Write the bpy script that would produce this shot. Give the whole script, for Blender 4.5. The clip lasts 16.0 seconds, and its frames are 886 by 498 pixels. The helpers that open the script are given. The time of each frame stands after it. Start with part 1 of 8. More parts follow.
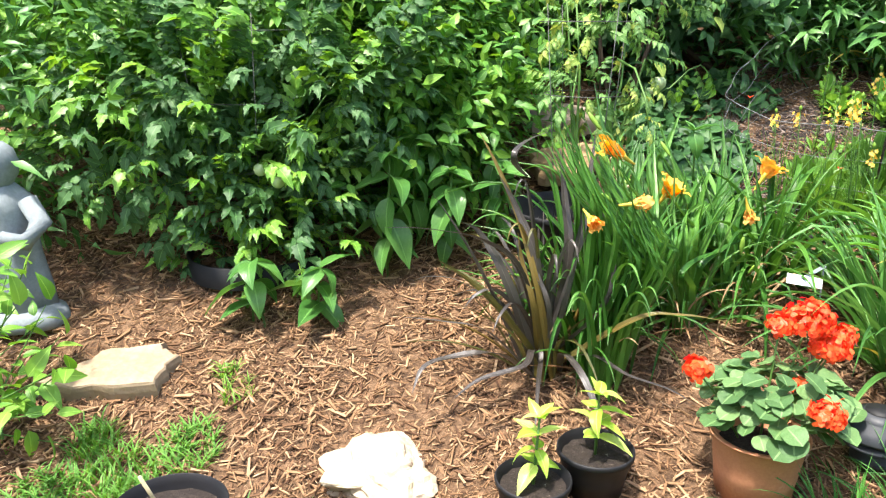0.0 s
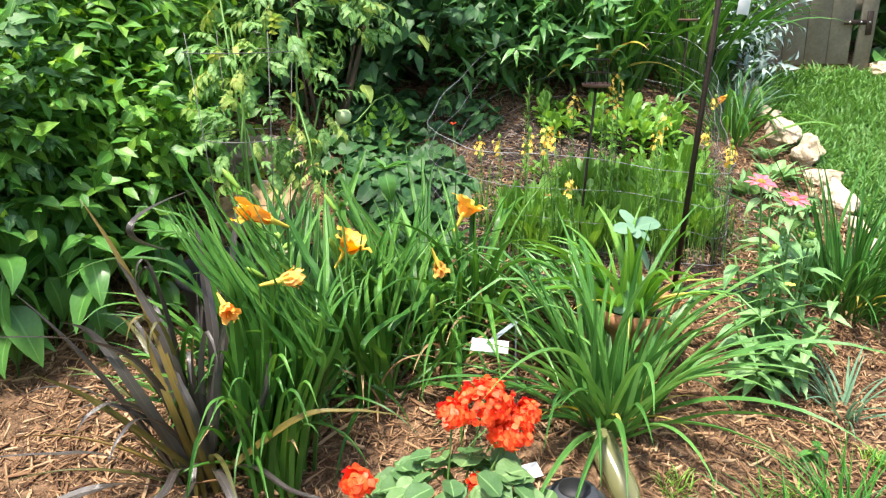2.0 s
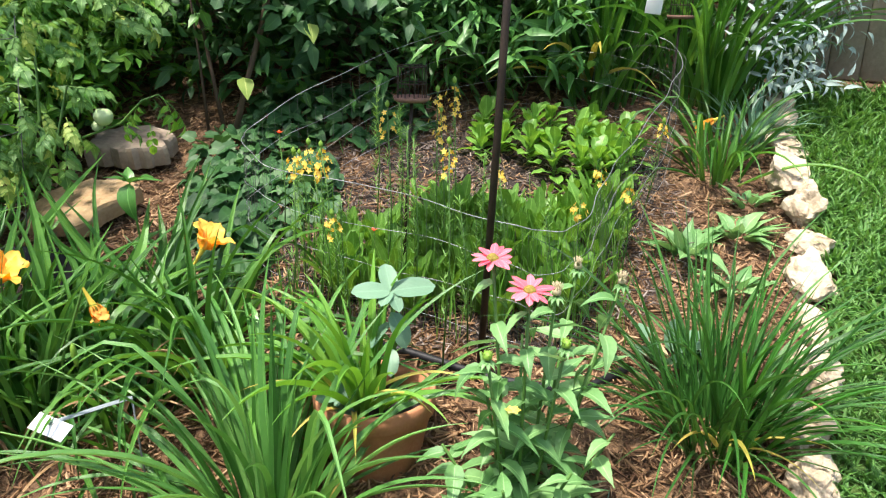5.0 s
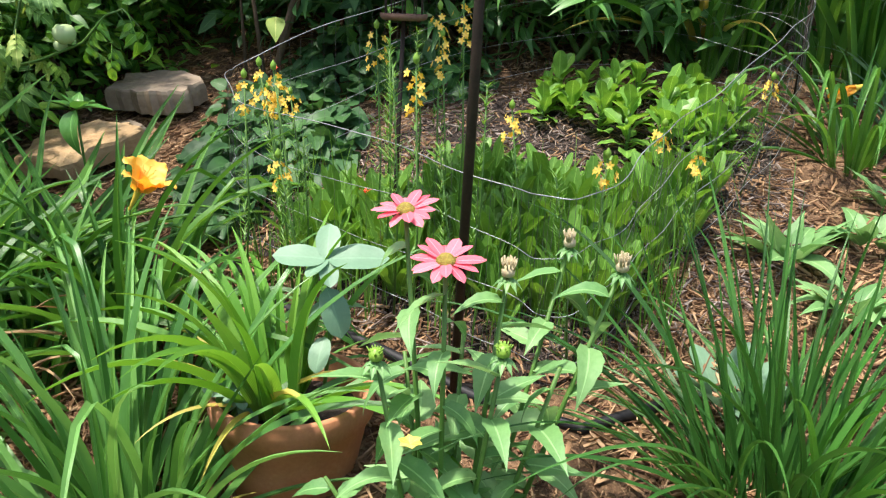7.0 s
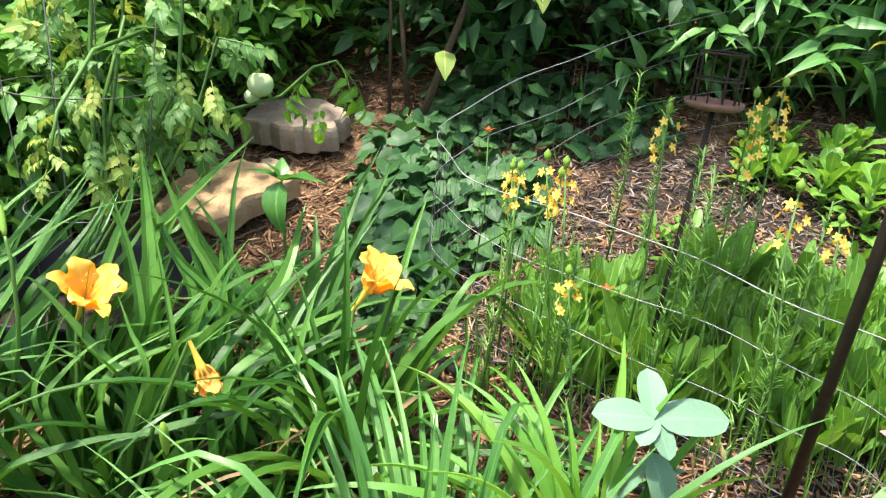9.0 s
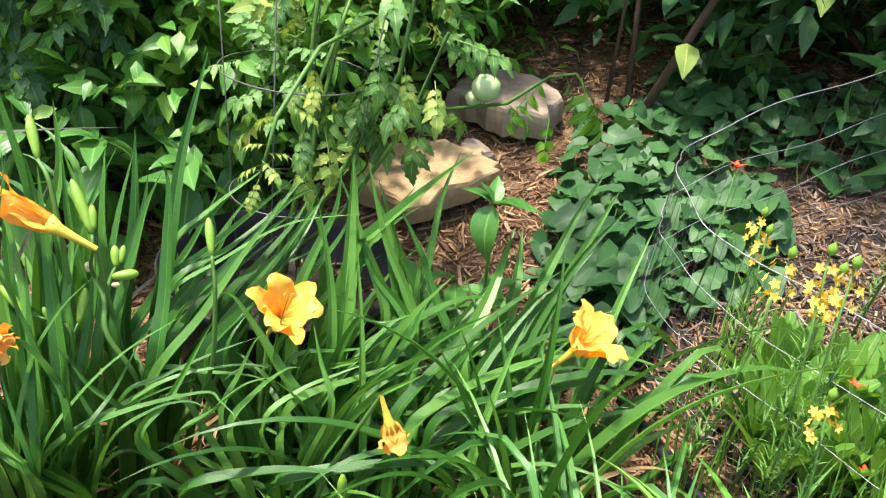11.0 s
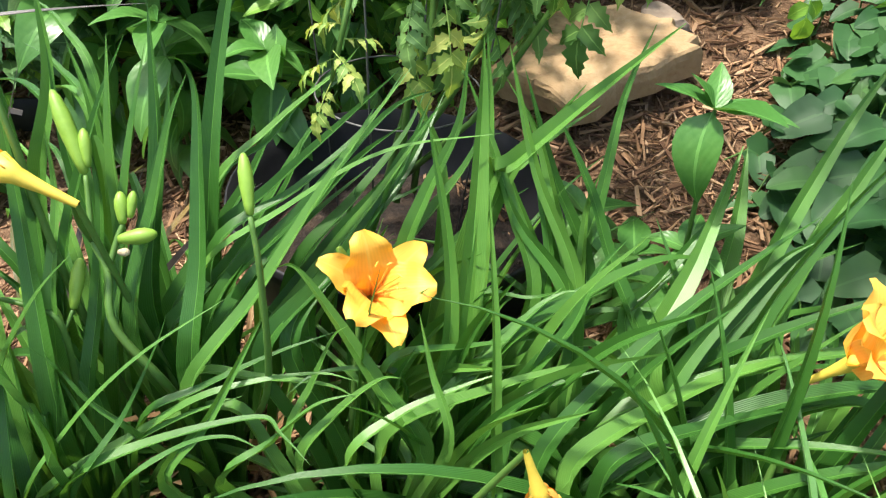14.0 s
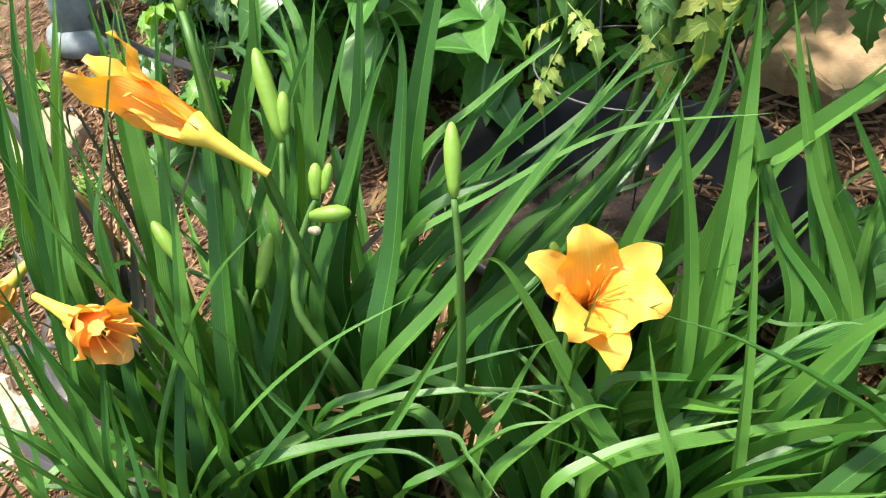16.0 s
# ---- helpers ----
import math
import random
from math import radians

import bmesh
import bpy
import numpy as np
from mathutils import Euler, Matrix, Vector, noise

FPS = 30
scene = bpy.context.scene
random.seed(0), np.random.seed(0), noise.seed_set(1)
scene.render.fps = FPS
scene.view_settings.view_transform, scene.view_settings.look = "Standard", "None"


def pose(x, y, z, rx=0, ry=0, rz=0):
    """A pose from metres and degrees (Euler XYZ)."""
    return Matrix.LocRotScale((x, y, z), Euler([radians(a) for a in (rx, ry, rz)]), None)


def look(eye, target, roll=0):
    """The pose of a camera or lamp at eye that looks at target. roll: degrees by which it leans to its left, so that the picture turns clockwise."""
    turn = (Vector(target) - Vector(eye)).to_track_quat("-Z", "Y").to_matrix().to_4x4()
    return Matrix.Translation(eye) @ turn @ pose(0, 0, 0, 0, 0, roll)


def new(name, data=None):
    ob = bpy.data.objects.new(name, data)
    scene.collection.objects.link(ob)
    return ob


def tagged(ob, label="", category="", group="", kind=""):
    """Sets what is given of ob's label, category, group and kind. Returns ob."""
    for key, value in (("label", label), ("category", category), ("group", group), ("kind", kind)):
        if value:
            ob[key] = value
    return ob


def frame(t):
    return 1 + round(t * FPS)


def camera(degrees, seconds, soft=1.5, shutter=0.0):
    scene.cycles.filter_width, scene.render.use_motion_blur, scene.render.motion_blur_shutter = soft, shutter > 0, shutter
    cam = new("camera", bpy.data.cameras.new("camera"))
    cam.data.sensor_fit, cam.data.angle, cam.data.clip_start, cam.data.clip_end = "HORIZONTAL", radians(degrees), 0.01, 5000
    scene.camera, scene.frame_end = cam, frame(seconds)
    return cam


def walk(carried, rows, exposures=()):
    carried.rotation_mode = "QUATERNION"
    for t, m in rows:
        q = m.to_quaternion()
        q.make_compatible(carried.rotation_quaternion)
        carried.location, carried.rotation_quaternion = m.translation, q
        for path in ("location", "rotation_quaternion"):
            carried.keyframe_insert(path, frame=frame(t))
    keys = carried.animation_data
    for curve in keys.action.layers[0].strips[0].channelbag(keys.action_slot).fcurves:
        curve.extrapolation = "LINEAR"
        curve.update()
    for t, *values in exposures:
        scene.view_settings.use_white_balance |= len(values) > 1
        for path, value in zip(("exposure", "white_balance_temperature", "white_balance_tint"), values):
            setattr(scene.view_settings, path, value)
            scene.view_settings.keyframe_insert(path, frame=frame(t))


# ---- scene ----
cam = camera(61.0, 16.0, soft=1.2)

PATH = [
    (0, (-0.28, -0.809, 1.218), (-0.416, 1.1, 0.636), 0.1),
    (0.5, (-0.18, -0.778, 1.232), (-0.032, 1.132, 0.66), -0.6),
    (1, (-0.03, -0.664, 1.262), (0.201, 1.233, 0.675), 0.4),
    (1.5, (0.035, -0.589, 1.274), (0.388, 1.296, 0.706), -2.0),
    (2, (0.117, -0.44, 1.288), (0.482, 1.438, 0.705), -0.6),
    (2.5, (0.324, -0.289, 1.343), (0.735, 1.558, 0.694), 0.0),
    (3, (0.491, -0.236, 1.402), (1.086, 1.55, 0.729), -1.1),
    (3.5, (0.715, -0.173, 1.424), (1.23, 1.646, 0.771), -0.3),
    (4, (0.953, -0.116, 1.404), (1.271, 1.749, 0.756), 1.3),
    (4.5, (1.137, -0.063, 1.377), (1.168, 1.839, 0.762), 1.0),
    (4.7, (1.228, -0.05, 1.358), (1.153, 1.849, 0.734), 1.1),
    (6.8, (1.643, 0.447, 1.128), (1.043, 2.246, 0.493), 1.4),
    (7, (1.627, 0.471, 1.117), (1.012, 2.268, 0.492), 2.3),
    (7.5, (1.528, 0.488, 1.127), (0.895, 2.275, 0.489), 4.4),
    (8, (1.354, 0.503, 1.16), (0.679, 2.274, 0.523), 5.6),
    (8.5, (1.184, 0.563, 1.212), (0.566, 2.347, 0.553), 4.7),
    (9, (1.045, 0.586, 1.238), (0.469, 2.376, 0.557), 5.4),
    (9.5, (0.97, 0.649, 1.278), (0.273, 2.378, 0.553), 7.6),
    (9.7, (0.953, 0.68, 1.291), (0.214, 2.386, 0.552), 8.9),
    (11.8, (0.785, 0.765, 1.355), (-0.173, 2.185, 0.322), 7.0),
    (12, (0.763, 0.788, 1.336), (-0.215, 2.176, 0.278), 6.4),
    (12.5, (0.716, 0.849, 1.289), (-0.31, 2.176, 0.2), 4.6),
    (13, (0.682, 0.917, 1.259), (-0.366, 2.188, 0.124), 3.6),
    (13.5, (0.644, 0.99, 1.241), (-0.396, 2.217, 0.052), 4.5),
    (14, (0.623, 1.048, 1.204), (-0.426, 2.225, -0.027), 3.7),
    (14.5, (0.583, 1.105, 1.174), (-0.469, 2.23, -0.102), 3.5),
    (15, (0.563, 1.124, 1.158), (-0.527, 2.211, -0.119), 3.0),
    (15.5, (0.542, 1.093, 1.136), (-0.676, 2.092, -0.097), 0.3),
    (16, (0.542, 1.093, 1.136), (-0.819, 1.863, -0.112), -3.5),
]
EXPOSURES = [(0.0, 1.78), (1.0, 1.68), (2.0, 1.58), (3.5, 1.48), (4.5, 1.42), (7.0, 1.31), (8.0, 1.45), (8.5, 1.62), (9.0, 1.74), (9.5, 1.77), (10.5, 1.7), (12.0, 1.55), (13.5, 1.56), (16.0, 1.46)]
walk(cam, [(t, look(eye, target, roll)) for t, eye, target, roll in PATH], EXPOSURES)

# ---- world, sun ----
world = bpy.data.worlds.new("world")
scene.world = world
world.use_nodes = True
_wt = world.node_tree
_sky = _wt.nodes.new("ShaderNodeTexSky")
_sky.sky_type = "NISHITA"
_sky.sun_disc = False
SUN_EL, SUN_AZ = 72.0, 226.0          # degrees; azimuth clockwise from +y
_sky.sun_elevation, _sky.sun_rotation = radians(SUN_EL), radians(SUN_AZ)
_sky.air_density, _sky.dust_density = 1.0, 3.0
_wt.nodes["Background"].inputs[1].default_value = 0.15
_wt.links.new(_sky.outputs[0], _wt.nodes["Background"].inputs[0])
sun = new("sun", bpy.data.lights.new("sun", "SUN"))
sun.data.energy, sun.data.angle, sun.data.color = 3.2, radians(3.5), (1.0, 0.93, 0.85)
_sd = Vector((math.sin(radians(SUN_AZ)) * math.cos(radians(SUN_EL)), math.cos(radians(SUN_AZ)) * math.cos(radians(SUN_EL)), math.sin(radians(SUN_EL))))
sun.matrix_world = look(_sd * 20, (0, 0, 0))

# ---- materials ----


def mat_new(name):
    m = bpy.data.materials.new(name)
    m.use_nodes = True
    nt = m.node_tree
    return m, nt, nt.nodes["Principled BSDF"], nt.nodes["Material Output"]


def ramp_node(nt, stops):
    r = nt.nodes.new("ShaderNodeValToRGB")
    el = r.color_ramp.elements
    while len(el) < len(stops):
        el.new(0.5)
    for e, (pos, col) in zip(el, stops):
        e.position, e.color = pos, (*col, 1)
    return r


def noise_node(nt, scale, detail=4.0, rough=0.55, vec=None):
    n = nt.nodes.new("ShaderNodeTexNoise")
    n.inputs["Scale"].default_value, n.inputs["Detail"].default_value, n.inputs["Roughness"].default_value = scale, detail, rough
    if vec is not None:
        nt.links.new(vec, n.inputs["Vector"])
    return n


def math_node(nt, op, a, b):
    n = nt.nodes.new("ShaderNodeMath")
    n.operation = op
    for k, v in ((0, a), (1, b)):
        if isinstance(v, (int, float)):
            n.inputs[k].default_value = v
        else:
            nt.links.new(v, n.inputs[k])
    return n.outputs[0]


def bump_node(nt, bsdf, height, strength, dist=0.01):
    b = nt.nodes.new("ShaderNodeBump")
    b.inputs["Strength"].default_value, b.inputs["Distance"].default_value = strength, dist
    nt.links.new(height, b.inputs["Height"])
    nt.links.new(b.outputs[0], bsdf.inputs["Normal"])


def leaf_mat(name, cols, rough=0.45, through_light=0.3, veins="blade", rand="island", gain=1.3, vein=0.22, ribmix=0.35):
    """A leaf: colour varied leaf by leaf and by mottling, fine veins, light shining through."""
    cols = [tuple(min(0.9, c * gain) for c in k) for k in cols]
    if veins == "net":
        vein *= 0.45
    m, nt, p, out = mat_new(name)
    tc = nt.nodes.new("ShaderNodeTexCoord")
    if rand == "island":
        rnd = nt.nodes.new("ShaderNodeNewGeometry").outputs["Random Per Island"]
    else:
        rnd = nt.nodes.new("ShaderNodeObjectInfo").outputs["Random"]
    no = noise_node(nt, 14.0, 3.0, 0.6, tc.outputs["Object"])
    mix = math_node(nt, "ADD", math_node(nt, "MULTIPLY", rnd, 0.62), math_node(nt, "MULTIPLY", no.outputs[0], 0.42))
    n = len(cols)
    r = ramp_node(nt, [(0.08 + 0.84 * k / (n - 1), c) for k, c in enumerate(cols)])
    nt.links.new(mix, r.inputs[0])
    col = r.outputs[0]
    uv = nt.nodes.new("ShaderNodeSeparateXYZ")
    nt.links.new(tc.outputs["UV"], uv.inputs[0])
    w = nt.nodes.new("ShaderNodeTexWave")
    w.wave_type = "BANDS"
    mp = nt.nodes.new("ShaderNodeMapping")
    nt.links.new(tc.outputs["UV"], mp.inputs[0])
    if veins == "blade":
        w.bands_direction = "X"
        w.inputs["Scale"].default_value = 4.6
        w.inputs["Distortion"].default_value = 0.4
    else:
        w.bands_direction = "DIAGONAL"
        mp.inputs["Scale"].default_value = (1.6, 1.6, 1)
        w.inputs["Scale"].default_value = 2.2
        w.inputs["Distortion"].default_value = 1.5
        w.inputs["Detail Scale"].default_value = 3.0
    nt.links.new(mp.outputs[0], w.inputs[0])
    # midrib: lighter line where u is near the middle
    off = math_node(nt, "ABSOLUTE", math_node(nt, "SUBTRACT", uv.outputs[0], 0.5), 0.0)
    rib = math_node(nt, "LESS_THAN", off, 0.035)
    mx = nt.nodes.new("ShaderNodeMixRGB")
    mx.blend_type = "MULTIPLY"
    nt.links.new(math_node(nt, "MULTIPLY", w.outputs["Fac"], vein), mx.inputs[0])
    nt.links.new(col, mx.inputs[1])
    mx.inputs[2].default_value = (0.55, 0.62, 0.5, 1)
    mx2 = nt.nodes.new("ShaderNodeMixRGB")
    nt.links.new(math_node(nt, "MULTIPLY", rib, ribmix), mx2.inputs[0])
    nt.links.new(mx.outputs[0], mx2.inputs[1])
    mx2.inputs[2].default_value = (*[min(0.75, c * 1.9 + 0.02) for c in cols[-1]], 1)
    col = mx2.outputs[0]
    nt.links.new(col, p.inputs["Base Color"])
    p.inputs["Roughness"].default_value = rough
    p.inputs["Specular IOR Level"].default_value = 0.42
    bump_node(nt, p, w.outputs["Fac"], vein * 1.1, 0.002)
    tr = nt.nodes.new("ShaderNodeBsdfTranslucent")
    hs = nt.nodes.new("ShaderNodeHueSaturation")
    hs.inputs["Saturation"].default_value, hs.inputs["Value"].default_value = 1.1, 1.5
    hs.inputs["Hue"].default_value = 0.48
    nt.links.new(col, hs.inputs["Color"])
    nt.links.new(hs.outputs[0], tr.inputs[0])
    ms = nt.nodes.new("ShaderNodeMixShader")
    ms.inputs[0].default_value = through_light
    nt.links.new(p.outputs[0], ms.inputs[1])
    nt.links.new(tr.outputs[0], ms.inputs[2])
    nt.links.new(ms.outputs[0], out.inputs["Surface"])
    return m


def rough_mat(name, stops, scale=6.0, fine=60.0, rough=0.85, bump=0.4, dist=0.01, metal=0.0, rand=0.0, spec=0.35):
    """A mineral, wooden or plastic surface with colour varied at two scales and fine relief."""
    m, nt, p, out = mat_new(name)
    tc = nt.nodes.new("ShaderNodeTexCoord")
    a = noise_node(nt, scale, 5.0, 0.6, tc.outputs["Object"])
    b = noise_node(nt, fine, 3.0, 0.6, tc.outputs["Object"])
    f = math_node(nt, "ADD", math_node(nt, "MULTIPLY", a.outputs[0], 0.65), math_node(nt, "MULTIPLY", b.outputs[0], 0.35))
    if rand:
        rnd = nt.nodes.new("ShaderNodeNewGeometry").outputs["Random Per Island"]
        f = math_node(nt, "ADD", math_node(nt, "MULTIPLY", f, 1 - rand), math_node(nt, "MULTIPLY", rnd, rand))
    r = ramp_node(nt, stops)
    nt.links.new(f, r.inputs[0])
    nt.links.new(r.outputs[0], p.inputs["Base Color"])
    p.inputs["Roughness"].default_value, p.inputs["Metallic"].default_value = rough, metal
    p.inputs["Specular IOR Level"].default_value = spec
    bump_node(nt, p, f, bump, dist)
    return m


M = {}
M["daylily"] = leaf_mat("daylily_leaf", [(0.018, 0.072, 0.011), (0.043, 0.134, 0.02), (0.105, 0.24, 0.042)], 0.36, 0.27, rand="object", vein=0.23, ribmix=0.36)
M["liriope"] = leaf_mat("clump_leaf", [(0.022, 0.095, 0.014), (0.04, 0.15, 0.02), (0.075, 0.21, 0.035)], 0.38, 0.25, rand="object")
M["dark_blade"] = leaf_mat("dark_clump_leaf", [(0.016, 0.062, 0.011), (0.03, 0.105, 0.018), (0.062, 0.17, 0.034)], 0.36, 0.25, rand="object")
M["potted_blade"] = leaf_mat("potted_blade_leaf", [(0.06, 0.18, 0.02), (0.10, 0.25, 0.035), (0.16, 0.31, 0.05)], 0.4, 0.3, rand="object")
M["potted_blade2"] = leaf_mat("bright_clump_leaf", [(0.032, 0.11, 0.022), (0.075, 0.195, 0.042), (0.15, 0.3, 0.08)], 0.32, 0.25, rand="object")
M["yellow_blade"] = leaf_mat("yellowing_blade", [(0.28, 0.27, 0.05), (0.42, 0.36, 0.07), (0.5, 0.42, 0.12)], 0.5, 0.3, rand="object")
M["dry_blade"] = leaf_mat("dry_blade", [(0.2, 0.11, 0.05), (0.34, 0.21, 0.1), (0.46, 0.33, 0.18)], 0.7, 0.2, rand="object", gain=1.0)
M["purple"] = leaf_mat("purple_blade", [(0.018, 0.014, 0.012), (0.042, 0.036, 0.031), (0.095, 0.086, 0.078)], 0.3, 0.12, rand="object")
M["purple"].node_tree.nodes["Principled BSDF"].inputs["Coat Weight"].default_value = 0.25
M["purple"].node_tree.nodes["Principled BSDF"].inputs["Coat Roughness"].default_value = 0.34
M["purple_green"] = leaf_mat("bronze_blade", [(0.035, 0.036, 0.012), (0.075, 0.075, 0.02), (0.15, 0.095, 0.022)], 0.32, 0.2, rand="object")
M["cone_leaf"] = leaf_mat("coneflower_leaf", [(0.06, 0.155, 0.045), (0.11, 0.23, 0.075), (0.18, 0.31, 0.12)], 0.5, 0.25, "net", "object", vein=0.1)
M["sage_leaf"] = leaf_mat("pale_smooth_leaf", [(0.085, 0.165, 0.1), (0.115, 0.21, 0.13), (0.15, 0.255, 0.16)], 0.5, 0.22, "net", "object", vein=0.08, ribmix=0.12)
M["pepper"] = leaf_mat("pepper_leaf", [(0.03, 0.1, 0.02), (0.054, 0.155, 0.03), (0.095, 0.22, 0.05)], 0.35, 0.3, "net", "object")
M["pepper_light"] = leaf_mat("young_pepper_leaf", [(0.17, 0.31, 0.03), (0.27, 0.42, 0.05), (0.42, 0.5, 0.14)], 0.4, 0.3, "net", "object")
M["shrub"] = leaf_mat("shrub_leaf", [(0.03, 0.1, 0.014), (0.055, 0.165, 0.022), (0.11, 0.25, 0.038)], 0.42, 0.3, "net")
M["shrub_light"] = leaf_mat("bright_shrub_leaf", [(0.06, 0.17, 0.02), (0.11, 0.25, 0.03), (0.19, 0.34, 0.05)], 0.42, 0.32, "net")
M["dark_foliage"] = leaf_mat("dark_foliage_leaf", [(0.016, 0.058, 0.012), (0.03, 0.095, 0.018), (0.055, 0.14, 0.026)], 0.45, 0.2, "net")
M["lance"] = leaf_mat("lance_leaf", [(0.034, 0.11, 0.024), (0.06, 0.165, 0.036), (0.1, 0.225, 0.055)], 0.42, 0.25, "net", vein=0.08, ribmix=0.25)
M["tomato"] = leaf_mat("tomato_leaf", [(0.024, 0.072, 0.02), (0.042, 0.11, 0.03), (0.08, 0.17, 0.05)], 0.55, 0.28, "net")
M["tomato_sick"] = leaf_mat("fading_tomato_leaf", [(0.08, 0.17, 0.035), (0.17, 0.26, 0.05), (0.34, 0.37, 0.09)], 0.6, 0.3, "net")
M["tomato_pale"] = leaf_mat("pale_tomato_leaf", [(0.05, 0.125, 0.03), (0.09, 0.195, 0.046), (0.17, 0.285, 0.08)], 0.55, 0.32, "net", vein=0.1)
M["vine"] = leaf_mat("heart_leaf", [(0.014, 0.053, 0.015), (0.025, 0.081, 0.022), (0.05, 0.122, 0.033)], 0.55, 0.22, "net", vein=0.04, ribmix=0.18)
M["lettuce"] = leaf_mat("lettuce_leaf", [(0.055, 0.15, 0.02), (0.1, 0.225, 0.034), (0.18, 0.32, 0.065)], 0.4, 0.35, "net")
M["arugula"] = leaf_mat("salad_leaf", [(0.045, 0.125, 0.016), (0.08, 0.19, 0.026), (0.155, 0.28, 0.055)], 0.45, 0.3, "net", vein=0.1)
M["geranium_leaf"] = leaf_mat("geranium_leaf", [(0.036, 0.085, 0.026), (0.066, 0.14, 0.042), (0.12, 0.2, 0.07)], 0.6, 0.2, "net", "object")
M["silver"] = leaf_mat("silver_leaf", [(0.13, 0.19, 0.165), (0.2, 0.265, 0.235), (0.3, 0.36, 0.33)], 0.7, 0.15, "net")
M["lawn"] = leaf_mat("lawn_blade", [(0.042, 0.122, 0.02), (0.074, 0.183, 0.035), (0.145, 0.275, 0.075)], 0.42, 0.28)
M["weed"] = leaf_mat("weed_blade", [(0.045, 0.14, 0.018), (0.08, 0.2, 0.026), (0.14, 0.29, 0.045)], 0.45, 0.3)
M["stem"] = rough_mat("green_stem", [(0.3, (0.05, 0.13, 0.02)), (0.7, (0.1, 0.2, 0.04))], 9, 80, 0.5, 0.15)
M["brown_stem"] = rough_mat("brown_stem", [(0.3, (0.05, 0.035, 0.022)), (0.7, (0.13, 0.09, 0.06))], 12, 90, 0.85, 0.5)
M["bud"] = rough_mat("green_bud", [(0.3, (0.13, 0.26, 0.03)), (0.7, (0.23, 0.37, 0.05))], 20, 120, 0.45, 0.1)
M["flower_yellow"] = leaf_mat("golden_petal", [(0.8, 0.42, 0.045), (0.86, 0.5, 0.07), (0.9, 0.57, 0.12)], 0.5, 0.3, "blade", "object", gain=1.0, vein=0.12, ribmix=0.12)
M["bud_gold"] = rough_mat("golden_tube", [(0.3, (0.5, 0.42, 0.05)), (0.7, (0.75, 0.52, 0.07))], 20, 120, 0.5, 0.1)
M["flower_orange"] = leaf_mat("orange_petal", [(0.78, 0.34, 0.05), (0.84, 0.42, 0.08), (0.88, 0.5, 0.125)], 0.55, 0.25, "blade", "object", gain=1.0, vein=0.12, ribmix=0.1)
M["pink"] = leaf_mat("pink_petal", [(0.7, 0.09, 0.13), (0.77, 0.15, 0.2), (0.83, 0.25, 0.3)], 0.5, 0.25, "blade", "object", gain=1.0)
M["red"] = leaf_mat("scarlet_petal", [(0.74, 0.045, 0.01), (0.86, 0.085, 0.016), (0.91, 0.15, 0.035)], 0.5, 0.2, "net", gain=1.0)
M["bulb_yellow"] = leaf_mat("small_yellow_petal", [(0.78, 0.48, 0.04), (0.84, 0.57, 0.08), (0.88, 0.65, 0.16)], 0.5, 0.25, "net", gain=1.0)
M["cone_center"] = rough_mat("cone_center", [(0.35, (0.17, 0.11, 0.02)), (0.65, (0.3, 0.26, 0.04))], 90, 300, 0.8, 0.8)
M["spent"] = rough_mat("dry_flower", [(0.3, (0.3, 0.25, 0.14)), (0.7, (0.55, 0.47, 0.3))], 60, 200, 0.9, 0.4)
M["terracotta"] = rough_mat("terracotta", [(0.25, (0.34, 0.135, 0.065)), (0.55, (0.47, 0.21, 0.105)), (0.8, (0.58, 0.34, 0.21))], 7, 140, 0.85, 0.25, 0.004)
M["black_plastic"] = rough_mat("black_plastic", [(0.3, (0.006, 0.006, 0.007)), (0.7, (0.013, 0.013, 0.015))], 20, 200, 0.6, 0.1, 0.002)
M["lamp_black"] = rough_mat("lamp_grey_plastic", [(0.3, (0.03, 0.034, 0.04)), (0.7, (0.05, 0.055, 0.065))], 10, 220, 0.5, 0.1, 0.002)
M["soil"] = rough_mat("potting_soil", [(0.3, (0.008, 0.006, 0.005)), (0.58, (0.03, 0.022, 0.017)), (0.66, (0.07, 0.055, 0.045)), (0.72, (0.4, 0.38, 0.34))], 90, 260, 0.95, 0.9, 0.01)
# near-black earth: shade inside the leaf-covered pot is put into its colour
M["pot_earth"] = rough_mat("shaded_pot_earth", [(0.34, (0.006, 0.005, 0.004)), (0.5, (0.018, 0.012, 0.008)), (0.66, (0.05, 0.033, 0.02))], 40, 150, 0.95, 1.0, 0.02)
M["mulch_base"] = rough_mat("mulch_bed", [(0.34, (0.032, 0.018, 0.01)), (0.48, (0.115, 0.066, 0.034)), (0.62, (0.23, 0.14, 0.077))], 30, 110, 0.95, 1.0, 0.03)
M["chip"] = rough_mat("bark_chip", [(0.12, (0.078, 0.038, 0.019)), (0.4, (0.185, 0.102, 0.05)), (0.65, (0.29, 0.172, 0.087)), (0.92, (0.44, 0.3, 0.175))], 3, 120, 0.9, 0.3, 0.004, rand=0.75)
M["litter"] = rough_mat("leaf_litter", [(0.12, (0.05, 0.035, 0.028)), (0.45, (0.12, 0.085, 0.065)), (0.7, (0.2, 0.155, 0.125)), (0.95, (0.34, 0.29, 0.25))], 3, 120, 0.9, 0.3, 0.004, rand=0.75)
M["lawn_soil"] = rough_mat("lawn_soil", [(0.3, (0.03, 0.06, 0.012)), (0.7, (0.07, 0.12, 0.025))], 12, 60, 0.95, 0.8, 0.02)
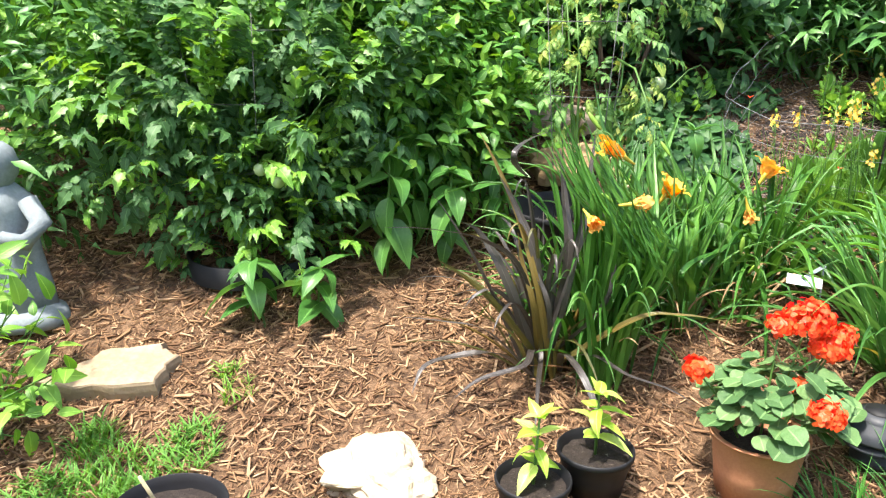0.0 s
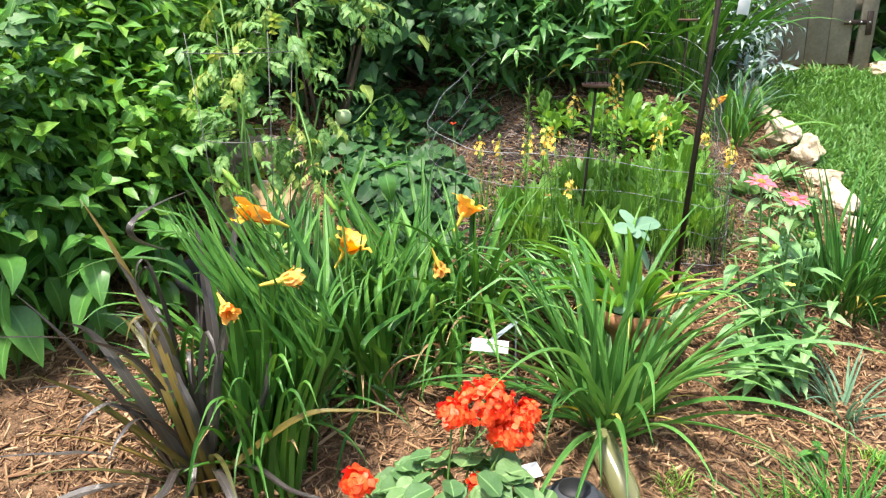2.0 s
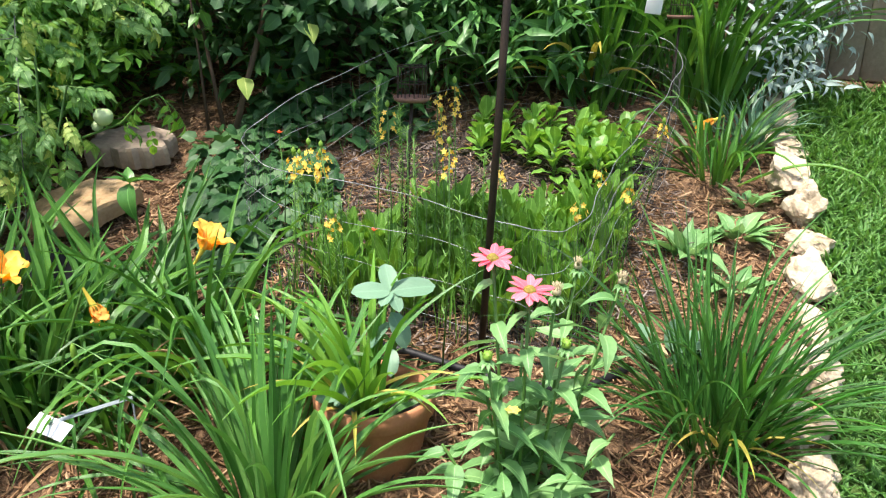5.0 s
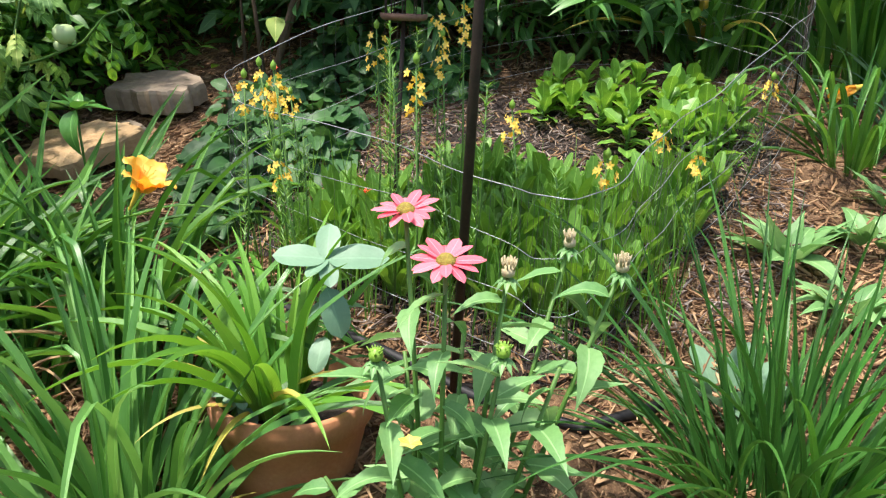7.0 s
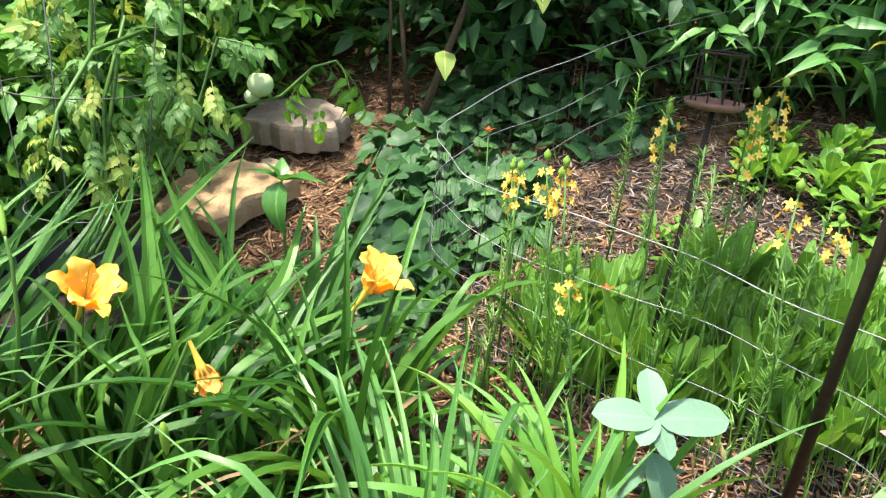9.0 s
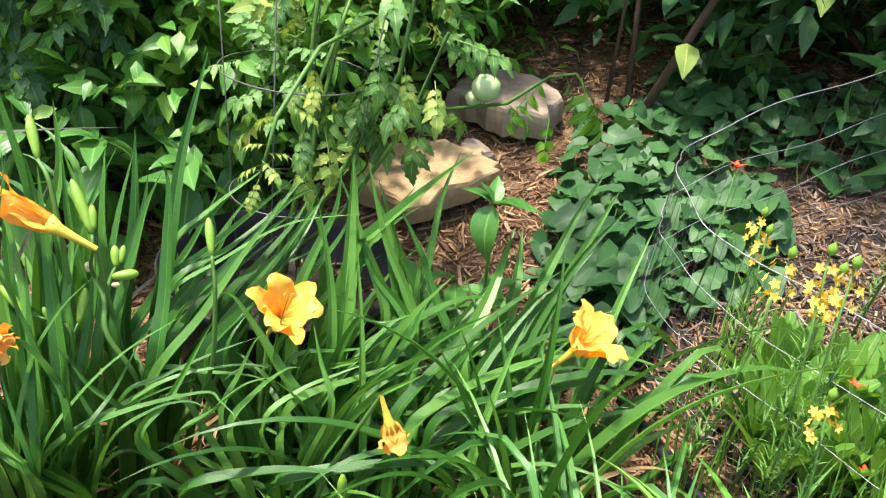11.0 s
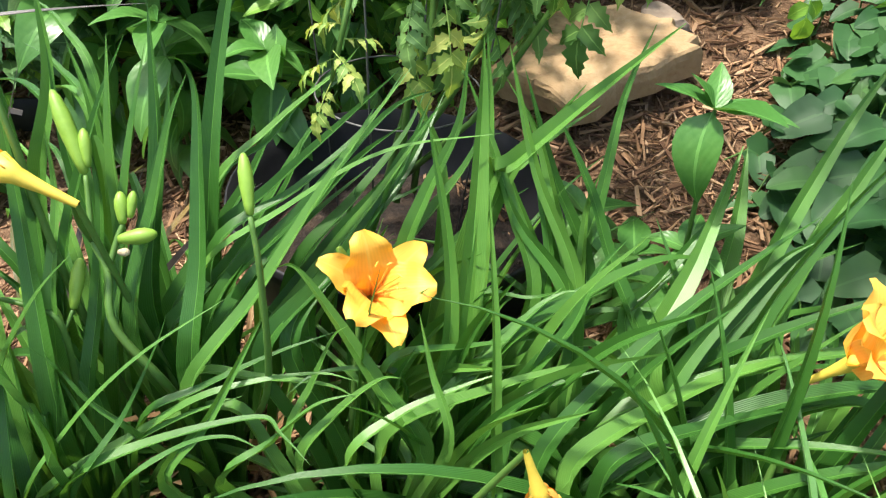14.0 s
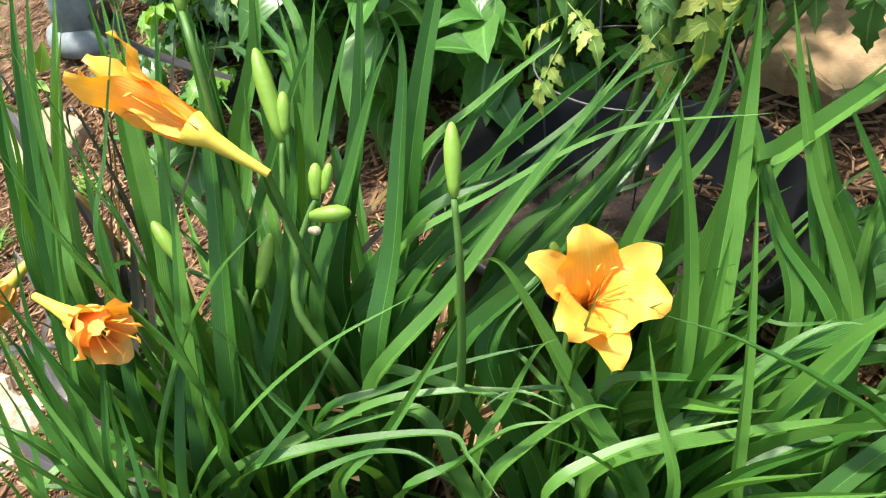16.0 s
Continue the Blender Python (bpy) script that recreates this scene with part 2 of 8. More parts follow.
M["limestone"] = rough_mat("limestone", [(0.25, (0.28, 0.19, 0.11)), (0.48, (0.45, 0.36, 0.25)), (0.7, (0.58, 0.51, 0.4))], 9, 55, 0.9, 0.8, 0.02)
M["tan_slab"] = rough_mat("tan_sandstone", [(0.25, (0.2, 0.125, 0.06)), (0.45, (0.34, 0.225, 0.115)), (0.6, (0.4, 0.28, 0.15)), (0.78, (0.5, 0.38, 0.24))], 9, 75, 0.9, 0.9, 0.012)
M["grey_slab"] = rough_mat("grey_stone", [(0.25, (0.17, 0.13, 0.095)), (0.5, (0.28, 0.22, 0.16)), (0.75, (0.4, 0.33, 0.25))], 7, 60, 0.9, 0.6, 0.012)
M["pale_slab"] = rough_mat("pale_stone", [(0.25, (0.2, 0.14, 0.085)), (0.5, (0.31, 0.235, 0.15)), (0.75, (0.42, 0.34, 0.235))], 7, 60, 0.9, 0.5, 0.012)
M["statue"] = rough_mat("grey_cast_stone", [(0.3, (0.13, 0.155, 0.165)), (0.7, (0.27, 0.31, 0.32))], 8, 90, 0.8, 0.4, 0.006)
M["iron"] = rough_mat("dark_iron", [(0.3, (0.018, 0.014, 0.012)), (0.7, (0.06, 0.042, 0.03))], 15, 150, 0.55, 0.3, 0.002, 0.6)
M["rust"] = rough_mat("rusty_iron", [(0.3, (0.1, 0.05, 0.035)), (0.7, (0.24, 0.14, 0.1))], 20, 150, 0.85, 0.4, 0.002, 0.2)
M["wire"] = rough_mat("galvanised_wire", [(0.3, (0.2, 0.21, 0.22)), (0.7, (0.36, 0.37, 0.38))], 20, 150, 0.5, 0.1, 0.001, 0.7)
M["cage_wire"] = rough_mat("dull_cage_wire", [(0.3, (0.07, 0.07, 0.065)), (0.7, (0.16, 0.16, 0.15))], 20, 150, 0.6, 0.1, 0.001, 0.5)
M["wood"] = rough_mat("weathered_board", [(0.2, (0.1, 0.085, 0.06)), (0.5, (0.2, 0.17, 0.122)), (0.8, (0.31, 0.27, 0.205))], 4, 70, 0.9, 0.6, 0.006)
M["white_plastic"] = rough_mat("white_label_plastic", [(0.3, (0.72, 0.73, 0.74)), (0.7, (0.82, 0.82, 0.82))], 6, 90, 0.4, 0.05, 0.001)
M["pot_white"] = rough_mat("white_glazed_pot", [(0.3, (0.55, 0.54, 0.5)), (0.7, (0.78, 0.77, 0.73))], 8, 90, 0.5, 0.15, 0.003)
M["coir"] = rough_mat("coir_fibre", [(0.25, (0.16, 0.07, 0.02)), (0.5, (0.34, 0.17, 0.06)), (0.75, (0.5, 0.29, 0.12))], 18, 120, 0.95, 1.0, 0.02)
M["tomato_fruit"] = rough_mat("green_tomato_skin", [(0.3, (0.32, 0.43, 0.19)), (0.7, (0.5, 0.6, 0.32))], 6, 40, 0.25, 0.03, 0.002)
M["pale_wall"] = rough_mat("painted_wall", [(0.3, (0.42, 0.4, 0.36)), (0.7, (0.55, 0.53, 0.48))], 3, 60, 0.85, 0.2, 0.004)


def glass_mat():
    m, nt, p, out = mat_new("olive_bottle_glass")
    p.inputs["Base Color"].default_value = (0.30, 0.30, 0.13, 1)
    p.inputs["Roughness"].default_value = 0.16
    p.inputs["Transmission Weight"].default_value = 0.55
    p.inputs["IOR"].default_value = 1.5
    n = noise_node(nt, 30, 3, 0.6)
    bump_node(nt, p, n.outputs[0], 0.08, 0.003)
    return m


M["glass"] = glass_mat()

# ---- mesh helpers ----


def mesh_np(name, verts, quads, uv=None, smooth=True, mat=None):
    """A mesh from arrays: verts (n, 3), quads (m, 4) where a triangle repeats its last corner, uv (n, 2) by corner point."""
    v = np.asarray(verts, float).reshape(-1, 3)
    q = np.asarray(quads, int).reshape(-1, 4)
    tri = q[:, 2] == q[:, 3]
    tot = np.where(tri, 3, 4)
    loops = q.ravel()[np.column_stack([np.ones((len(q), 3), bool), ~tri]).ravel()]
    me = bpy.data.meshes.new(name)
    me.vertices.add(len(v))
    me.vertices.foreach_set("co", v.ravel())
    me.loops.add(len(loops))
    me.loops.foreach_set("vertex_index", loops.astype(np.int32))
    me.polygons.add(len(q))
    start = np.concatenate([[0], np.cumsum(tot)[:-1]])
    me.polygons.foreach_set("loop_start", start.astype(np.int32))
    me.polygons.foreach_set("loop_total", tot.astype(np.int32))
    if uv is not None:
        lay = me.uv_layers.new(name="UVMap")
        lay.data.foreach_set("uv", np.asarray(uv, float)[loops].ravel())
    me.update(calc_edges=True)
    me.polygons.foreach_set("use_smooth", np.full(len(q), smooth))
    if mat is not None:
        me.materials.append(mat)
    return me


class Soup:
    """Collects pieces of mesh into one."""

    def __init__(self):
        self.v, self.q, self.u, self.n = [], [], [], 0

    def add(self, piece, m=None):
        v, q, u = piece
        v = np.asarray(v, float)
        if m is not None:
            a = np.array(m)
            v = v @ a[:3, :3].T + a[:3, 3]
        self.v.append(v)
        self.q.append(np.asarray(q, int) + self.n)
        self.u.append(np.zeros((len(v), 2)) if u is None else np.asarray(u, float))
        self.n += len(v)
        return self

    def many(self, piece, mats):
        """The same piece at many poses: mats (k, 4, 4)."""
        v, q, u = piece
        a = np.asarray(mats, float)
        if not len(a):
            return self
        pts = np.einsum("kij,nj->kni", a[:, :3, :3], v) + a[:, None, :3, 3]
        k, n = len(a), len(v)
        self.v.append(pts.reshape(-1, 3))
        self.q.append((np.asarray(q)[None] + (np.arange(k) * n)[:, None, None]).reshape(-1, 4) + self.n)
        self.u.append(np.tile(u, (k, 1)))
        self.n += k * n
        return self

    def mesh(self, name, mat, smooth=True):
        return mesh_np(name, np.concatenate(self.v), np.concatenate(self.q), np.concatenate(self.u), smooth, mat)


def part(name, me, parent, label="", m=None, kind=""):
    ob = new(name, me)
    ob.parent = parent
    if m is not None:
        ob.matrix_basis = m
    if label or kind:
        tagged(ob, label, kind=kind)
    return ob


def thing(name, place, label, category, group="", kind=""):
    e = new(name)
    e.location = place
    e.empty_display_size = 0.05
    return tagged(e, label, category, group, kind)


def solid(name, me, label, category, place=(0, 0, 0), group="", kind="", rz=0.0):
    ob = new(name, me)
    ob.matrix_basis = pose(*place, 0, 0, rz)
    return tagged(ob, label, category, group, kind)


def unit(v):
    v = np.asarray(v, float)
    return v / max(np.linalg.norm(v), 1e-9)


def aim(direction, spin=0.0, place=(0, 0, 0), size=1.0):
    """A pose whose z axis points along direction."""
    q = Vector(direction).to_track_quat("Z", "Y")
    return Matrix.Translation(Vector(place)) @ q.to_matrix().to_4x4() @ Matrix.Rotation(spin, 4, "Z") @ Matrix.Scale(size, 4)


def frames(place, xdir, normal, size):
    """Poses (k, 4, 4): x along xdir, z near normal, scaled by size. All arrays of k rows."""
    x = xdir / np.linalg.norm(xdir, axis=1, keepdims=True)
    y = np.cross(normal, x)
    y /= np.linalg.norm(y, axis=1, keepdims=True) + 1e-9
    z = np.cross(x, y)
    a = np.zeros((len(x), 4, 4))
    s = np.asarray(size, float).reshape(-1, 1)
    a[:, :3, 0], a[:, :3, 1], a[:, :3, 2], a[:, :3, 3] = x * s, y * s, z * s, place
    a[:, 3, 3] = 1
    return a


def grid_quads(rows, cols, wrap=False):
    q = []
    c = cols if wrap else cols - 1
    for i in range(rows - 1):
        for j in range(c):
            k = (j + 1) % cols
            q.append((i * cols + j, i * cols + k, (i + 1) * cols + k, (i + 1) * cols + j))
    return np.array(q)


def tube(points, radii, sides=6, cap=True):
    """A round tube along points."""
    p = np.asarray(points, float)
    n = len(p)
    r = np.broadcast_to(np.asarray(radii, float), (n,))
    tan = np.gradient(p, axis=0)
    tan /= np.linalg.norm(tan, axis=1, keepdims=True) + 1e-9
    ref = np.array([0.31, 0.2, 0.93]) if abs(tan[0, 2]) < 0.8 else np.array([1.0, 0.1, 0.0])
    side = np.cross(tan, ref)
    side /= np.linalg.norm(side, axis=1, keepdims=True) + 1e-9
    oth = np.cross(tan, side)
    ang = np.arange(sides) * 2 * math.pi / sides
    v = p[:, None] + r[:, None, None] * (side[:, None] * np.cos(ang)[None, :, None] + oth[:, None] * np.sin(ang)[None, :, None])
    q = grid_quads(n, sides, True)[:, ::-1]
    v = v.reshape(-1, 3)
    if cap:
        v = np.vstack([v, p[0], p[-1]])
        e = [(j, (j + 1) % sides, n * sides, n * sides) for j in range(sides)]
        e += [((n - 1) * sides + (j + 1) % sides, (n - 1) * sides + j, n * sides + 1, n * sides + 1) for j in range(sides)]
        q = np.vstack([q, e])
    return v, q, np.zeros((len(v), 2))


def lathe(profile, sides=36, wobble=0.0, seed=0):
    """A body of revolution from (radius, height) pairs."""
    pr = np.asarray(profile, float)
    ang = np.arange(sides) * 2 * math.pi / sides
    w = 1 + wobble * np.sin(ang * 3 + seed) * 0.5 + wobble * np.sin(ang * 5 + seed * 2) * 0.4
    v = np.stack([pr[:, None, 0] * np.cos(ang) * w, pr[:, None, 0] * np.sin(ang) * w, np.repeat(pr[:, 1:], sides, 1)], -1).reshape(-1, 3)
    return v, grid_quads(len(pr), sides, True), np.zeros((len(v), 2))


def box(cx, cy, cz, sx, sy, sz, bev=0.0):
    """A box, with its long edges bevelled if bev is given."""
    b = bmesh.new()
    bmesh.ops.create_cube(b, size=1.0, matrix=Matrix.Translation((cx, cy, cz)) @ Matrix.Diagonal((sx, sy, sz, 1)))
    if bev:
        bmesh.ops.bevel(b, geom=list(b.edges), offset=bev, segments=1, affect="EDGES")
    b.verts.index_update()
    v = np.array([x.co for x in b.verts])
    q = []
    for f in b.faces:
        ids = [x.index for x in f.verts]
        if len(ids) == 3:
            q.append((*ids, ids[2]))
        else:
            for k in range(1, len(ids) - 1, 2):
                c = ids[k + 2] if k + 2 < len(ids) else ids[k + 1]
                q.append((ids[0], ids[k], ids[k + 1], c))
    b.free()
    return v, np.array(q), np.zeros((len(v), 2))


def folded_quads(n):
    """Quads of a strip of n steps and four columns, open along the crease between the middle two."""
    q = grid_quads(n + 1, 4).reshape(n, 3, 4)
    return q[:, (0, 2)].reshape(-1, 4)


def blade(length, lean, bend, width, fold=0.35, n=10, power=1.4, kink=None, twist=0.0, tipcut=0.0):
    """A strap leaf rising from the origin and arching towards +x. Angles in degrees from upright."""
    s = np.linspace(0, 1, n + 1)
    th = lean + bend * s**power
    if kink:
        th = th + kink[1] / (1 + np.exp(-(s - kink[0]) * 60))
    th = np.radians(th)
    ds = length / n
    x = np.concatenate([[0], np.cumsum(np.sin((th[:-1] + th[1:]) / 2) * ds)])
    z = np.concatenate([[0], np.cumsum(np.cos((th[:-1] + th[1:]) / 2) * ds)])
    prof = np.minimum(1, 0.6 + s * 2.0) * np.power(np.clip(1 - s ** (1.9 + 2 * tipcut), 0, 1), 0.9)
    prof = np.maximum(prof, 0.02)
    nx, nz = -np.cos(th), np.sin(th)          # upper side of the leaf
    tw = np.radians(twist) * s
    w = width / 2 * prof
    sy, sn = np.cos(tw), np.sin(tw)
    drop = fold * w
    left = np.stack([x + nx * (w * sn), w * sy, z + nz * (w * sn)], 1)
    right = np.stack([x - nx * (w * sn), -w * sy, z - nz * (w * sn)], 1)
    mid = np.stack([x - nx * drop, 0 * x, z - nz * drop], 1)
    v = np.stack([left, mid, mid, right], 1).reshape(-1, 3)
    u = np.stack([np.repeat([[0, 0.48, 0.52, 1]], n + 1, 0), np.repeat(s[:, None], 4, 1)], -1).reshape(-1, 2)
    return v, folded_quads(n), u


def blade_between(base, mid, tip, width, fold=0.35, n=14, roll=0.0, blunt=0.0):
    """A strap leaf from base over mid to tip (world points)."""
    b, m, t = (np.asarray(a, float) for a in (base, mid, tip))
    s = np.linspace(0, 1, n + 1)[:, None]
    c = 2 * m - 0.5 * b - 0.5 * t
    p = (1 - s) ** 2 * b + 2 * s * (1 - s) * c + s**2 * t
    tan = np.gradient(p, axis=0)
    tan /= np.linalg.norm(tan, axis=1, keepdims=True)
    flat = unit(np.array([(t - b)[0], (t - b)[1], 0.0]) + 1e-6)
    side0 = np.array([-flat[1], flat[0], 0])
    side = side0 - (tan @ side0)[:, None] * tan
    side /= np.linalg.norm(side, axis=1, keepdims=True)
    nor = np.cross(tan, side)
    a = np.radians(roll)
    side, nor = side * math.cos(a) + nor * math.sin(a), nor * math.cos(a) - side * math.sin(a)
    sv = s[:, 0]
    prof = np.maximum(np.minimum(1, 0.55 + sv * 2) * np.power(np.clip(1 - sv ** (2.1 + blunt), 0, 1), 0.9), 0.02)
    w = (width / 2 * prof)[:, None]
    v = np.stack([p + side * w, p - nor * w * fold, p - nor * w * fold, p - side * w], 1).reshape(-1, 3)
    u = np.stack([np.repeat([[0, 0.48, 0.52, 1]], n + 1, 0), np.repeat(s, 4, 1)], -1).reshape(-1, 2)
    return v, folded_quads(n), u


def leaf(shape="ovate", ratio=0.5, droop=0.25, fold=0.2, n=5, across=2, wave=0.0, teeth=0.0, petiole=0.0):
    """A broad leaf of length 1 along +x, upper side +z."""
    s = np.linspace(0, 1, n + 1)
    if shape == "ovate":
        w = np.sin(np.pi * s**0.72) ** 0.9 * (1 - 0.25 * s)
    elif shape == "lance":
        w = np.sin(np.pi * s**0.62) ** 1.0 * (1 - 0.45 * s)
    elif shape == "heart":
        w = np.where(s < 0.12, 0.75, 1) * np.sqrt(np.clip(1 - ((s - 0.22) / 0.8) ** 2, 0, 1)) * (1 - 0.35 * s)
        w[0] = 0.35
    elif shape == "spoon":
        w = np.where(s < 0.4, 0.28 + 0.5 * s, np.sqrt(np.clip(1 - ((s - 0.66) / 0.36) ** 2, 0, 1)))
    else:
        w = np.sqrt(np.clip(1 - (2 * s - 1) ** 2, 0, 1))
    w = np.maximum(w, 0.03) * ratio / 2
    if teeth:
        w = w * (1 + teeth * np.where(np.arange(n + 1) % 2, 1, -1))
    a = s * droop * 2
    ds = 1.0 / n
    cx = np.concatenate([[0], np.cumsum(np.cos((a[:-1] + a[1:]) / 2) * ds)])
    cz = -np.concatenate([[0], np.cumsum(np.sin((a[:-1] + a[1:]) / 2) * ds)])
    back = 0.12 if shape == "heart" else 0.0
    m = 2 * across + 1
    k = np.linspace(-1, 1, m)
    v = np.zeros((n + 1, m, 3))
    v[:, :, 0] = cx[:, None] - back * (np.abs(k)[None] * np.exp(-s * 7)[:, None])
    v[:, :, 1] = w[:, None] * k
    v[:, :, 2] = cz[:, None] + fold * w[:, None] * np.abs(k) * 2 * 0.5 + wave * np.sin(s * 14 + 1)[:, None] * np.abs(k) * ratio * 0.25
    u = np.stack([np.broadcast_to((k + 1) / 2, (n + 1, m)), np.broadcast_to(s[:, None], (n + 1, m))], -1)
    v[:, :, 0] += petiole
    return v.reshape(-1, 3), grid_quads(n + 1, m), u.reshape(-1, 2)


def join(*pieces):
    sp = Soup()
    for p in pieces:
        sp.add(p)
    return np.concatenate(sp.v), np.concatenate(sp.q), np.concatenate(sp.u)


def moved(piece, m):
    a = np.array(m)
    return np.asarray(piece[0]) @ a[:3, :3].T + a[:3, 3], piece[1], piece[2]


def tomato_leaf():
    """A compound tomato leaf of length 1 along +x: lobed leaflets on a drooping stalk."""
    lf = leaf("lance", 0.56, 0.45, 0.3, 9, 1, 0.22, 0.2)
    pcs = [tube([(0, 0, 0), (0.35, 0, 0.01), (0.72, 0, -0.06)], [0.012, 0.01, 0.006], 3, False)]
    for px, sg, sz in ((0.2, 1, 0.24), (0.23, -1, 0.22), (0.4, 1, 0.36), (0.43, -1, 0.33), (0.6, 1, 0.38), (0.63, -1, 0.36), (0.3, 1, 0.09), (0.5, -1, 0.1)):
        pcs.append(moved(lf, pose(px, 0, -px * 0.05, 0, 14, sg * 56) @ Matrix.Scale(sz, 4)))
    pcs.append(moved(lf, pose(0.7, 0, -0.055, 0, 22, 4) @ Matrix.Scale(0.48, 4)))
    return join(*pcs)


def soft_leaf():
    """A drooping compound leaf of length 1 with broad curled leaflets."""
    lf = leaf("ovate", 0.56, 0.55, 0.35, 5, 1, 0.25, 0.06)
    pcs = [tube([(0, 0, 0), (0.35, 0, 0.01), (0.72, 0, -0.08)], [0.014, 0.011, 0.007], 3, False)]
    for px, sg, sz in ((0.24, 1, 0.3), (0.28, -1, 0.28), (0.5, 1, 0.4), (0.54, -1, 0.38)):
        pcs.append(moved(lf, pose(px, 0, -px * 0.06, 0, 30, sg * 58) @ Matrix.Scale(sz, 4)))
    pcs.append(moved(lf, pose(0.68, 0, -0.06, 0, 40, 4) @ Matrix.Scale(0.5, 4)))
    return join(*pcs)


def rock(name, sx, sy, sz, seed, mat, rough=0.25, sub=4, flat=0.75):
    """A weathered stone: a ball cut by random planes, roughened, its foot at z = 0."""
    rng = np.random.RandomState(seed)
    b = bmesh.new()
    bmesh.ops.create_icosphere(b, subdivisions=sub, radius=1.0)
    cuts = [(unit(rng.normal(size=3)), rng.uniform(flat * 0.62, flat * 1.1)) for _ in range(12)]
    off = Vector(rng.uniform(0, 50, 3))
    for x in b.verts:
        p = np.array(x.co)
        for nrm, d in cuts:
            e = p @ nrm - d
            if e > 0:
                p = p - nrm * e * 0.9
        f = noise.noise(Vector(p) * 1.7 + off) * rough + noise.noise(Vector(p) * 4 + off) * rough * 0.6 + abs(noise.noise(Vector(p) * 9 + off)) * rough * 0.35
        p = p * (1 + f)
        x.co = (p[0] * sx / 2, p[1] * sy / 2, p[2] * sz / 2 + sz * 0.38)
    me = bpy.data.meshes.new(name)
    b.to_mesh(me)
    b.free()
    me.materials.append(mat)
    for f in me.polygons:
        f.use_smooth = False
    return me


def slab_mesh(name, outline, thick, seed, mat):
    """A flat broken stone: an outline with an uneven, chamfered rim and a rough top."""
    rng = np.random.RandomState(seed)
    o = np.asarray(outline, float)
    pts = []
    for a, c in zip(o, np.roll(o, -1, 0)):
        for s in np.linspace(0, 1, 7)[:-1]:
            pts.append(a + (c - a) * s + rng.normal(size=2) * 0.006)
    pts = np.array(pts)
    n = len(pts)
    mid = pts.mean(0)
    rings = []
    for k, (sc, z) in enumerate(((1.0, -0.02), (1.01, thick * 0.45), (0.985, thick * 0.85), (0.95, thick), (0.6, thick), (0.25, thick))):
        r = mid + (pts - mid) * sc
        zz = np.array([z + noise.noise(Vector((p[0] * 9 + seed, p[1] * 9, k * 0.3))) * 0.012 * (k > 0) + noise.noise(Vector((p[0] * 30, p[1] * 30, seed))) * 0.004 * (k > 0) for p in r])
        rings.append(np.column_stack([r, zz]))
    v = np.vstack(rings + [[[*mid, thick]]])
    q = grid_quads(6, n, True)
    e = np.array([(5 * n + j, 5 * n + (j + 1) % n, 6 * n, 6 * n) for j in range(n)])
    return mesh_np(name, v, np.vstack([q, e]), None, False, mat)


# ---- ground ----


def gz(x, y):
    """Height of the sloping garden."""
    k = 0.12
    e = np.clip((np.asarray(y, float) - 0.75) / k, -40, 40)
    s = k * np.log1p(np.exp(e))
    over = np.maximum(np.asarray(y, float) - 4.5, 0)
    low = np.maximum(-1.6 - np.asarray(y, float), 0)
    s = np.where(np.asarray(y, float) > 5.5, np.asarray(y, float) - 0.75, s)
    return 0.13 + 0.17 * (y - 0.85) + 0.205 * s - over * 0.375 + low * 0.17


def gp(x, y, up=0.0):
    return (x, y, float(gz(x, y)) + up)


LEFT_EDGE = ((0.9, 1.86), (1.1, 1.92), (1.26, 1.96), (1.52, 2.05), (1.68, 2.09), (1.98, 2.17), (2.23, 2.22), (2.47, 2.23), (2.79, 2.28), (3.3, 2.36))
RIGHT_EDGE = ((0.5, 3.5), (1.5, 3.27), (2.09, 3.11), (2.33, 3.07), (2.59, 3.07), (2.93, 3.13), (3.3, 3.2))
FRONT_EDGE = ((-4, 0.6), (-1.2, 0.64), (-0.7, 0.62), (-0.3, 0.56), (0.2, 0.56), (0.7, 0.62), (1.2, 0.72), (1.6, 0.84), (1.9, 1.0))


def edge_at(table, a):
    return np.interp(a, [p[0] for p in table], [p[1] for p in table])


def in_lawn(x, y):
    x, y = np.asarray(x, float), np.asarray(y, float)
    back = (y > 0.95) & (y < 3.08) & (x > edge_at(LEFT_EDGE, y)) & (x < edge_at(RIGHT_EDGE, y))
    front = (y <= 0.95) & (((x < 1.9) & (y < edge_at(FRONT_EDGE, x))) | ((x >= 1.9) & ((x < edge_at(RIGHT_EDGE, y)) | (y < 0.1))))
    return back | front


def sheet(name, xs, ys, up, mat, amp):
    gx, gy = np.meshgrid(xs, ys, indexing="ij")
    z = gz(gx, gy) + up
    bump = np.array([noise.noise(Vector((a * 3.1, b * 3.1, 0.5))) + 0.5 * noise.noise(Vector((a * 11, b * 11, 2.0))) for a, b in zip(gx.ravel(), gy.ravel())]).reshape(gx.shape)
    z = z + bump * amp
    v = np.stack([gx, gy, z], -1).reshape(-1, 3)
    return mesh_np(name, v, grid_quads(len(xs), len(ys))[:, ::-1], None, True, mat)


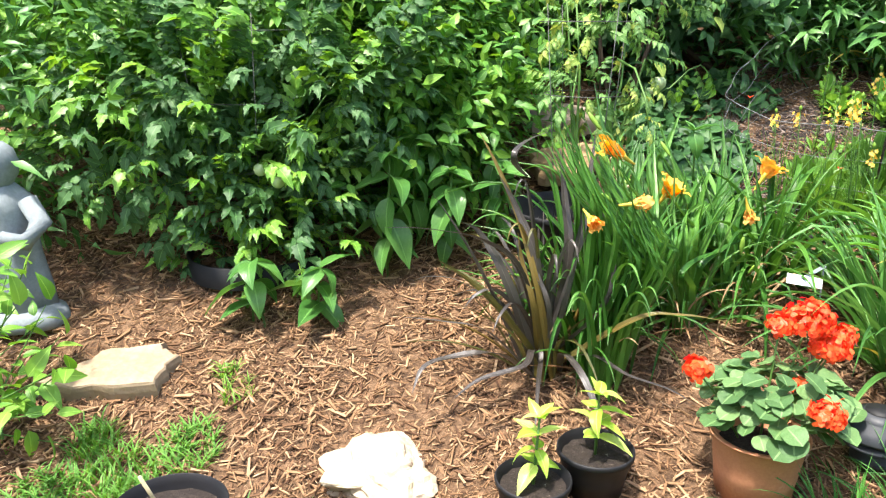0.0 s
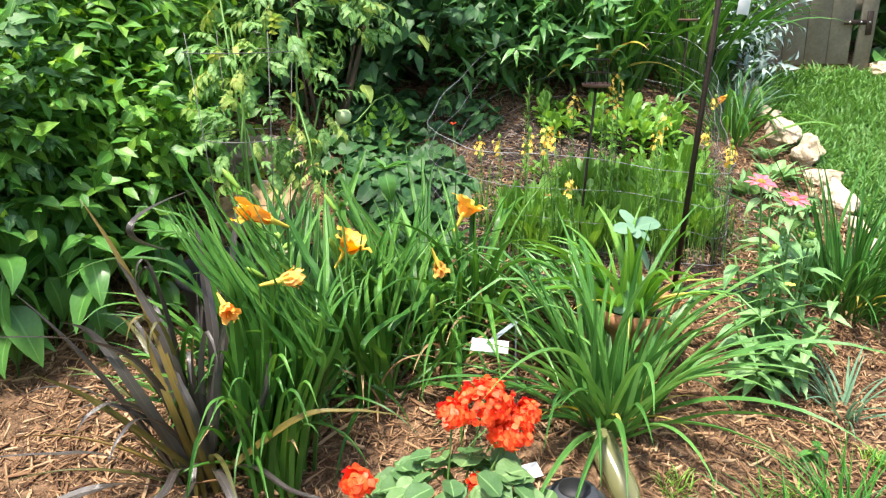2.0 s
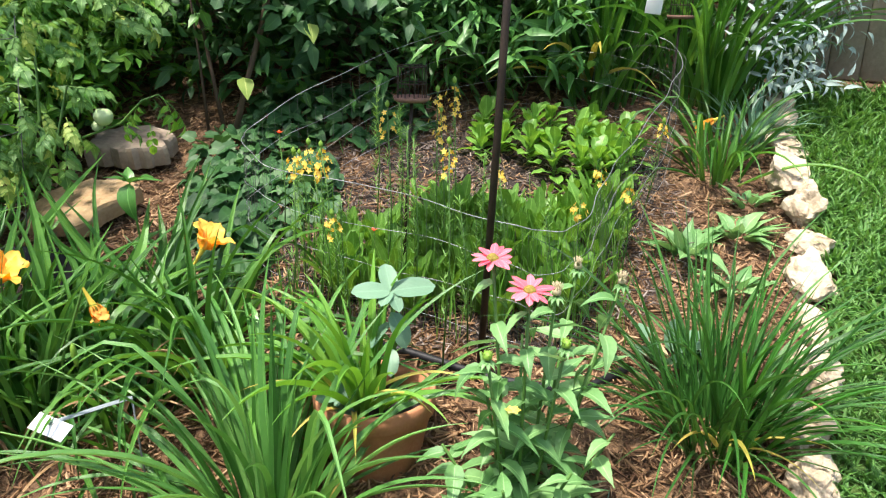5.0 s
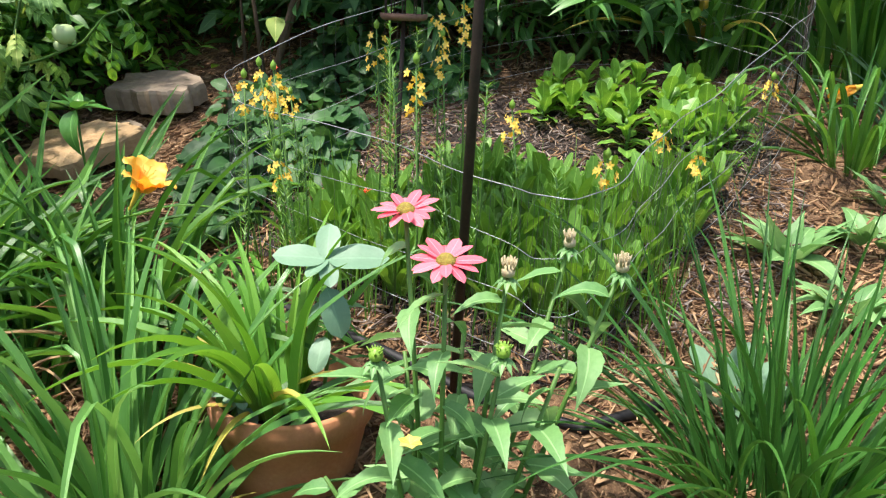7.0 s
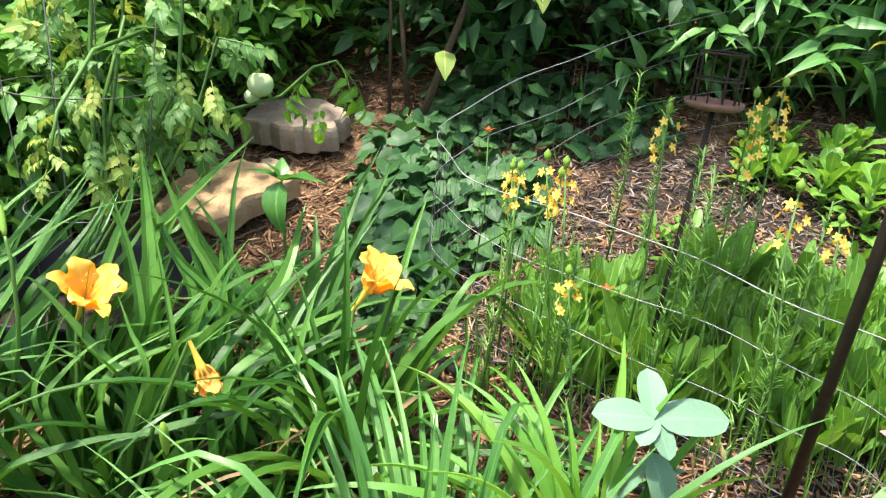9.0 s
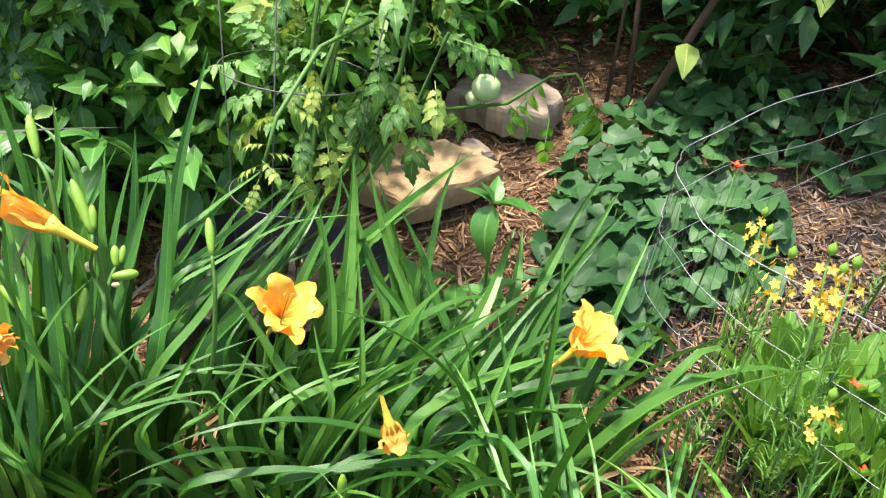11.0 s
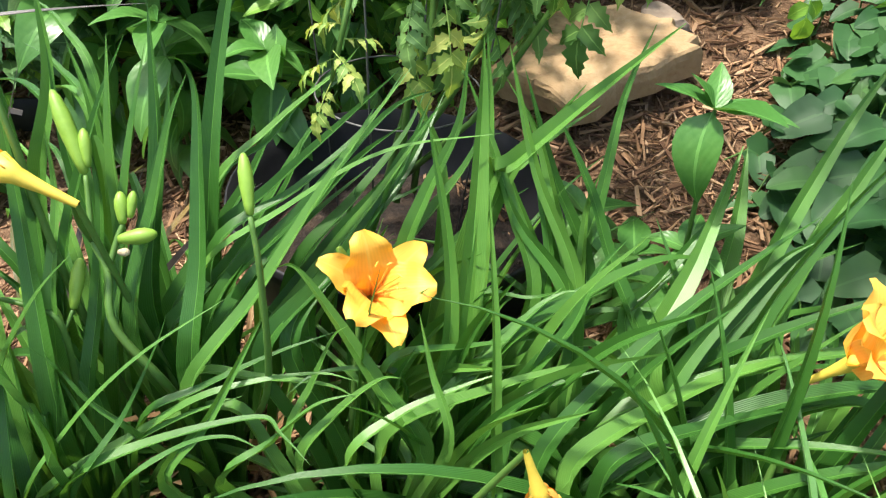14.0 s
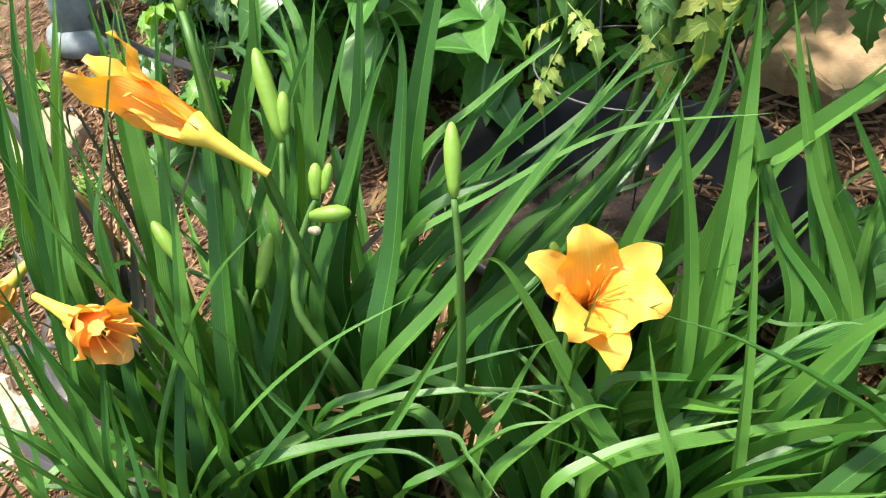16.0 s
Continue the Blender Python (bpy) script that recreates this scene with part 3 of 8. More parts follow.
_far = [-400, -150, -60, -25, -12, -7, -4.5, -3.2]
_xs = np.concatenate([_far, np.arange(-2.6, 4.4, 0.05), [4.8, 5.6, 7, 10, 20, 50, 150, 400]])
_ys = np.concatenate([[-400, -150, -50, -20, -9, -5, -3, -2], np.arange(-1.5, 4.3, 0.05), [4.5, 4.8, 5.5, 7, 10, 20, 50, 150, 400]])
ground = solid("ground", sheet("ground", _xs, _ys, 0.0, M["mulch_base"], 0.012), "brown garden soil under shredded bark mulch, rising away from the lawn", "ground", kind="structure")


def lawn_mesh():
    """Lawn turf: a thin raised sheet between the stone borders and before the bed."""
    s = 0.06
    xs, ys = np.arange(-6.0, 7.0, s), np.arange(-4.6, 3.15, s)
    gx, gy = np.meshgrid(xs, ys, indexing="ij")
    z = gz(gx, gy) + np.where(gy < -1.3, 0.06, 0.018) + 0.006 * np.sin(gx * 9 + gy * 7)
    inside = in_lawn(gx, gy)
    v = np.stack([gx, gy, z], -1).reshape(-1, 3)
    q = grid_quads(len(xs), len(ys))[:, ::-1]
    keep = inside.ravel()[q].sum(1) >= 3
    return mesh_np("lawn", v, q[keep], None, True, M["lawn_soil"])


lawn = solid("lawn", lawn_mesh(), "green turf path rising between two borders of pale stones", "lawn", kind="structure")


def lawn_blades():
    rng = np.random.RandomState(5)
    sp = Soup()
    n = 60000
    x = rng.uniform(1.75, 3.35, n)
    y = rng.uniform(0.55, 3.1, n)
    nf = 9000
    x = np.concatenate([x, rng.uniform(-1.8, 1.9, nf)])
    y = np.concatenate([y, rng.uniform(0.25, 0.95, nf)])
    ok = in_lawn(x, y)
    x, y = x[ok], y[ok]
    n = len(x)
    kinds = [blade(1.0, 24, 70, 0.13, 0.3, 3), blade(1.0, 42, 75, 0.14, 0.3, 3), blade(1.0, 14, 55, 0.12, 0.3, 3), blade(1.0, 58, 50, 0.13, 0.3, 3)]
    pick = rng.randint(0, 4, n)
    for k, b in enumerate(kinds):
        s = pick == k
        a = rng.uniform(0, 2 * math.pi, s.sum())
        h = rng.uniform(0.045, 0.1, s.sum())
        patch = 0.9 + 0.2 * np.sin(x[s] * 5 + 1) * np.cos(y[s] * 4)
        h = h * patch
        mats = np.zeros((s.sum(), 4, 4))
        mats[:, 0, 0], mats[:, 0, 1], mats[:, 1, 0], mats[:, 1, 1] = np.cos(a) * h, -np.sin(a) * h, np.sin(a) * h, np.cos(a) * h
        mats[:, 2, 2], mats[:, 3, 3] = h, 1
        mats[:, 0, 3], mats[:, 1, 3], mats[:, 2, 3] = x[s], y[s], gz(x[s], y[s]) + 0.012
        sp.many(b, mats)
    return sp.mesh("grass", M["lawn"])


solid("grass", lawn_blades(), "short green lawn grass blades of the turf path", "grass", kind="stuff")


def chip_pieces(seed, n, x0, x1, y0, y1, lo, hi, mat="chip", inside=None, up=0.0):
    """Shredded bark: flat splinters strewn over the bed."""
    rng = np.random.RandomState(seed)
    x, y = rng.uniform(x0, x1, n), rng.uniform(y0, y1, n)
    ok = ~in_lawn(x, y)
    if inside is not None:
        ok &= ((x - inside[0]) / inside[2]) ** 2 + ((y - inside[1]) / inside[3]) ** 2 < 1
    x, y = x[ok], y[ok]
    n = len(x)
    sp = Soup()
    kinds = []
    for k in range(6):
        r = np.random.RandomState(seed * 10 + k)
        w, t, bow = r.uniform(0.07, 0.19), r.uniform(0.04, 0.09), r.uniform(-0.08, 0.1)
        j = r.uniform(-0.04, 0.04, (8, 2))
        e1, e2 = r.uniform(0.1, 0.6, 2)
        top = [(-0.5 + j[0, 0] * 3, -w * e1, t), (0.5 + j[2, 0] * 3, -w * e2 * 0.6, t + bow), (0.42 + j[3, 0] * 3, w * 0.4, t), (-0.4 + j[5, 0] * 3, w * 0.5, t + bow)]
        bot = [(a, b, c - t * 1.2) for a, b, c in top]
        v = np.array(top + bot)
        q = [(0, 1, 2, 3)] + [(i, i + 4, (i + 1) % 4 + 4, (i + 1) % 4) for i in range(4)]
        kinds.append((v, np.array(q), np.zeros((8, 2))))
    pick = rng.randint(0, 6, n)
    for k, b in enumerate(kinds):
        s = pick == k
        m = s.sum()
        a = rng.uniform(0, 2 * math.pi, m)
        nor = np.stack([rng.normal(0, 0.22, m), -0.33 + rng.normal(0, 0.22, m), np.ones(m)], 1)
        d = np.stack([np.cos(a), np.sin(a), 0.33 * np.sin(a) + rng.normal(0, 0.13, m)], 1)
        sz = rng.uniform(lo, hi, m) * rng.choice([0.6, 1.0, 1.0, 1.35], m)
        sp.many(b, frames(np.stack([x[s], y[s], gz(x[s], y[s]) + up + rng.uniform(-0.002, 0.014, m)], 1), d, nor, sz))
    return sp.mesh("bark_mulch", M[mat], False)



solid("bark_mulch", chip_pieces(3, 84000, -2.3, 3.9, 0.5, 3.2, 0.011, 0.03), "shredded light-brown bark mulch covering the sloping bed", "mulch", kind="stuff")
solid("bark_mulch", chip_pieces(4, 30000, -1.8, 2.1, 0.55, 2.4, 0.018, 0.048), "fine splinters of bark mulch among the plants", "mulch", kind="stuff")

# ---- stone borders ----


def stones(table, swap, spec, group, label, seed):
    rng = np.random.RandomState(seed)
    for k, (a, ln, wd, ht) in enumerate(spec):
        b = float(edge_at(table, a))
        x, y = (b, a)
        ob = solid("border_stone", rock("border_stone", wd * 1.05, ln * 1.15, ht * 1.05, seed * 40 + k, M["limestone"], 0.34), label, "stone", gp(x + (-0.04 if seed == 3 else 0.0) + rng.uniform(-0.015, 0.015), y, -0.02), group, rz=rng.uniform(-14, 14))
        ob.rotation_euler = (radians(18 + rng.uniform(-8, 8)), radians(rng.uniform(-8, 8)), ob.rotation_euler[2])


stones(LEFT_EDGE, True, ((0.98, 0.15, 0.13, 0.09), (1.13, 0.17, 0.11, 0.11), (1.27, 0.15, 0.10, 0.10), (1.42, 0.15, 0.12, 0.10), (1.56, 0.14, 0.12, 0.11), (1.70, 0.16, 0.12, 0.11), (1.86, 0.16, 0.11, 0.09),
                        (2.02, 0.17, 0.13, 0.12), (2.18, 0.16, 0.12, 0.10), (2.33, 0.16, 0.13, 0.13), (2.50, 0.20, 0.15, 0.15), (2.70, 0.18, 0.13, 0.10), (2.88, 0.17, 0.15, 0.13), (3.05, 0.15, 0.12, 0.10)),
       "bed border stones", "rough pale limestone edging the planting bed", 3)
stones(RIGHT_EDGE, True, ((3.02, 0.2, 0.14, 0.12), (2.85, 0.17, 0.15, 0.11), (2.70, 0.15, 0.11, 0.08), (2.57, 0.14, 0.12, 0.09), (2.44, 0.14, 0.13, 0.09), (2.31, 0.14, 0.11, 0.08), (2.17, 0.17, 0.12, 0.10),
                         (2.0, 0.15, 0.13, 0.09), (1.84, 0.16, 0.12, 0.1), (1.66, 0.15, 0.12, 0.1), (1.48, 0.17, 0.13, 0.1)),
       "far border stones", "small buff limestone edging the far side of the lawn", 7)

solid("white_rock", rock("white_rock", 0.32, 0.27, 0.16, 93, M["limestone"], 0.36), "chunky pale limestone rock on the mulch at the bed's front", "rock", gp(-0.515, 0.775, -0.045))
solid("stepping_stone", slab_mesh("stepping_stone", [(-0.21, -0.08), (0.13, -0.06), (0.14, 0.07), (0.08, 0.12), (-0.08, 0.07)], 0.05, 4, M["pale_slab"]), "flat beige sandstone slab lying on the mulch", "stone", gp(-1.33, 1.06, 0.0)).rotation_euler = (radians(14), 0, 0)
solid("stepping_stone", slab_mesh("stepping_stone", [(0.04, -0.13), (0.15, 0.08), (0.06, 0.13), (-0.03, 0.11), (-0.15, 0.03), (-0.12, -0.13)], 0.034, 5, M["tan_slab"]), "broad tan sandstone stepping stone in the mulch", "stone", gp(0.0, 2.1, 0.065)).rotation_euler = (radians(19), 0, 0)
solid("stepping_stone", slab_mesh("stepping_stone", [(0.14, -0.05), (0.1, 0.08), (-0.06, 0.13), (-0.16, 0.05), (-0.13, -0.09), (0.04, -0.1)], 0.05, 6, M["grey_slab"]), "grey-brown flat stone shaded by the tomato plant", "stone", gp(0.0, 2.44, 0.05)).rotation_euler = (radians(14), 0, 0)
solid("small_stone", rock("small_stone", 0.12, 0.1, 0.07, 17, M["grey_slab"], 0.2), "small brown stone between the daylilies and the wire", "rock", gp(0.02, 2.28))


def statue():
    """A cast figurine on an oval foot: one plain mesh."""
    sp = Soup()
    sp.add(moved(lathe([(0, 0), (0.135, 0), (0.14, 0.02), (0.13, 0.045), (0.1, 0.06), (0, 0.065)], 28), Matrix.Diagonal((1, 0.8, 1, 1))))
    sp.add(moved(lathe([(0.0, 0.05), (0.095, 0.055), (0.09, 0.12), (0.075, 0.22), (0.07, 0.3), (0.078, 0.36), (0.072, 0.40), (0.045, 0.43), (0.03, 0.445), (0.0, 0.45)], 26, 0.16), Matrix.Diagonal((1, 0.85, 1, 1))))
    sp.add(moved(lathe([(0, -0.075), (0.035, -0.062), (0.055, -0.03), (0.06, 0.01), (0.05, 0.045), (0.028, 0.065), (0, 0.072)], 24, 0.04), pose(-0.005, -0.005, 0.5)))
    sp.add(tube([(0.07, 0, 0.39), (0.115, -0.02, 0.33), (0.09, -0.07, 0.28), (0.03, -0.09, 0.30)], [0.03, 0.032, 0.027, 0.02], 10))
    sp.add(tube([(-0.07, 0, 0.39), (-0.11, -0.02, 0.33), (-0.08, -0.07, 0.28), (-0.02, -0.09, 0.30)], [0.03, 0.032, 0.027, 0.02], 10))
    return sp.mesh("garden_statue", M["statue"])


solid("garden_statue", statue(), "grey-blue cast stone garden figurine on an oval foot, standing on mulch", "statue", gp(-1.74, 1.28, 0.0))

# ---- pots, lamps and other made things ----


def pot_parts(e, rim, base, height, mat, sides=40, band=0.03, soil=True, thick=0.008, fill=0.8, earth="soil"):
    """A tapered pot with a rolled band at the rim, hollow, with soil in it."""
    rb = rim * 0.94
    prof = [(0, 0.004), (base * 0.9, 0.004), (base, 0.0), (base + (rb - base) * 0.5, height * 0.5), (rb, height - band), (rim, height - band + 0.004), (rim, height - 0.003), (rim - 0.003, height), (rim - thick, height - 0.001), (rb - thick, height - band), (base - thick, 0.02), (0, 0.02)]
    part("pot", Soup().add(lathe(prof, sides)).mesh("pot", mat), e)
    if soil:
        r = rb - thick
        r = base - thick + (rb - base) * fill
        rings = [(r, height * fill), (r * 0.7, height * (fill + 0.02)), (r * 0.35, height * (fill + 0.025)), (0.0, height * (fill + 0.03))]
        v, q, u = lathe(rings, 28)
        v = v + np.array([[0, 0, noise.noise(Vector(p) * 60) * 0.006] for p in v])
        part("soil", Soup().add((v, q[:, ::-1], u)).mesh("soil", M[earth]), e, "dark crumbly potting soil")


LEAF_OVATE = leaf("ovate", 0.52, 0.28, 0.3, 6, 1)
LEAF_OVATE_LOW = leaf("ovate", 0.5, 0.25, 0.25, 3, 1)
LEAF_LANCE_LOW = leaf("lance", 0.3, 0.35, 0.3, 4, 1)
LEAF_HEART = leaf("heart", 0.95, 0.3, 0.25, 8, 2, 0.1)
LEAF_TOMATO = tomato_leaf()
LEAF_SOFT = soft_leaf()


def one(piece, name, mat):
    return Soup().add(piece).mesh(name, mat)


ME = {
    "pepper": [one(leaf("ovate", 0.54, d, 0.32, 8, 2, 0.08), "leaf", M["pepper"]) for d in (0.25, 0.5, 0.75)],
    "pepper_light": [one(leaf("ovate", 0.46, d, 0.32, 8, 2, 0.08), "leaf", M["pepper_light"]) for d in (0.2, 0.45, 0.7)],
    "cone": [one(leaf("lance", 0.44, d, 0.34, 11, 2, 0.08, 0.05), "leaf", M["cone_leaf"]) for d in (0.2, 0.45, 0.7)],
    "sage": [one(leaf("round", 0.56, d, 0.14, 9, 2, 0.06), "leaf", M["sage_leaf"]) for d in (0.1, 0.3)],
    "geranium": [one(leaf("round", 1.0, 0.15, 0.22, 9, 3, 0.12), "leaf", M["geranium_leaf"]) for _ in range(1)],
}


def leafpose(place, azim, tilt, size, roll=0.0):
    """A leaf at place pointing to azim (degrees from +x), raised by tilt degrees."""
    return pose(*place) @ pose(0, 0, 0, 0, 0, azim) @ pose(0, 0, 0, 0, -tilt, 0) @ pose(0, 0, 0, roll, 0, 0) @ Matrix.Scale(size, 4)


def seedling(e, z0, height, rng, key, whorls, size, lean=(0, 0), stemr=0.004):
    """A young plant: one stem with whorls of leaves."""
    top = np.array([lean[0], lean[1], height])
    part("stem", one(tube([(0, 0, z0), (top[0] * 0.4, top[1] * 0.4, z0 + height * 0.5), (top[0], top[1], z0 + height)], [stemr, stemr * 0.9, stemr * 0.6], 7), "stem", M["stem"]), e)
    for k in range(whorls):
        f = 0.35 + 0.65 * k / max(1, whorls - 1)
        p = (top[0] * f, top[1] * f, z0 + height * f)
        cnt = 3 if f < 0.9 else 5
        for j in range(cnt):
            a = 360 * j / cnt + k * 65 + rng.uniform(-25, 25)
            part("leaf", ME[key][rng.randint(len(ME[key]))], e, "", leafpose(p, a, (rng.uniform(-15, 45) if f < 0.9 else rng.uniform(10, 60)) if key != "pepper" else (rng.uniform(-55, 10) if f < 0.9 else rng.uniform(-25, 45)), size * rng.uniform(0.75, 1.2) * (1.0 if f < 0.9 else 0.75), rng.uniform(-25, 25)))


for (px, py, sx, rimr, ln, lab) in ((-0.03, 0.78, 7, 0.092, (0.0, 0.0), "pale young pepper plant in a black nursery pot on the mulch"), (-0.18, 0.685, 8, 0.088, (0.01, 0.02), "yellow-green pepper seedling in a black plastic nursery pot")):
    rng = np.random.RandomState(sx)
    e = thing("potted_pepper", gp(px, py, -0.005), lab, "potted plant", "potted seedlings")
    pot_parts(e, rimr, 0.066, 0.12, M["black_plastic"], 40, 0.018, True, 0.004)
    seedling(e, 0.09, 0.165, rng, "pepper_light", 4, 0.085, ln)

e = thing("nursery_pot", gp(-0.96, 0.52, -0.02), "empty black nursery pot with a dry stalk at the bed's edge", "pot")
pot_parts(e, 0.125, 0.1, 0.17, M["black_plastic"], 44, 0.02, True, 0.004)
part("stalk", one(tube([(-0.01, 0, 0.13), (-0.02, -0.02, 0.2), (-0.04, -0.03, 0.26)], 0.004, 6), "stalk", M["spent"]), e, "dry pale stalk")


def path_light(x, y, size=1.0, sink=0.0):
    """A solar path light: a domed cap over a ribbed body on a stake."""
    e = thing("path_light", gp(x, y, -sink), "dark grey plastic solar path light staked in the mulch", "garden light", "path lights")
    s = size
    part("cap", one(lathe([(0, 0.162 * s), (0.03 * s, 0.161 * s), (0.05 * s, 0.155 * s), (0.054 * s, 0.146 * s), (0.056 * s, 0.142 * s), (0.074 * s, 0.128 * s), (0.084 * s, 0.106 * s), (0.083 * s, 0.1 * s), (0.07 * s, 0.098 * s), (0, 0.1 * s)], 44), "cap", M["lamp_black"]), e)
    part("solar_cell", one(lathe([(0, 0.1645 * s), (0.034 * s, 0.164 * s), (0.035 * s, 0.158 * s)], 32), "solar_cell", M["black_plastic"]), e, "dark round solar cell")
    part("shade_ring", one(lathe([(0.05 * s, 0.1 * s), (0.078 * s, 0.085 * s), (0.08 * s, 0.078 * s), (0.06 * s, 0.076 * s), (0.045 * s, 0.082 * s)], 44), "shade_ring", M["lamp_black"]), e)
    part("body", one(lathe([(0.045 * s, 0.1 * s), (0.046 * s, 0.05 * s), (0.052 * s, 0.045 * s), (0.052 * s, 0.03 * s), (0.02 * s, 0.02 * s), (0.012 * s, -0.06 * s), (0, -0.1 * s)], 32), "body", M["lamp_black"]), e)


path_light(0.655, 0.875, 1.0, 0.005)
path_light(1.66, 0.90, 1.0, 0.0)
path_light(-0.50, 0.49, 1.0, -0.02)

e = thing("glass_bottle", (0.80, 1.105, 0.305), "olive green glass bottle lying neck down in the mulch", "bottle")
_bd = Vector((0.03, -0.21, -0.125))
e.matrix_basis = aim(_bd, 0, (0.803, 1.105, 0.30))
part("body", one(lathe([(0, 0.012), (0.022, 0.004), (0.034, 0.0), (0.036, 0.006), (0.036, 0.15), (0.03, 0.175), (0.018, 0.20), (0.0145, 0.22), (0.014, 0.262), (0.012, 0.262), (0.0125, 0.22), (0.016, 0.198), (0.028, 0.17), (0.0335, 0.15), (0.0335, 0.01), (0, 0.014)], 40), "body", M["glass"]), e)
part("lip", one(lathe([(0.0142, 0.245), (0.0165, 0.248), (0.0165, 0.262), (0.013, 0.264)], 28), "lip", M["glass"]), e, "thick glass lip of the neck")


def plant_label(place, rz, ry, length, width, label, stake_to):
    """A white plastic label strip, folded, on a thin stake."""
    e = thing("plant_label", place, label, "plant label", "plant labels")
    m = pose(0, 0, 0, 0, ry, rz)
    part("label_plate", one(moved(box(length / 2, 0, 0, length, width, 0.0015, 0.0005), m), "label_plate", M["white_plastic"]), e)
    part("stake", one(tube([np.array(m @ Vector((length, 0, -0.002))), np.array(stake_to) - np.array(place)], [0.002, 0.002], 6), "stake", M["wire"]), e, "thin metal label stake")
    return e


e = thing("plant_label", (0.515, 1.09, 0.576), "blank white plastic plant label bent over on its stake", "plant label", "plant labels")
part("label_plate", one(moved(box(0.006, 0, 0, 0.085, 0.034, 0.0016, 0.0006), pose(0, 0, 0, 32, 4, -18)), "label_plate", M["white_plastic"]), e)
part("label_arm", one(moved(box(0.075, 0.0, 0.004, 0.15, 0.014, 0.0016, 0.0006), pose(0, 0, 0, 0, 0, 48)), "label_arm", M["statue"]), e, "greyed bent arm of the label")
part("stake", one(tube([loc0 - np.array((0.515, 1.09, 0.576)) for loc0 in (np.array((0.615, 1.202, 0.582)), np.array(gp(0.625, 1.21, -0.03)))], [0.002, 0.002], 6), "stake", M["wire"]), e, "thin metal label stake")
e = thing("plant_label", gp(0.60, 1.05, 0.03), "clear plastic plant tag lying by the geranium", "plant label", "plant labels")
part("label_plate", one(moved(box(0, 0, 0, 0.08, 0.04, 0.0015, 0.0005), pose(0, 0, 0, 25, 0, 10)), "label_plate", M["white_plastic"]), e)

# the tall hook pole with the hanging basket
e = thing("shepherd_hook", gp(1.262, 1.628, -0.03), "slender dark iron hook pole standing in the bed", "pole")
part("pole", one(tube([(0, 0, 0), (0.022, -0.038, 0.6), (0.055, -0.105, 1.6)], [0.0085, 0.0085, 0.008], 12), "pole", M["iron"]), e)
part("foot_step", one(tube([(-0.05, 0.0, 0.04), (0.05, 0.01, 0.05)], 0.006, 8), "foot_step", M["iron"]), e)
_arm = [(0.055, -0.105, 1.6), (-0.03, 0.0, 1.75), (-0.15, 0.11, 1.83), (-0.27, 0.20, 1.78), (-0.30, 0.22, 1.70)]
part("arm", one(tube(_arm, 0.006, 8), "arm", M["iron"]), e)
_arm2 = [(0.055, -0.105, 1.6), (0.1, 0.05, 1.76), (0.25, 0.26, 1.82), (0.36, 0.36, 1.78), (0.385, 0.375, 1.7)]
part("arm", one(tube(_arm2, 0.006, 8), "arm", M["iron"]), e)


def basket():
    e = thing("hanging_basket", (0.965, 1.85, 1.36), "shaggy brown coir hanging basket with trailing green plant", "hanging basket")
    prof = [(0, 0), (0.05, 0.006), (0.1, 0.035), (0.135, 0.085), (0.15, 0.14), (0.152, 0.15), (0.13, 0.15), (0.115, 0.09), (0, 0.04)]
    v, q, u = lathe(prof, 60)
    v = v * (1 + np.array([noise.noise(Vector(p) * 55) for p in v])[:, None] * 0.06)
    part("coir_liner", Soup().add((v, q, u)).mesh("coir_liner", M["coir"]), e)
    rng = np.random.RandomState(2)
    sp = Soup()
    for _ in range(420):
        a, h = rng.uniform(0, 2 * math.pi), rng.uniform(0.0, 0.14)
        r = np.interp(h, [0, 0.035, 0.085, 0.14], [0.03, 0.1, 0.135, 0.15])
        p = np.array([math.cos(a) * r, math.sin(a) * r, h])
        d = unit(np.array([math.cos(a), math.sin(a), -0.8]) + rng.normal(0, 0.6, 3)) * rng.uniform(0.015, 0.045)
        sp.add(tube([p * 0.96, p + d * 0.5 + rng.normal(0, 0.004, 3), p + d], [0.0007, 0.0007, 0.0004], 3, False))
    part("fibre", sp.mesh("fibre", M["coir"]), e, kind="stuff")
    w = Soup()
    for k in range(8):
        a = k * math.pi / 4
        w.add(tube([(math.cos(a) * r * 1.02, math.sin(a) * r * 1.02, h) for r, h in ((0.02, -0.003), (0.1, 0.03), (0.138, 0.085), (0.154, 0.15))], 0.0018, 5, False))
    for r, h in ((0.156, 0.15), (0.14, 0.085)):
        w.add(tube([(math.cos(a) * r, math.sin(a) * r, h) for a in np.linspace(0, 2 * math.pi, 40)], 0.0022, 5, False))
    part("wire_frame", w.mesh("wire_frame", M["iron"]), e)
    for k in range(3):
        a = k * 2.094
        part("chain", one(tube([(math.cos(a) * 0.152, math.sin(a) * 0.152, 0.15), (0, 0, 0.74 * 0.98)], 0.0015, 5), "chain", M["iron"]), e)
    sp = Soup()
    n = 260
    a = rng.uniform(0, 2 * math.pi, n)
    r = rng.uniform(0, 0.17, n)
    pl = np.stack([np.cos(a) * r, np.sin(a) * r, 0.15 + rng.uniform(0, 0.14, n) - (r > 0.14) * 0.06], 1)
    sp.many(LEAF_OVATE_LOW, frames(pl, np.stack([np.cos(a), np.sin(a), rng.normal(0.1, 0.5, n)], 1), np.stack([rng.normal(0, 0.3, n), rng.normal(0, 0.3, n), np.ones(n)], 1), rng.uniform(0.03, 0.06, n)))
    part("foliage", sp.mesh("foliage", M["shrub_light"]), e, kind="stuff")


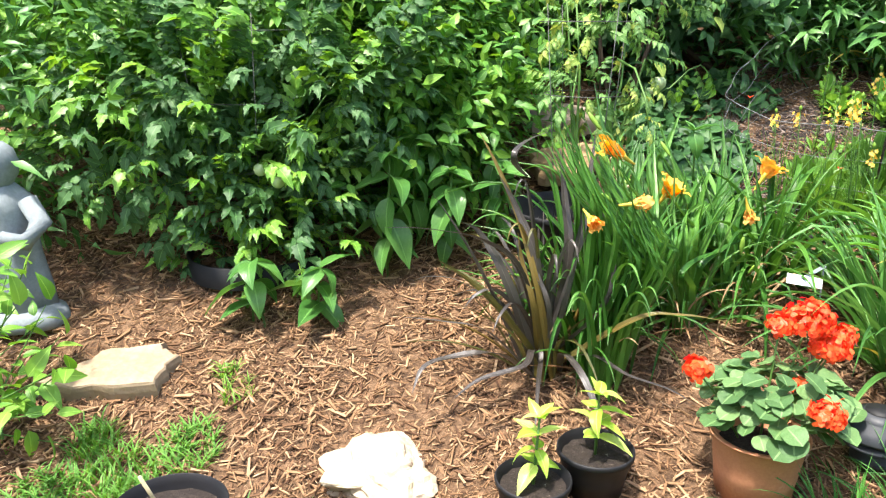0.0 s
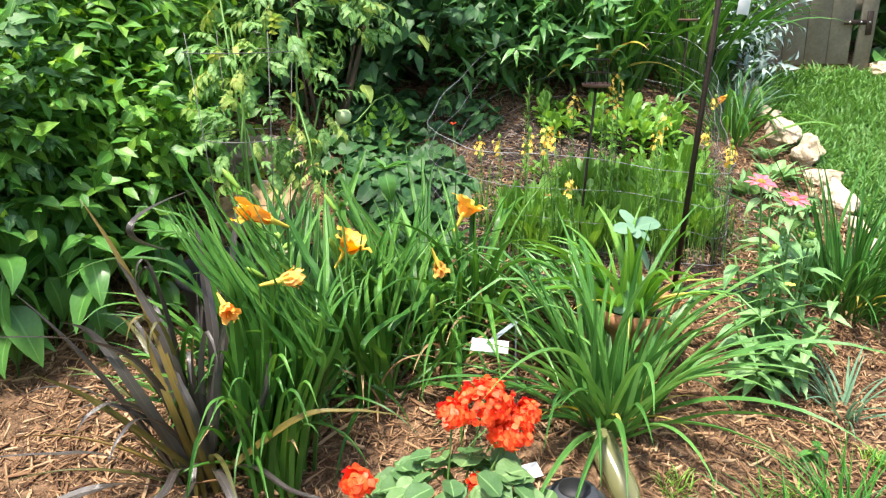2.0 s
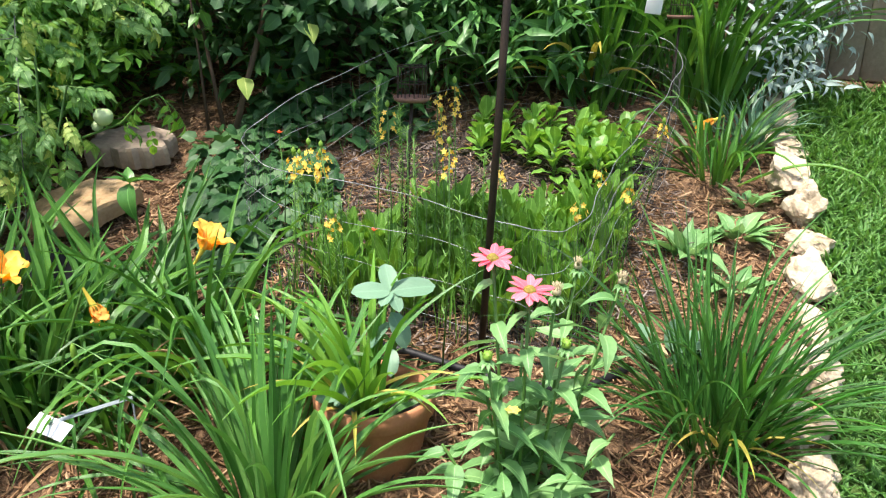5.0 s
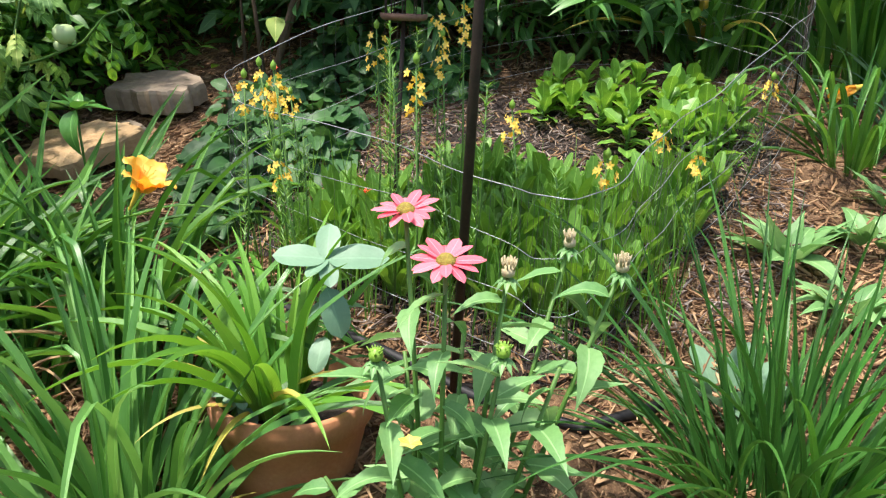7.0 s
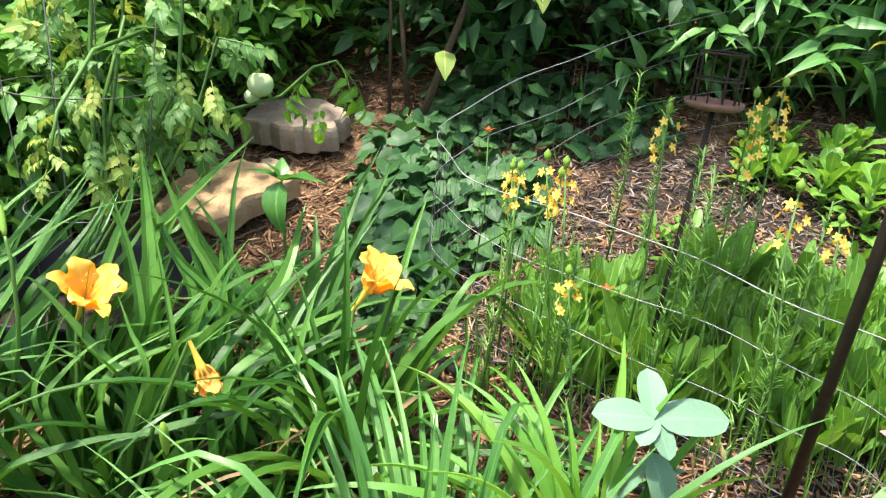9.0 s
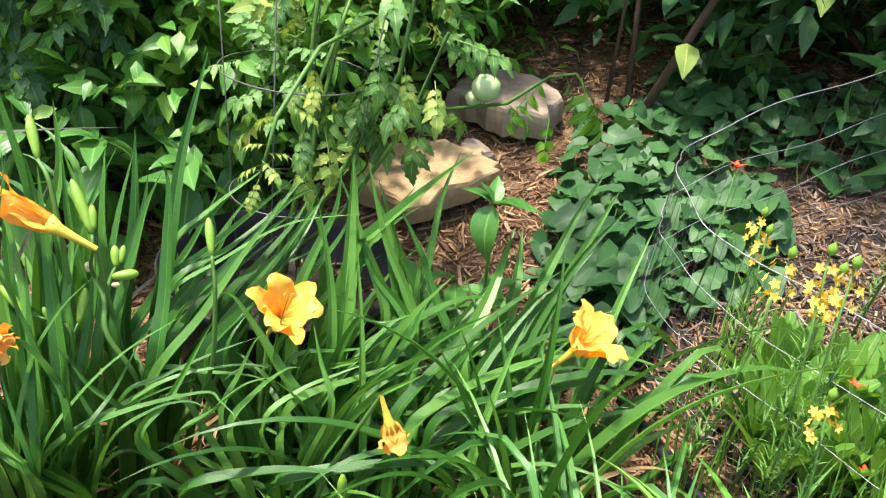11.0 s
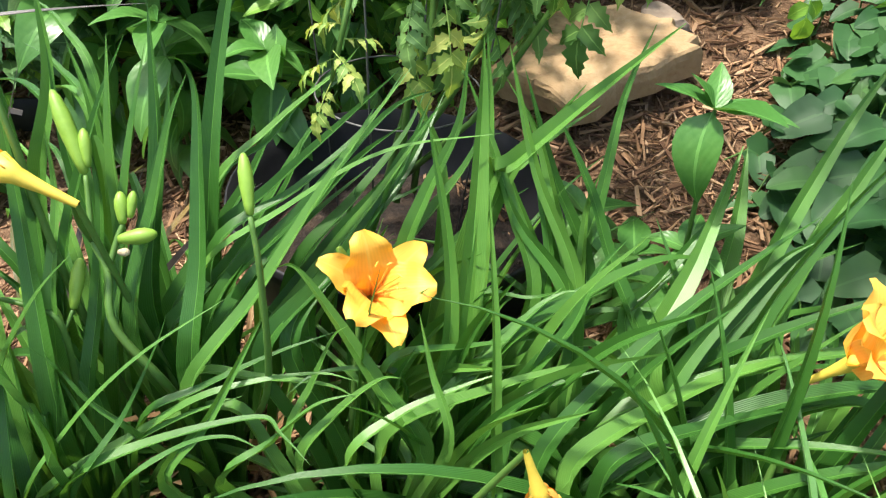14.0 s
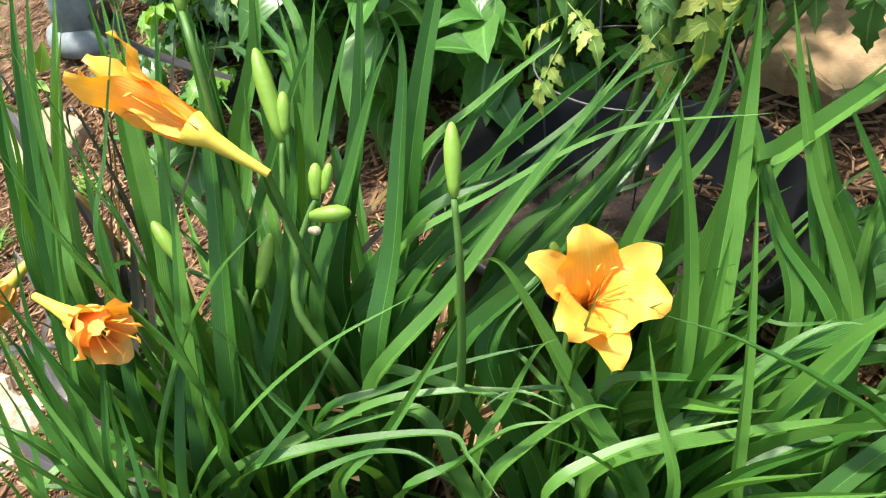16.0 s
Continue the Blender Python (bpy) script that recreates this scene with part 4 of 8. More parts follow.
basket()

e = thing("hanging_label", (1.645, 2.0, 1.335), "white plastic care label hanging from the iron hook", "plant label", "plant labels")
part("label_plate", one(moved(box(0, 0, 0.03, 0.04, 0.0015, 0.14, 0.0005), pose(0, 0, 0, 0, 6, -15)), "label_plate", M["white_plastic"]), e)
part("string", one(tube([(0.01, 0, 0.1), (0.0, 0, 0.36), (-0.0, 0.0, 0.68)], 0.001, 4), "string", M["white_plastic"]), e)


def candle_stake(x, y, tray_z, label, lean=(0, 0)):
    """An iron stake carrying a small round tray inside a wire cage."""
    z0 = float(gz(x - lean[0], y - lean[1]))
    h = tray_z - z0
    e = thing("garden_stake", (x - lean[0], y - lean[1], z0 - 0.03), label, "garden stake", "tray stakes")
    part("stake", one(tube([(0, 0, 0), (lean[0], lean[1], h + 0.03)], 0.0045, 8), "stake", M["iron"]), e)
    c = np.array([lean[0], lean[1], h + 0.03])
    part("tray", one(moved(lathe([(0, 0), (0.038, 0), (0.044, 0.004), (0.046, 0.012), (0.043, 0.012), (0.04, 0.006), (0, 0.004)], 30), pose(*c)), "tray", M["rust"]), e, "rusty round tray")
    bar = one(tube([(0.036, 0, 0.005), (0.036, 0, 0.085)], 0.0013, 4, False), "cage_bar", M["iron"])
    ring = one(tube([(math.cos(a) * 0.036, math.sin(a) * 0.036, 0) for a in np.linspace(0, 2 * math.pi, 24)], 0.0015, 4, False), "cage_ring", M["iron"])
    for k in range(10):
        part("cage_bar", bar, e, "", pose(*c, 0, 0, k * 36))
    for hh in (0.045, 0.085):
        part("cage_ring", ring, e, "", pose(c[0], c[1], c[2] + hh))


candle_stake(1.06, 1.845, 1.08, "thin iron stake with a rusty tray and wire cage", (0.03, -0.03))
candle_stake(1.84, 2.73, 1.27, "iron stake with a rusty tray among the back daylilies", (0.0, -0.02))

def spline(points, steps=6):
    """A smooth line through all the points."""
    p = np.asarray(points, float)
    p = np.vstack([2 * p[0] - p[1], p, 2 * p[-1] - p[-2]])
    t = np.linspace(0, 1, steps, endpoint=False)[:, None]
    out = []
    for a, b, c, d in zip(p[:-3], p[1:-2], p[2:-1], p[3:]):
        out.append(0.5 * (2 * b + (c - a) * t + (2 * a - 5 * b + 4 * c - d) * t**2 + (3 * b - a - 3 * c + d) * t**3))
    return np.vstack(out + [p[-2:-1]])


# ---- wire ring round the salad bed ----
RING = [(0.56, 2.0), (0.64, 1.90), (0.79, 1.84), (1.08, 1.77), (1.32, 1.69), (1.42, 1.66), (1.495, 1.73), (1.545, 1.86), (1.60, 2.0), (1.70, 2.2), (1.79, 2.42), (1.83, 2.6), (1.73, 2.73), (1.5, 2.82), (1.2, 2.80), (0.92, 2.62), (0.72, 2.34), (0.58, 2.12)]


def ring_path(n, seed=0):
    """Points round the ring, smoothed."""
    r = np.array(RING)
    k = len(r)
    t = np.linspace(0, k, n, endpoint=False)
    i = t.astype(int)
    f = (t - i)[:, None]
    p0, p1, p2, p3 = r[(i - 1) % k], r[i % k], r[(i + 1) % k], r[(i + 2) % k]
    return 0.5 * (2 * p1 + (p2 - p0) * f + (2 * p0 - 5 * p1 + 4 * p2 - p3) * f**2 + (3 * p1 - p0 - 3 * p2 + p3) * f**3)


def wire_ring():
    e = thing("wire_fence", gp(1.3, 2.2), "low galvanised wire mesh ring standing round the salad bed", "wire fence")
    o = np.array(e.location)
    p = ring_path(150)
    z = gz(p[:, 0], p[:, 1])
    rng = np.random.RandomState(4)
    for h in (0.36, 0.26, 0.16, 0.06):
        q = np.column_stack([p, z + h]) - o
        q[:, :2] += np.column_stack([np.sin(np.arange(150) * 0.7 + h * 9), np.cos(np.arange(150) * 0.9 + h * 5)]) * 0.004
        q[:, 2] += np.sin(np.arange(150) * 0.33 + h * 20) * 0.006
        part("line_wire", one(tube(np.vstack([q, q[:1]]), 0.0007 if h < 0.3 else 0.001, 5, False), "line_wire", M["wire"]), e)
    sp = Soup()
    for k in range(150):
        b = np.array([p[k, 0], p[k, 1], z[k]]) - o
        sp.add(tube([b + (0, 0, 0.0), b + (rng.normal(0, 0.003), rng.normal(0, 0.003), 0.18), b + (0, 0, 0.365)], 0.00035, 4, False))
    part("wire_mesh", sp.mesh("wire_mesh", M["cage_wire"]), e, "thin upright mesh wires", kind="stuff")
    # crumpled overlap on the lawn side: strands bent in and out of the mesh's plane
    sp = Soup()
    east = lambda y: np.interp(y, [1.73, 1.86, 2.0, 2.2, 2.42, 2.6], [1.495, 1.545, 1.60, 1.70, 1.79, 1.83])
    for k in range(15):
        f = np.linspace(0, 1, 12)
        y = rng.uniform(1.74, 2.3) + f * rng.uniform(0.15, 0.3)
        x = east(y) + np.cumsum(rng.normal(0, 0.003, 12))
        zz = gz(x, y) + np.clip(rng.uniform(0.0, 0.3) + np.cumsum(rng.normal(0, 0.02, 12)), 0.005, 0.37)
        sp.add(tube(np.column_stack([x, y, zz]) - o, 0.0005, 4, False))
    for dy, up in ((0.0, 0.4), (0.06, 0.33)):
        q = spline([(1.80, 2.45 + dy, 0.75 + up - 0.1), (1.82, 2.44 + dy, 0.75 + up), (1.79, 2.48 + dy, 0.78 + up), (1.7, 2.55, 0.79 + up), (1.58, 2.65, 0.8 + up - 0.05)], 6)
        sp.add(tube(q - o, 0.0006, 4, False))
    part("loose_wire", sp.mesh("loose_wire", M["cage_wire"]), e, "crumpled loose mesh ends", kind="stuff")


wire_ring()
solid("edging_pipe", one(tube([np.array(gp(a, b, 0.012)) for a, b in ((0.62, 1.86), (0.85, 1.74), (1.1, 1.68), (1.3, 1.62), (1.5, 1.6), (1.62, 1.68))], 0.011, 8), "edging_pipe", M["black_plastic"]), "black drip hose lying along the wire ring", "hose")

# ---- strap-leaved plants ----


def blade_set(mat, specs, seed):
    out = []
    rng = np.random.RandomState(seed)
    for (ln, lean, bend, w, kink) in specs:
        for _ in range(2):
            out.append(one(blade(ln * rng.uniform(0.9, 1.1), lean + rng.uniform(-4, 4), bend + rng.uniform(-15, 15), w, rng.uniform(0.6, 1.1), 12, rng.uniform(1.2, 1.9), kink, rng.uniform(-40, 40)), "leaf", mat))
    return out


BL = {}
BL["daylily"] = blade_set(M["daylily"], [(0.62, 10, 80, 0.0225, None), (0.68, 16, 108, 0.023, None), (0.62, 22, 125, 0.0215, None), (0.6, 32, 105, 0.0215, None), (0.5, 8, 38, 0.0225, None), (0.6, 16, 50, 0.0225, (0.6, 80)), (0.6, 35, 85, 0.0215, None), (0.54, 45, 85, 0.0225, None), (0.64, 25, 130, 0.023, None), (0.58, 14, 40, 0.024, (0.72, 95))], 1)
BL["liriope"] = blade_set(M["liriope"], [(0.5, 8, 60, 0.0135, None), (0.54, 18, 90, 0.0135, None), (0.5, 30, 85, 0.013, None), (0.46, 44, 70, 0.012, None), (0.42, 4, 25, 0.014, None), (0.52, 24, 55, 0.013, None)], 2)
BL["clump3"] = blade_set(M["potted_blade2"], [(0.54, 8, 60, 0.02, None), (0.6, 20, 90, 0.02, None), (0.56, 32, 85, 0.019, None), (0.5, 46, 70, 0.016, None), (0.44, 4, 25, 0.019, None), (0.56, 26, 55, 0.018, None), (0.58, 18, 45, 0.019, (0.7, 70))], 22)
BL["iris"] = blade_set(M["dark_blade"], [(0.5, 4, 22, 0.0115, None), (0.54, 10, 40, 0.011, None), (0.52, 18, 55, 0.011, None), (0.56, 28, 75, 0.0105, None), (0.5, 42, 65, 0.009, None), (0.46, 24, 95, 0.0095, None)], 3)
BL["potted"] = blade_set(M["potted_blade"], [(0.3, 16, 70, 0.022, None), (0.36, 28, 85, 0.023, None), (0.32, 42, 75, 0.022, None), (0.24, 10, 40, 0.021, None)], 4)
BL["yellow"] = blade_set(M["yellow_blade"], [(0.3, 35, 85, 0.016, None), (0.28, 55, 60, 0.014, None)], 5)
BL["purple"] = blade_set(M["purple"], [(0.66, 14, 60, 0.024, None), (0.72, 26, 85, 0.023, None), (0.66, 8, 28, 0.024, None), (0.7, 16, 45, 0.023, None), (0.66, 62, 50, 0.02, None), (0.7, 36, 70, 0.022, None), (0.6, 72, 30, 0.018, None)], 6)
BL["bronze"] = blade_set(M["purple_green"], [(0.42, 10, 35, 0.019, None), (0.45, 20, 55, 0.018, None), (0.4, 4, 12, 0.02, None), (0.42, 45, 60, 0.014, None)], 7)
BL["bigday"] = blade_set(M["daylily"], [(0.8, 6, 55, 0.028, None), (0.85, 12, 85, 0.028, None), (0.75, 20, 100, 0.026, None), (0.7, 4, 25, 0.028, None)], 8)
BL["dry"] = blade_set(M["dry_blade"], [(0.36, 30, 70, 0.014, None), (0.42, 50, 60, 0.012, None), (0.3, 15, 110, 0.013, None), (0.34, 65, 40, 0.012, None)], 10)
BL["tuft"] = blade_set(M["sage_leaf"], [(0.22, 20, 60, 0.009, None), (0.24, 40, 60, 0.009, None), (0.18, 5, 30, 0.009, None)], 9)


def clump(e, key, count, spread, seed, scale=(0.8, 1.1), fill=0.0, span=(0, 360), off=(0.0, 0.0)):
    """Leaves of a clump rising from a small foot, the outer ones leaning more."""
    rng = np.random.RandomState(seed)
    for k in range(count):
        a = rng.uniform(*span)
        r = spread * math.sqrt(rng.uniform(0, 1))
        x, y = r * math.cos(radians(a)), r * math.sin(radians(a))
        turn = a + rng.normal(0, 35)
        m = pose(x + off[0], y + off[1], 0.35 * (y + off[1]) - 0.01, 0, 0, turn) @ pose(0, 0, 0, rng.normal(0, 5), r / spread * 18 - 6 + rng.normal(0, 6), 0) @ Matrix.Scale(rng.uniform(*scale), 4)
        part("leaf", BL[key][rng.randint(len(BL[key]))], e, "", m)


def petal(length, width, recurve, ruffle, cup=0.25, n=12, across=3, seed=0, start=68.0):
    """A petal from the flower's throat (origin) out along +x while rising, then curling back."""
    s = np.linspace(0, 1, n + 1)
    th = np.radians(start - recurve * s**1.5)
    ds = length / n
    x = np.concatenate([[0], np.cumsum(np.cos((th[:-1] + th[1:]) / 2) * ds)])
    z = np.concatenate([[0], np.cumsum(np.sin((th[:-1] + th[1:]) / 2) * ds)])
    w = width / 2 * np.power(np.sin(np.pi * np.clip(s**0.95 * 0.87 + 0.11, 0, 1)), 0.6)
    w[0] = width * 0.12
    m = 2 * across + 1
    k = np.linspace(-1, 1, m)
    nx, nz = -np.sin(th), np.cos(th)
    lift = cup * w[:, None] * k[None] ** 2 * (1 - s[:, None] * 0.9) + ruffle * np.sin(s * 17 + seed)[:, None] * np.abs(k) ** 2 * s[:, None]
    v = np.stack([x[:, None] + nx[:, None] * lift, w[:, None] * k[None], z[:, None] + nz[:, None] * lift], -1)
    u = np.stack([np.broadcast_to((k + 1) / 2, (n + 1, m)), np.broadcast_to(s[:, None], (n + 1, m))], -1)
    return v.reshape(-1, 3), grid_quads(n + 1, m), u.reshape(-1, 2)


PET = {(c, w): one(petal(0.076, 0.054 if w else 0.038, rc, 0.008 if w else 0.004, seed=w, start=69), "petal", M[c]) for c, rc in (("flower_yellow", 58), ("flower_orange", 40)) for w in (0, 1)}
PET["half"] = one(petal(0.05, 0.032, 20, 0.005, seed=2, start=76), "petal", M["flower_orange"])
PET["half_y"] = one(petal(0.092, 0.03, 26, 0.006, seed=3, start=90), "petal", M["flower_yellow"])


STAMEN = one(join(tube([(0, 0, 0.0), (0.0056, 0, 0.03), (0.014, 0, 0.052)], [0.0008, 0.0007, 0.0006], 4, False), moved(lathe([(0, -0.004), (0.0013, 0), (0, 0.004)], 6), pose(0.014, 0, 0.052, 60, 0, 30))), "stamen", M["flower_yellow"])


def daylily_flower(e, place, face, style="open", size=1.0, spin=0.0, stalk=None):
    """A trumpet of six petals facing along face, on its tube, with stamens."""
    ax = unit(face)
    f = part("flower", one(moved(lathe([(0.003, -0.045), (0.0045, -0.02), (0.007, 0.0), (0.0125, 0.014), (0.012, 0.014), (0.006, 0.0), (0, -0.04)], 14), Matrix.Scale(1, 4)), "flower_tube", M["bud_gold"]), e, "", aim(ax, spin, place, size))
    for k in range(6):
        wide = k % 2
        if style == "open":
            me = PET[("flower_yellow", wide)]
        elif style == "half_y":
            me = PET["half_y"]
        elif style == "half":
            me = PET["half"]
        else:
            me = PET[("flower_orange", wide)]
        part("petal", me, f, "", pose(0, 0, 0.0, 0, 0, k * 60 + (7 if wide else -4)) @ pose(0.003, 0, 0, 0, -6 if wide else 6, 0))
    for k in range(6):
        part("stamen", STAMEN, f, "", pose(0.003, 0, 0, 0, 0, k * 60 + 23 + 9 * math.sin(k * 5)))
    base = np.array(place) - ax * 0.044 * size
    if stalk is not None:
        root = np.array(stalk, float)
        mid = (root + base) / 2 + np.array([0, 0, 0.04])
        part("scape", one(tube([root, root * 0.55 + mid * 0.45, mid, base * 0.6 + mid * 0.4, base], [0.0042, 0.004, 0.0036, 0.003, 0.0028], 8, False), "scape", M["stem"]), e)


BUD = one(lathe([(0, 0), (0.003, 0.002), (0.0055, 0.015), (0.007, 0.03), (0.0062, 0.045), (0.003, 0.056), (0, 0.058)], 12), "bud", M["bud"])


def bud(e, place, face, size=1.0):
    part("bud", BUD, e, "green unopened bud", aim(face, 0.0, place, size))


def loc(e, p):
    return tuple(np.array(p) - np.array(e.location))


DAY = []
for cx, cy, cnt, spread, seed, lab in ((0.02, 1.35, 34, 0.075, 11, "daylily clump with golden trumpet flowers and green buds"),
                                       (0.30, 1.36, 16, 0.05, 12, "daylily clump with an open golden flower in the bed"),
                                       (0.60, 1.57, 62, 0.08, 13, "arching daylily clump with a golden flower before the wire ring")):
    e = thing("daylily", gp(cx, cy), lab, "daylily", "daylilies in the bed")
    clump(e, "daylily", cnt, spread, seed, (0.5, 0.85) if seed < 13 else (0.75, 1.05))
    DAY.append(e)
e = DAY[0]
clump(e, "daylily", 7, 0.045, 14, (0.5, 0.75), off=(-0.02, -0.2))
clump(e, "daylily", 10, 0.06, 24, (0.6, 0.9), span=(120, 240), off=(-0.05, -0.12))
_r = np.random.RandomState(15)
for _k in range(24):
    part("leaf", BL["daylily"][_r.choice((0, 1, 8, 9, 12, 13))], e, "", pose(0.12 + _r.normal(0, 0.07), 0.04 + _r.normal(0, 0.06), 0.0, 0, 0, _r.normal(50, 28)) @ pose(0, 0, 0, 0, _r.uniform(0, 22), 0) @ Matrix.Scale(_r.uniform(0.6, 0.9), 4))
daylily_flower(e, loc(e, (0.055, 1.185, 0.874)), (-0.68, -0.56, 0.47), "half_y", 1.08, 0.3, (0.05, -0.06, 0.0))
daylily_flower(e, loc(e, (0.066, 1.058, 0.778)), (0.86, 0.42, 0.0), "half", 1.0, 0.8, (-0.02, -0.2, 0.0))
daylily_flower(e, loc(e, (-0.045, 1.02, 0.75)), (0.35, -0.8, -0.35), "half", 0.85, 0.2, (-0.04, -0.22, 0.0))


def bud_between(e, base, tip, thick=1.0, fresh=True):
    """A plump green bud from its base to its tip, with a short stalk scale under it."""
    b, t = np.array(loc(e, base)), np.array(loc(e, tip))
    ln = float(np.linalg.norm(t - b))
    prof = [(0, 0), (0.0035, 0.03), (0.005, 0.18), (0.0068, 0.5), (0.0068, 0.7), (0.0045, 0.9), (0.002, 0.985), (0, 1.0)]
    me = one(lathe([(r * thick, z * ln) for r, z in prof], 12), "bud", M["bud" if fresh else "spent"])
    part("bud", me, e, "green unopened bud" if fresh else "dry flower remnant", aim(t - b, 0.4, tuple(b)))


def scape_line(e, points, r0, r1):
    part("scape", one(tube(spline([loc(e, p) for p in points], 5), list(np.linspace(r0, r1, (len(points) - 1) * 5 + 1)), 8), "scape", M["stem"]), e)


scape_line(e, ((0.05, 1.29, 0.42), (0.13, 1.235, 0.64), (0.106, 1.207, 0.732), (0.08, 1.222, 0.77), (0.059, 1.224, 0.793), (0.047, 1.232, 0.812), (0.03, 1.243, 0.838)), 0.0045, 0.0022)
scape_line(e, ((0.059, 1.224, 0.793), (0.066, 1.216, 0.82), (0.085, 1.21, 0.853)), 0.0028, 0.0026)
scape_line(e, ((0.08, 1.222, 0.77), (0.075, 1.232, 0.783), (0.071, 1.242, 0.796), (0.069, 1.249, 0.803)), 0.003, 0.002)
for _b, _t, _w in (((0.03, 1.243, 0.838), (-0.021, 1.252, 0.897), 1.1), ((0.029, 1.247, 0.843), (0.01, 1.258, 0.870), 0.8), ((0.072, 1.24, 0.793), (0.091, 1.268, 0.796), 1.05), ((0.069, 1.249, 0.803), (0.054, 1.259, 0.826), 0.85), ((0.07, 1.256, 0.807), (0.061, 1.268, 0.826), 0.65), ((0.032, 1.144, 0.757), (-0.004, 1.135, 0.787), 0.9), ((0.076, 1.187, 0.746), (0.06, 1.21, 0.782), 0.9), ((0.078, 1.174, 0.735), (0.063, 1.175, 0.751), 0.6), ((0.055, 1.162, 0.749), (0.04, 1.163, 0.764), 0.6), ((0.2, 1.297, 0.859), (0.174, 1.313, 0.898), 0.85), ((-0.007, 1.202, 0.942), (-0.042, 1.215, 0.987), 0.95)):
    bud_between(e, _b, _t, _w)
bud_between(e, (0.052, 1.221, 0.798), (0.045, 1.224, 0.81), 0.55, False)
bud_between(e, (0.077, 1.236, 0.784), (0.085, 1.243, 0.785), 0.55, False)
scape_line(e, ((0.0, 1.2, 0.42), (0.07, 1.17, 0.62), (0.078, 1.174, 0.735), (0.055, 1.162, 0.75), (0.032, 1.144, 0.757)), 0.004, 0.002)
scape_line(e, ((0.078, 1.174, 0.73), (0.076, 1.187, 0.746)), 0.002, 0.0018)
scape_line(e, ((0.05, 1.33, 0.42), (0.2, 1.29, 0.66), (0.215, 1.29, 0.8), (0.2, 1.297, 0.859)), 0.004, 0.0022)
scape_line(e, ((0.0, 1.25, 0.42), (0.05, 1.2, 0.72), (0.027, 1.197, 0.908), (-0.007, 1.202, 0.942)), 0.0042, 0.0024)
e = DAY[1]
clump(e, "daylily", 22, 0.065, 17, (0.55, 0.85), off=(0.165, 0.04))
clump(e, "daylily", 14, 0.05, 18, (0.55, 0.85), off=(0.06, 0.12))
_r = np.random.RandomState(19)
for _k in range(7):
    part("leaf", BL["daylily"][_r.choice((8, 9, 12, 13))], e, "", pose(-0.06 + _r.normal(0, 0.05), 0.14 + _r.normal(0, 0.04), 0.03, 0, 0, _r.normal(38, 14)) @ pose(0, 0, 0, _r.normal(0, 6), _r.uniform(22, 44), 0) @ Matrix.Scale(_r.uniform(0.9, 1.15), 4))
for _x, _y, _n, _a in ((0.10, 0.17, 13, 42), (-0.08, 0.10, 10, 62), (0.2, 0.1, 8, 30)):
    for _k in range(_n):
        part("leaf", BL["daylily"][_r.choice((0, 1, 2, 3, 8, 9, 10, 11, 16, 17))], e, "", pose(_x + _r.normal(0, 0.035), _y + _r.normal(0, 0.035), 0.35 * _y - 0.01, 0, 0, _r.normal(_a, 32)) @ pose(0, 0, 0, _r.normal(0, 6), _r.uniform(-2, 20), 0) @ Matrix.Scale(_r.uniform(0.6, 0.95), 4))
daylily_flower(e, loc(e, (0.218, 1.402, 0.722)), (0.50, -0.14, 0.82), "open", 1.02, 0.45, (-0.06, -0.02, 0.0))
daylily_flower(e, loc(e, (0.452, 1.37, 0.695)), (0.3, 0.1, -0.8), "half", 0.9, 0.4, (0.02, -0.02, 0.0))
for p, d, s in (((0.43, 1.32, 0.57), (0, -0.1, 1), 1.0), ((0.45, 1.3, 0.52), (0.3, -0.3, 0.8), 0.6), ((0.2, 1.4, 0.72), (-0.3, -0.1, 0.9), 0.9)):
    bud(e, loc(e, p), d, s)
e = DAY[2]
daylily_flower(e, loc(e, (0.58, 1.645, 0.735)), (0.45, 0.05, 0.75), "open", 1.05, 0.9, (-0.02, 0.0, 0.0))


FEET = ((0.04, 1.30), (0.0, 1.16), (0.29, 1.36), (0.465, 1.40), (0.60, 1.57))


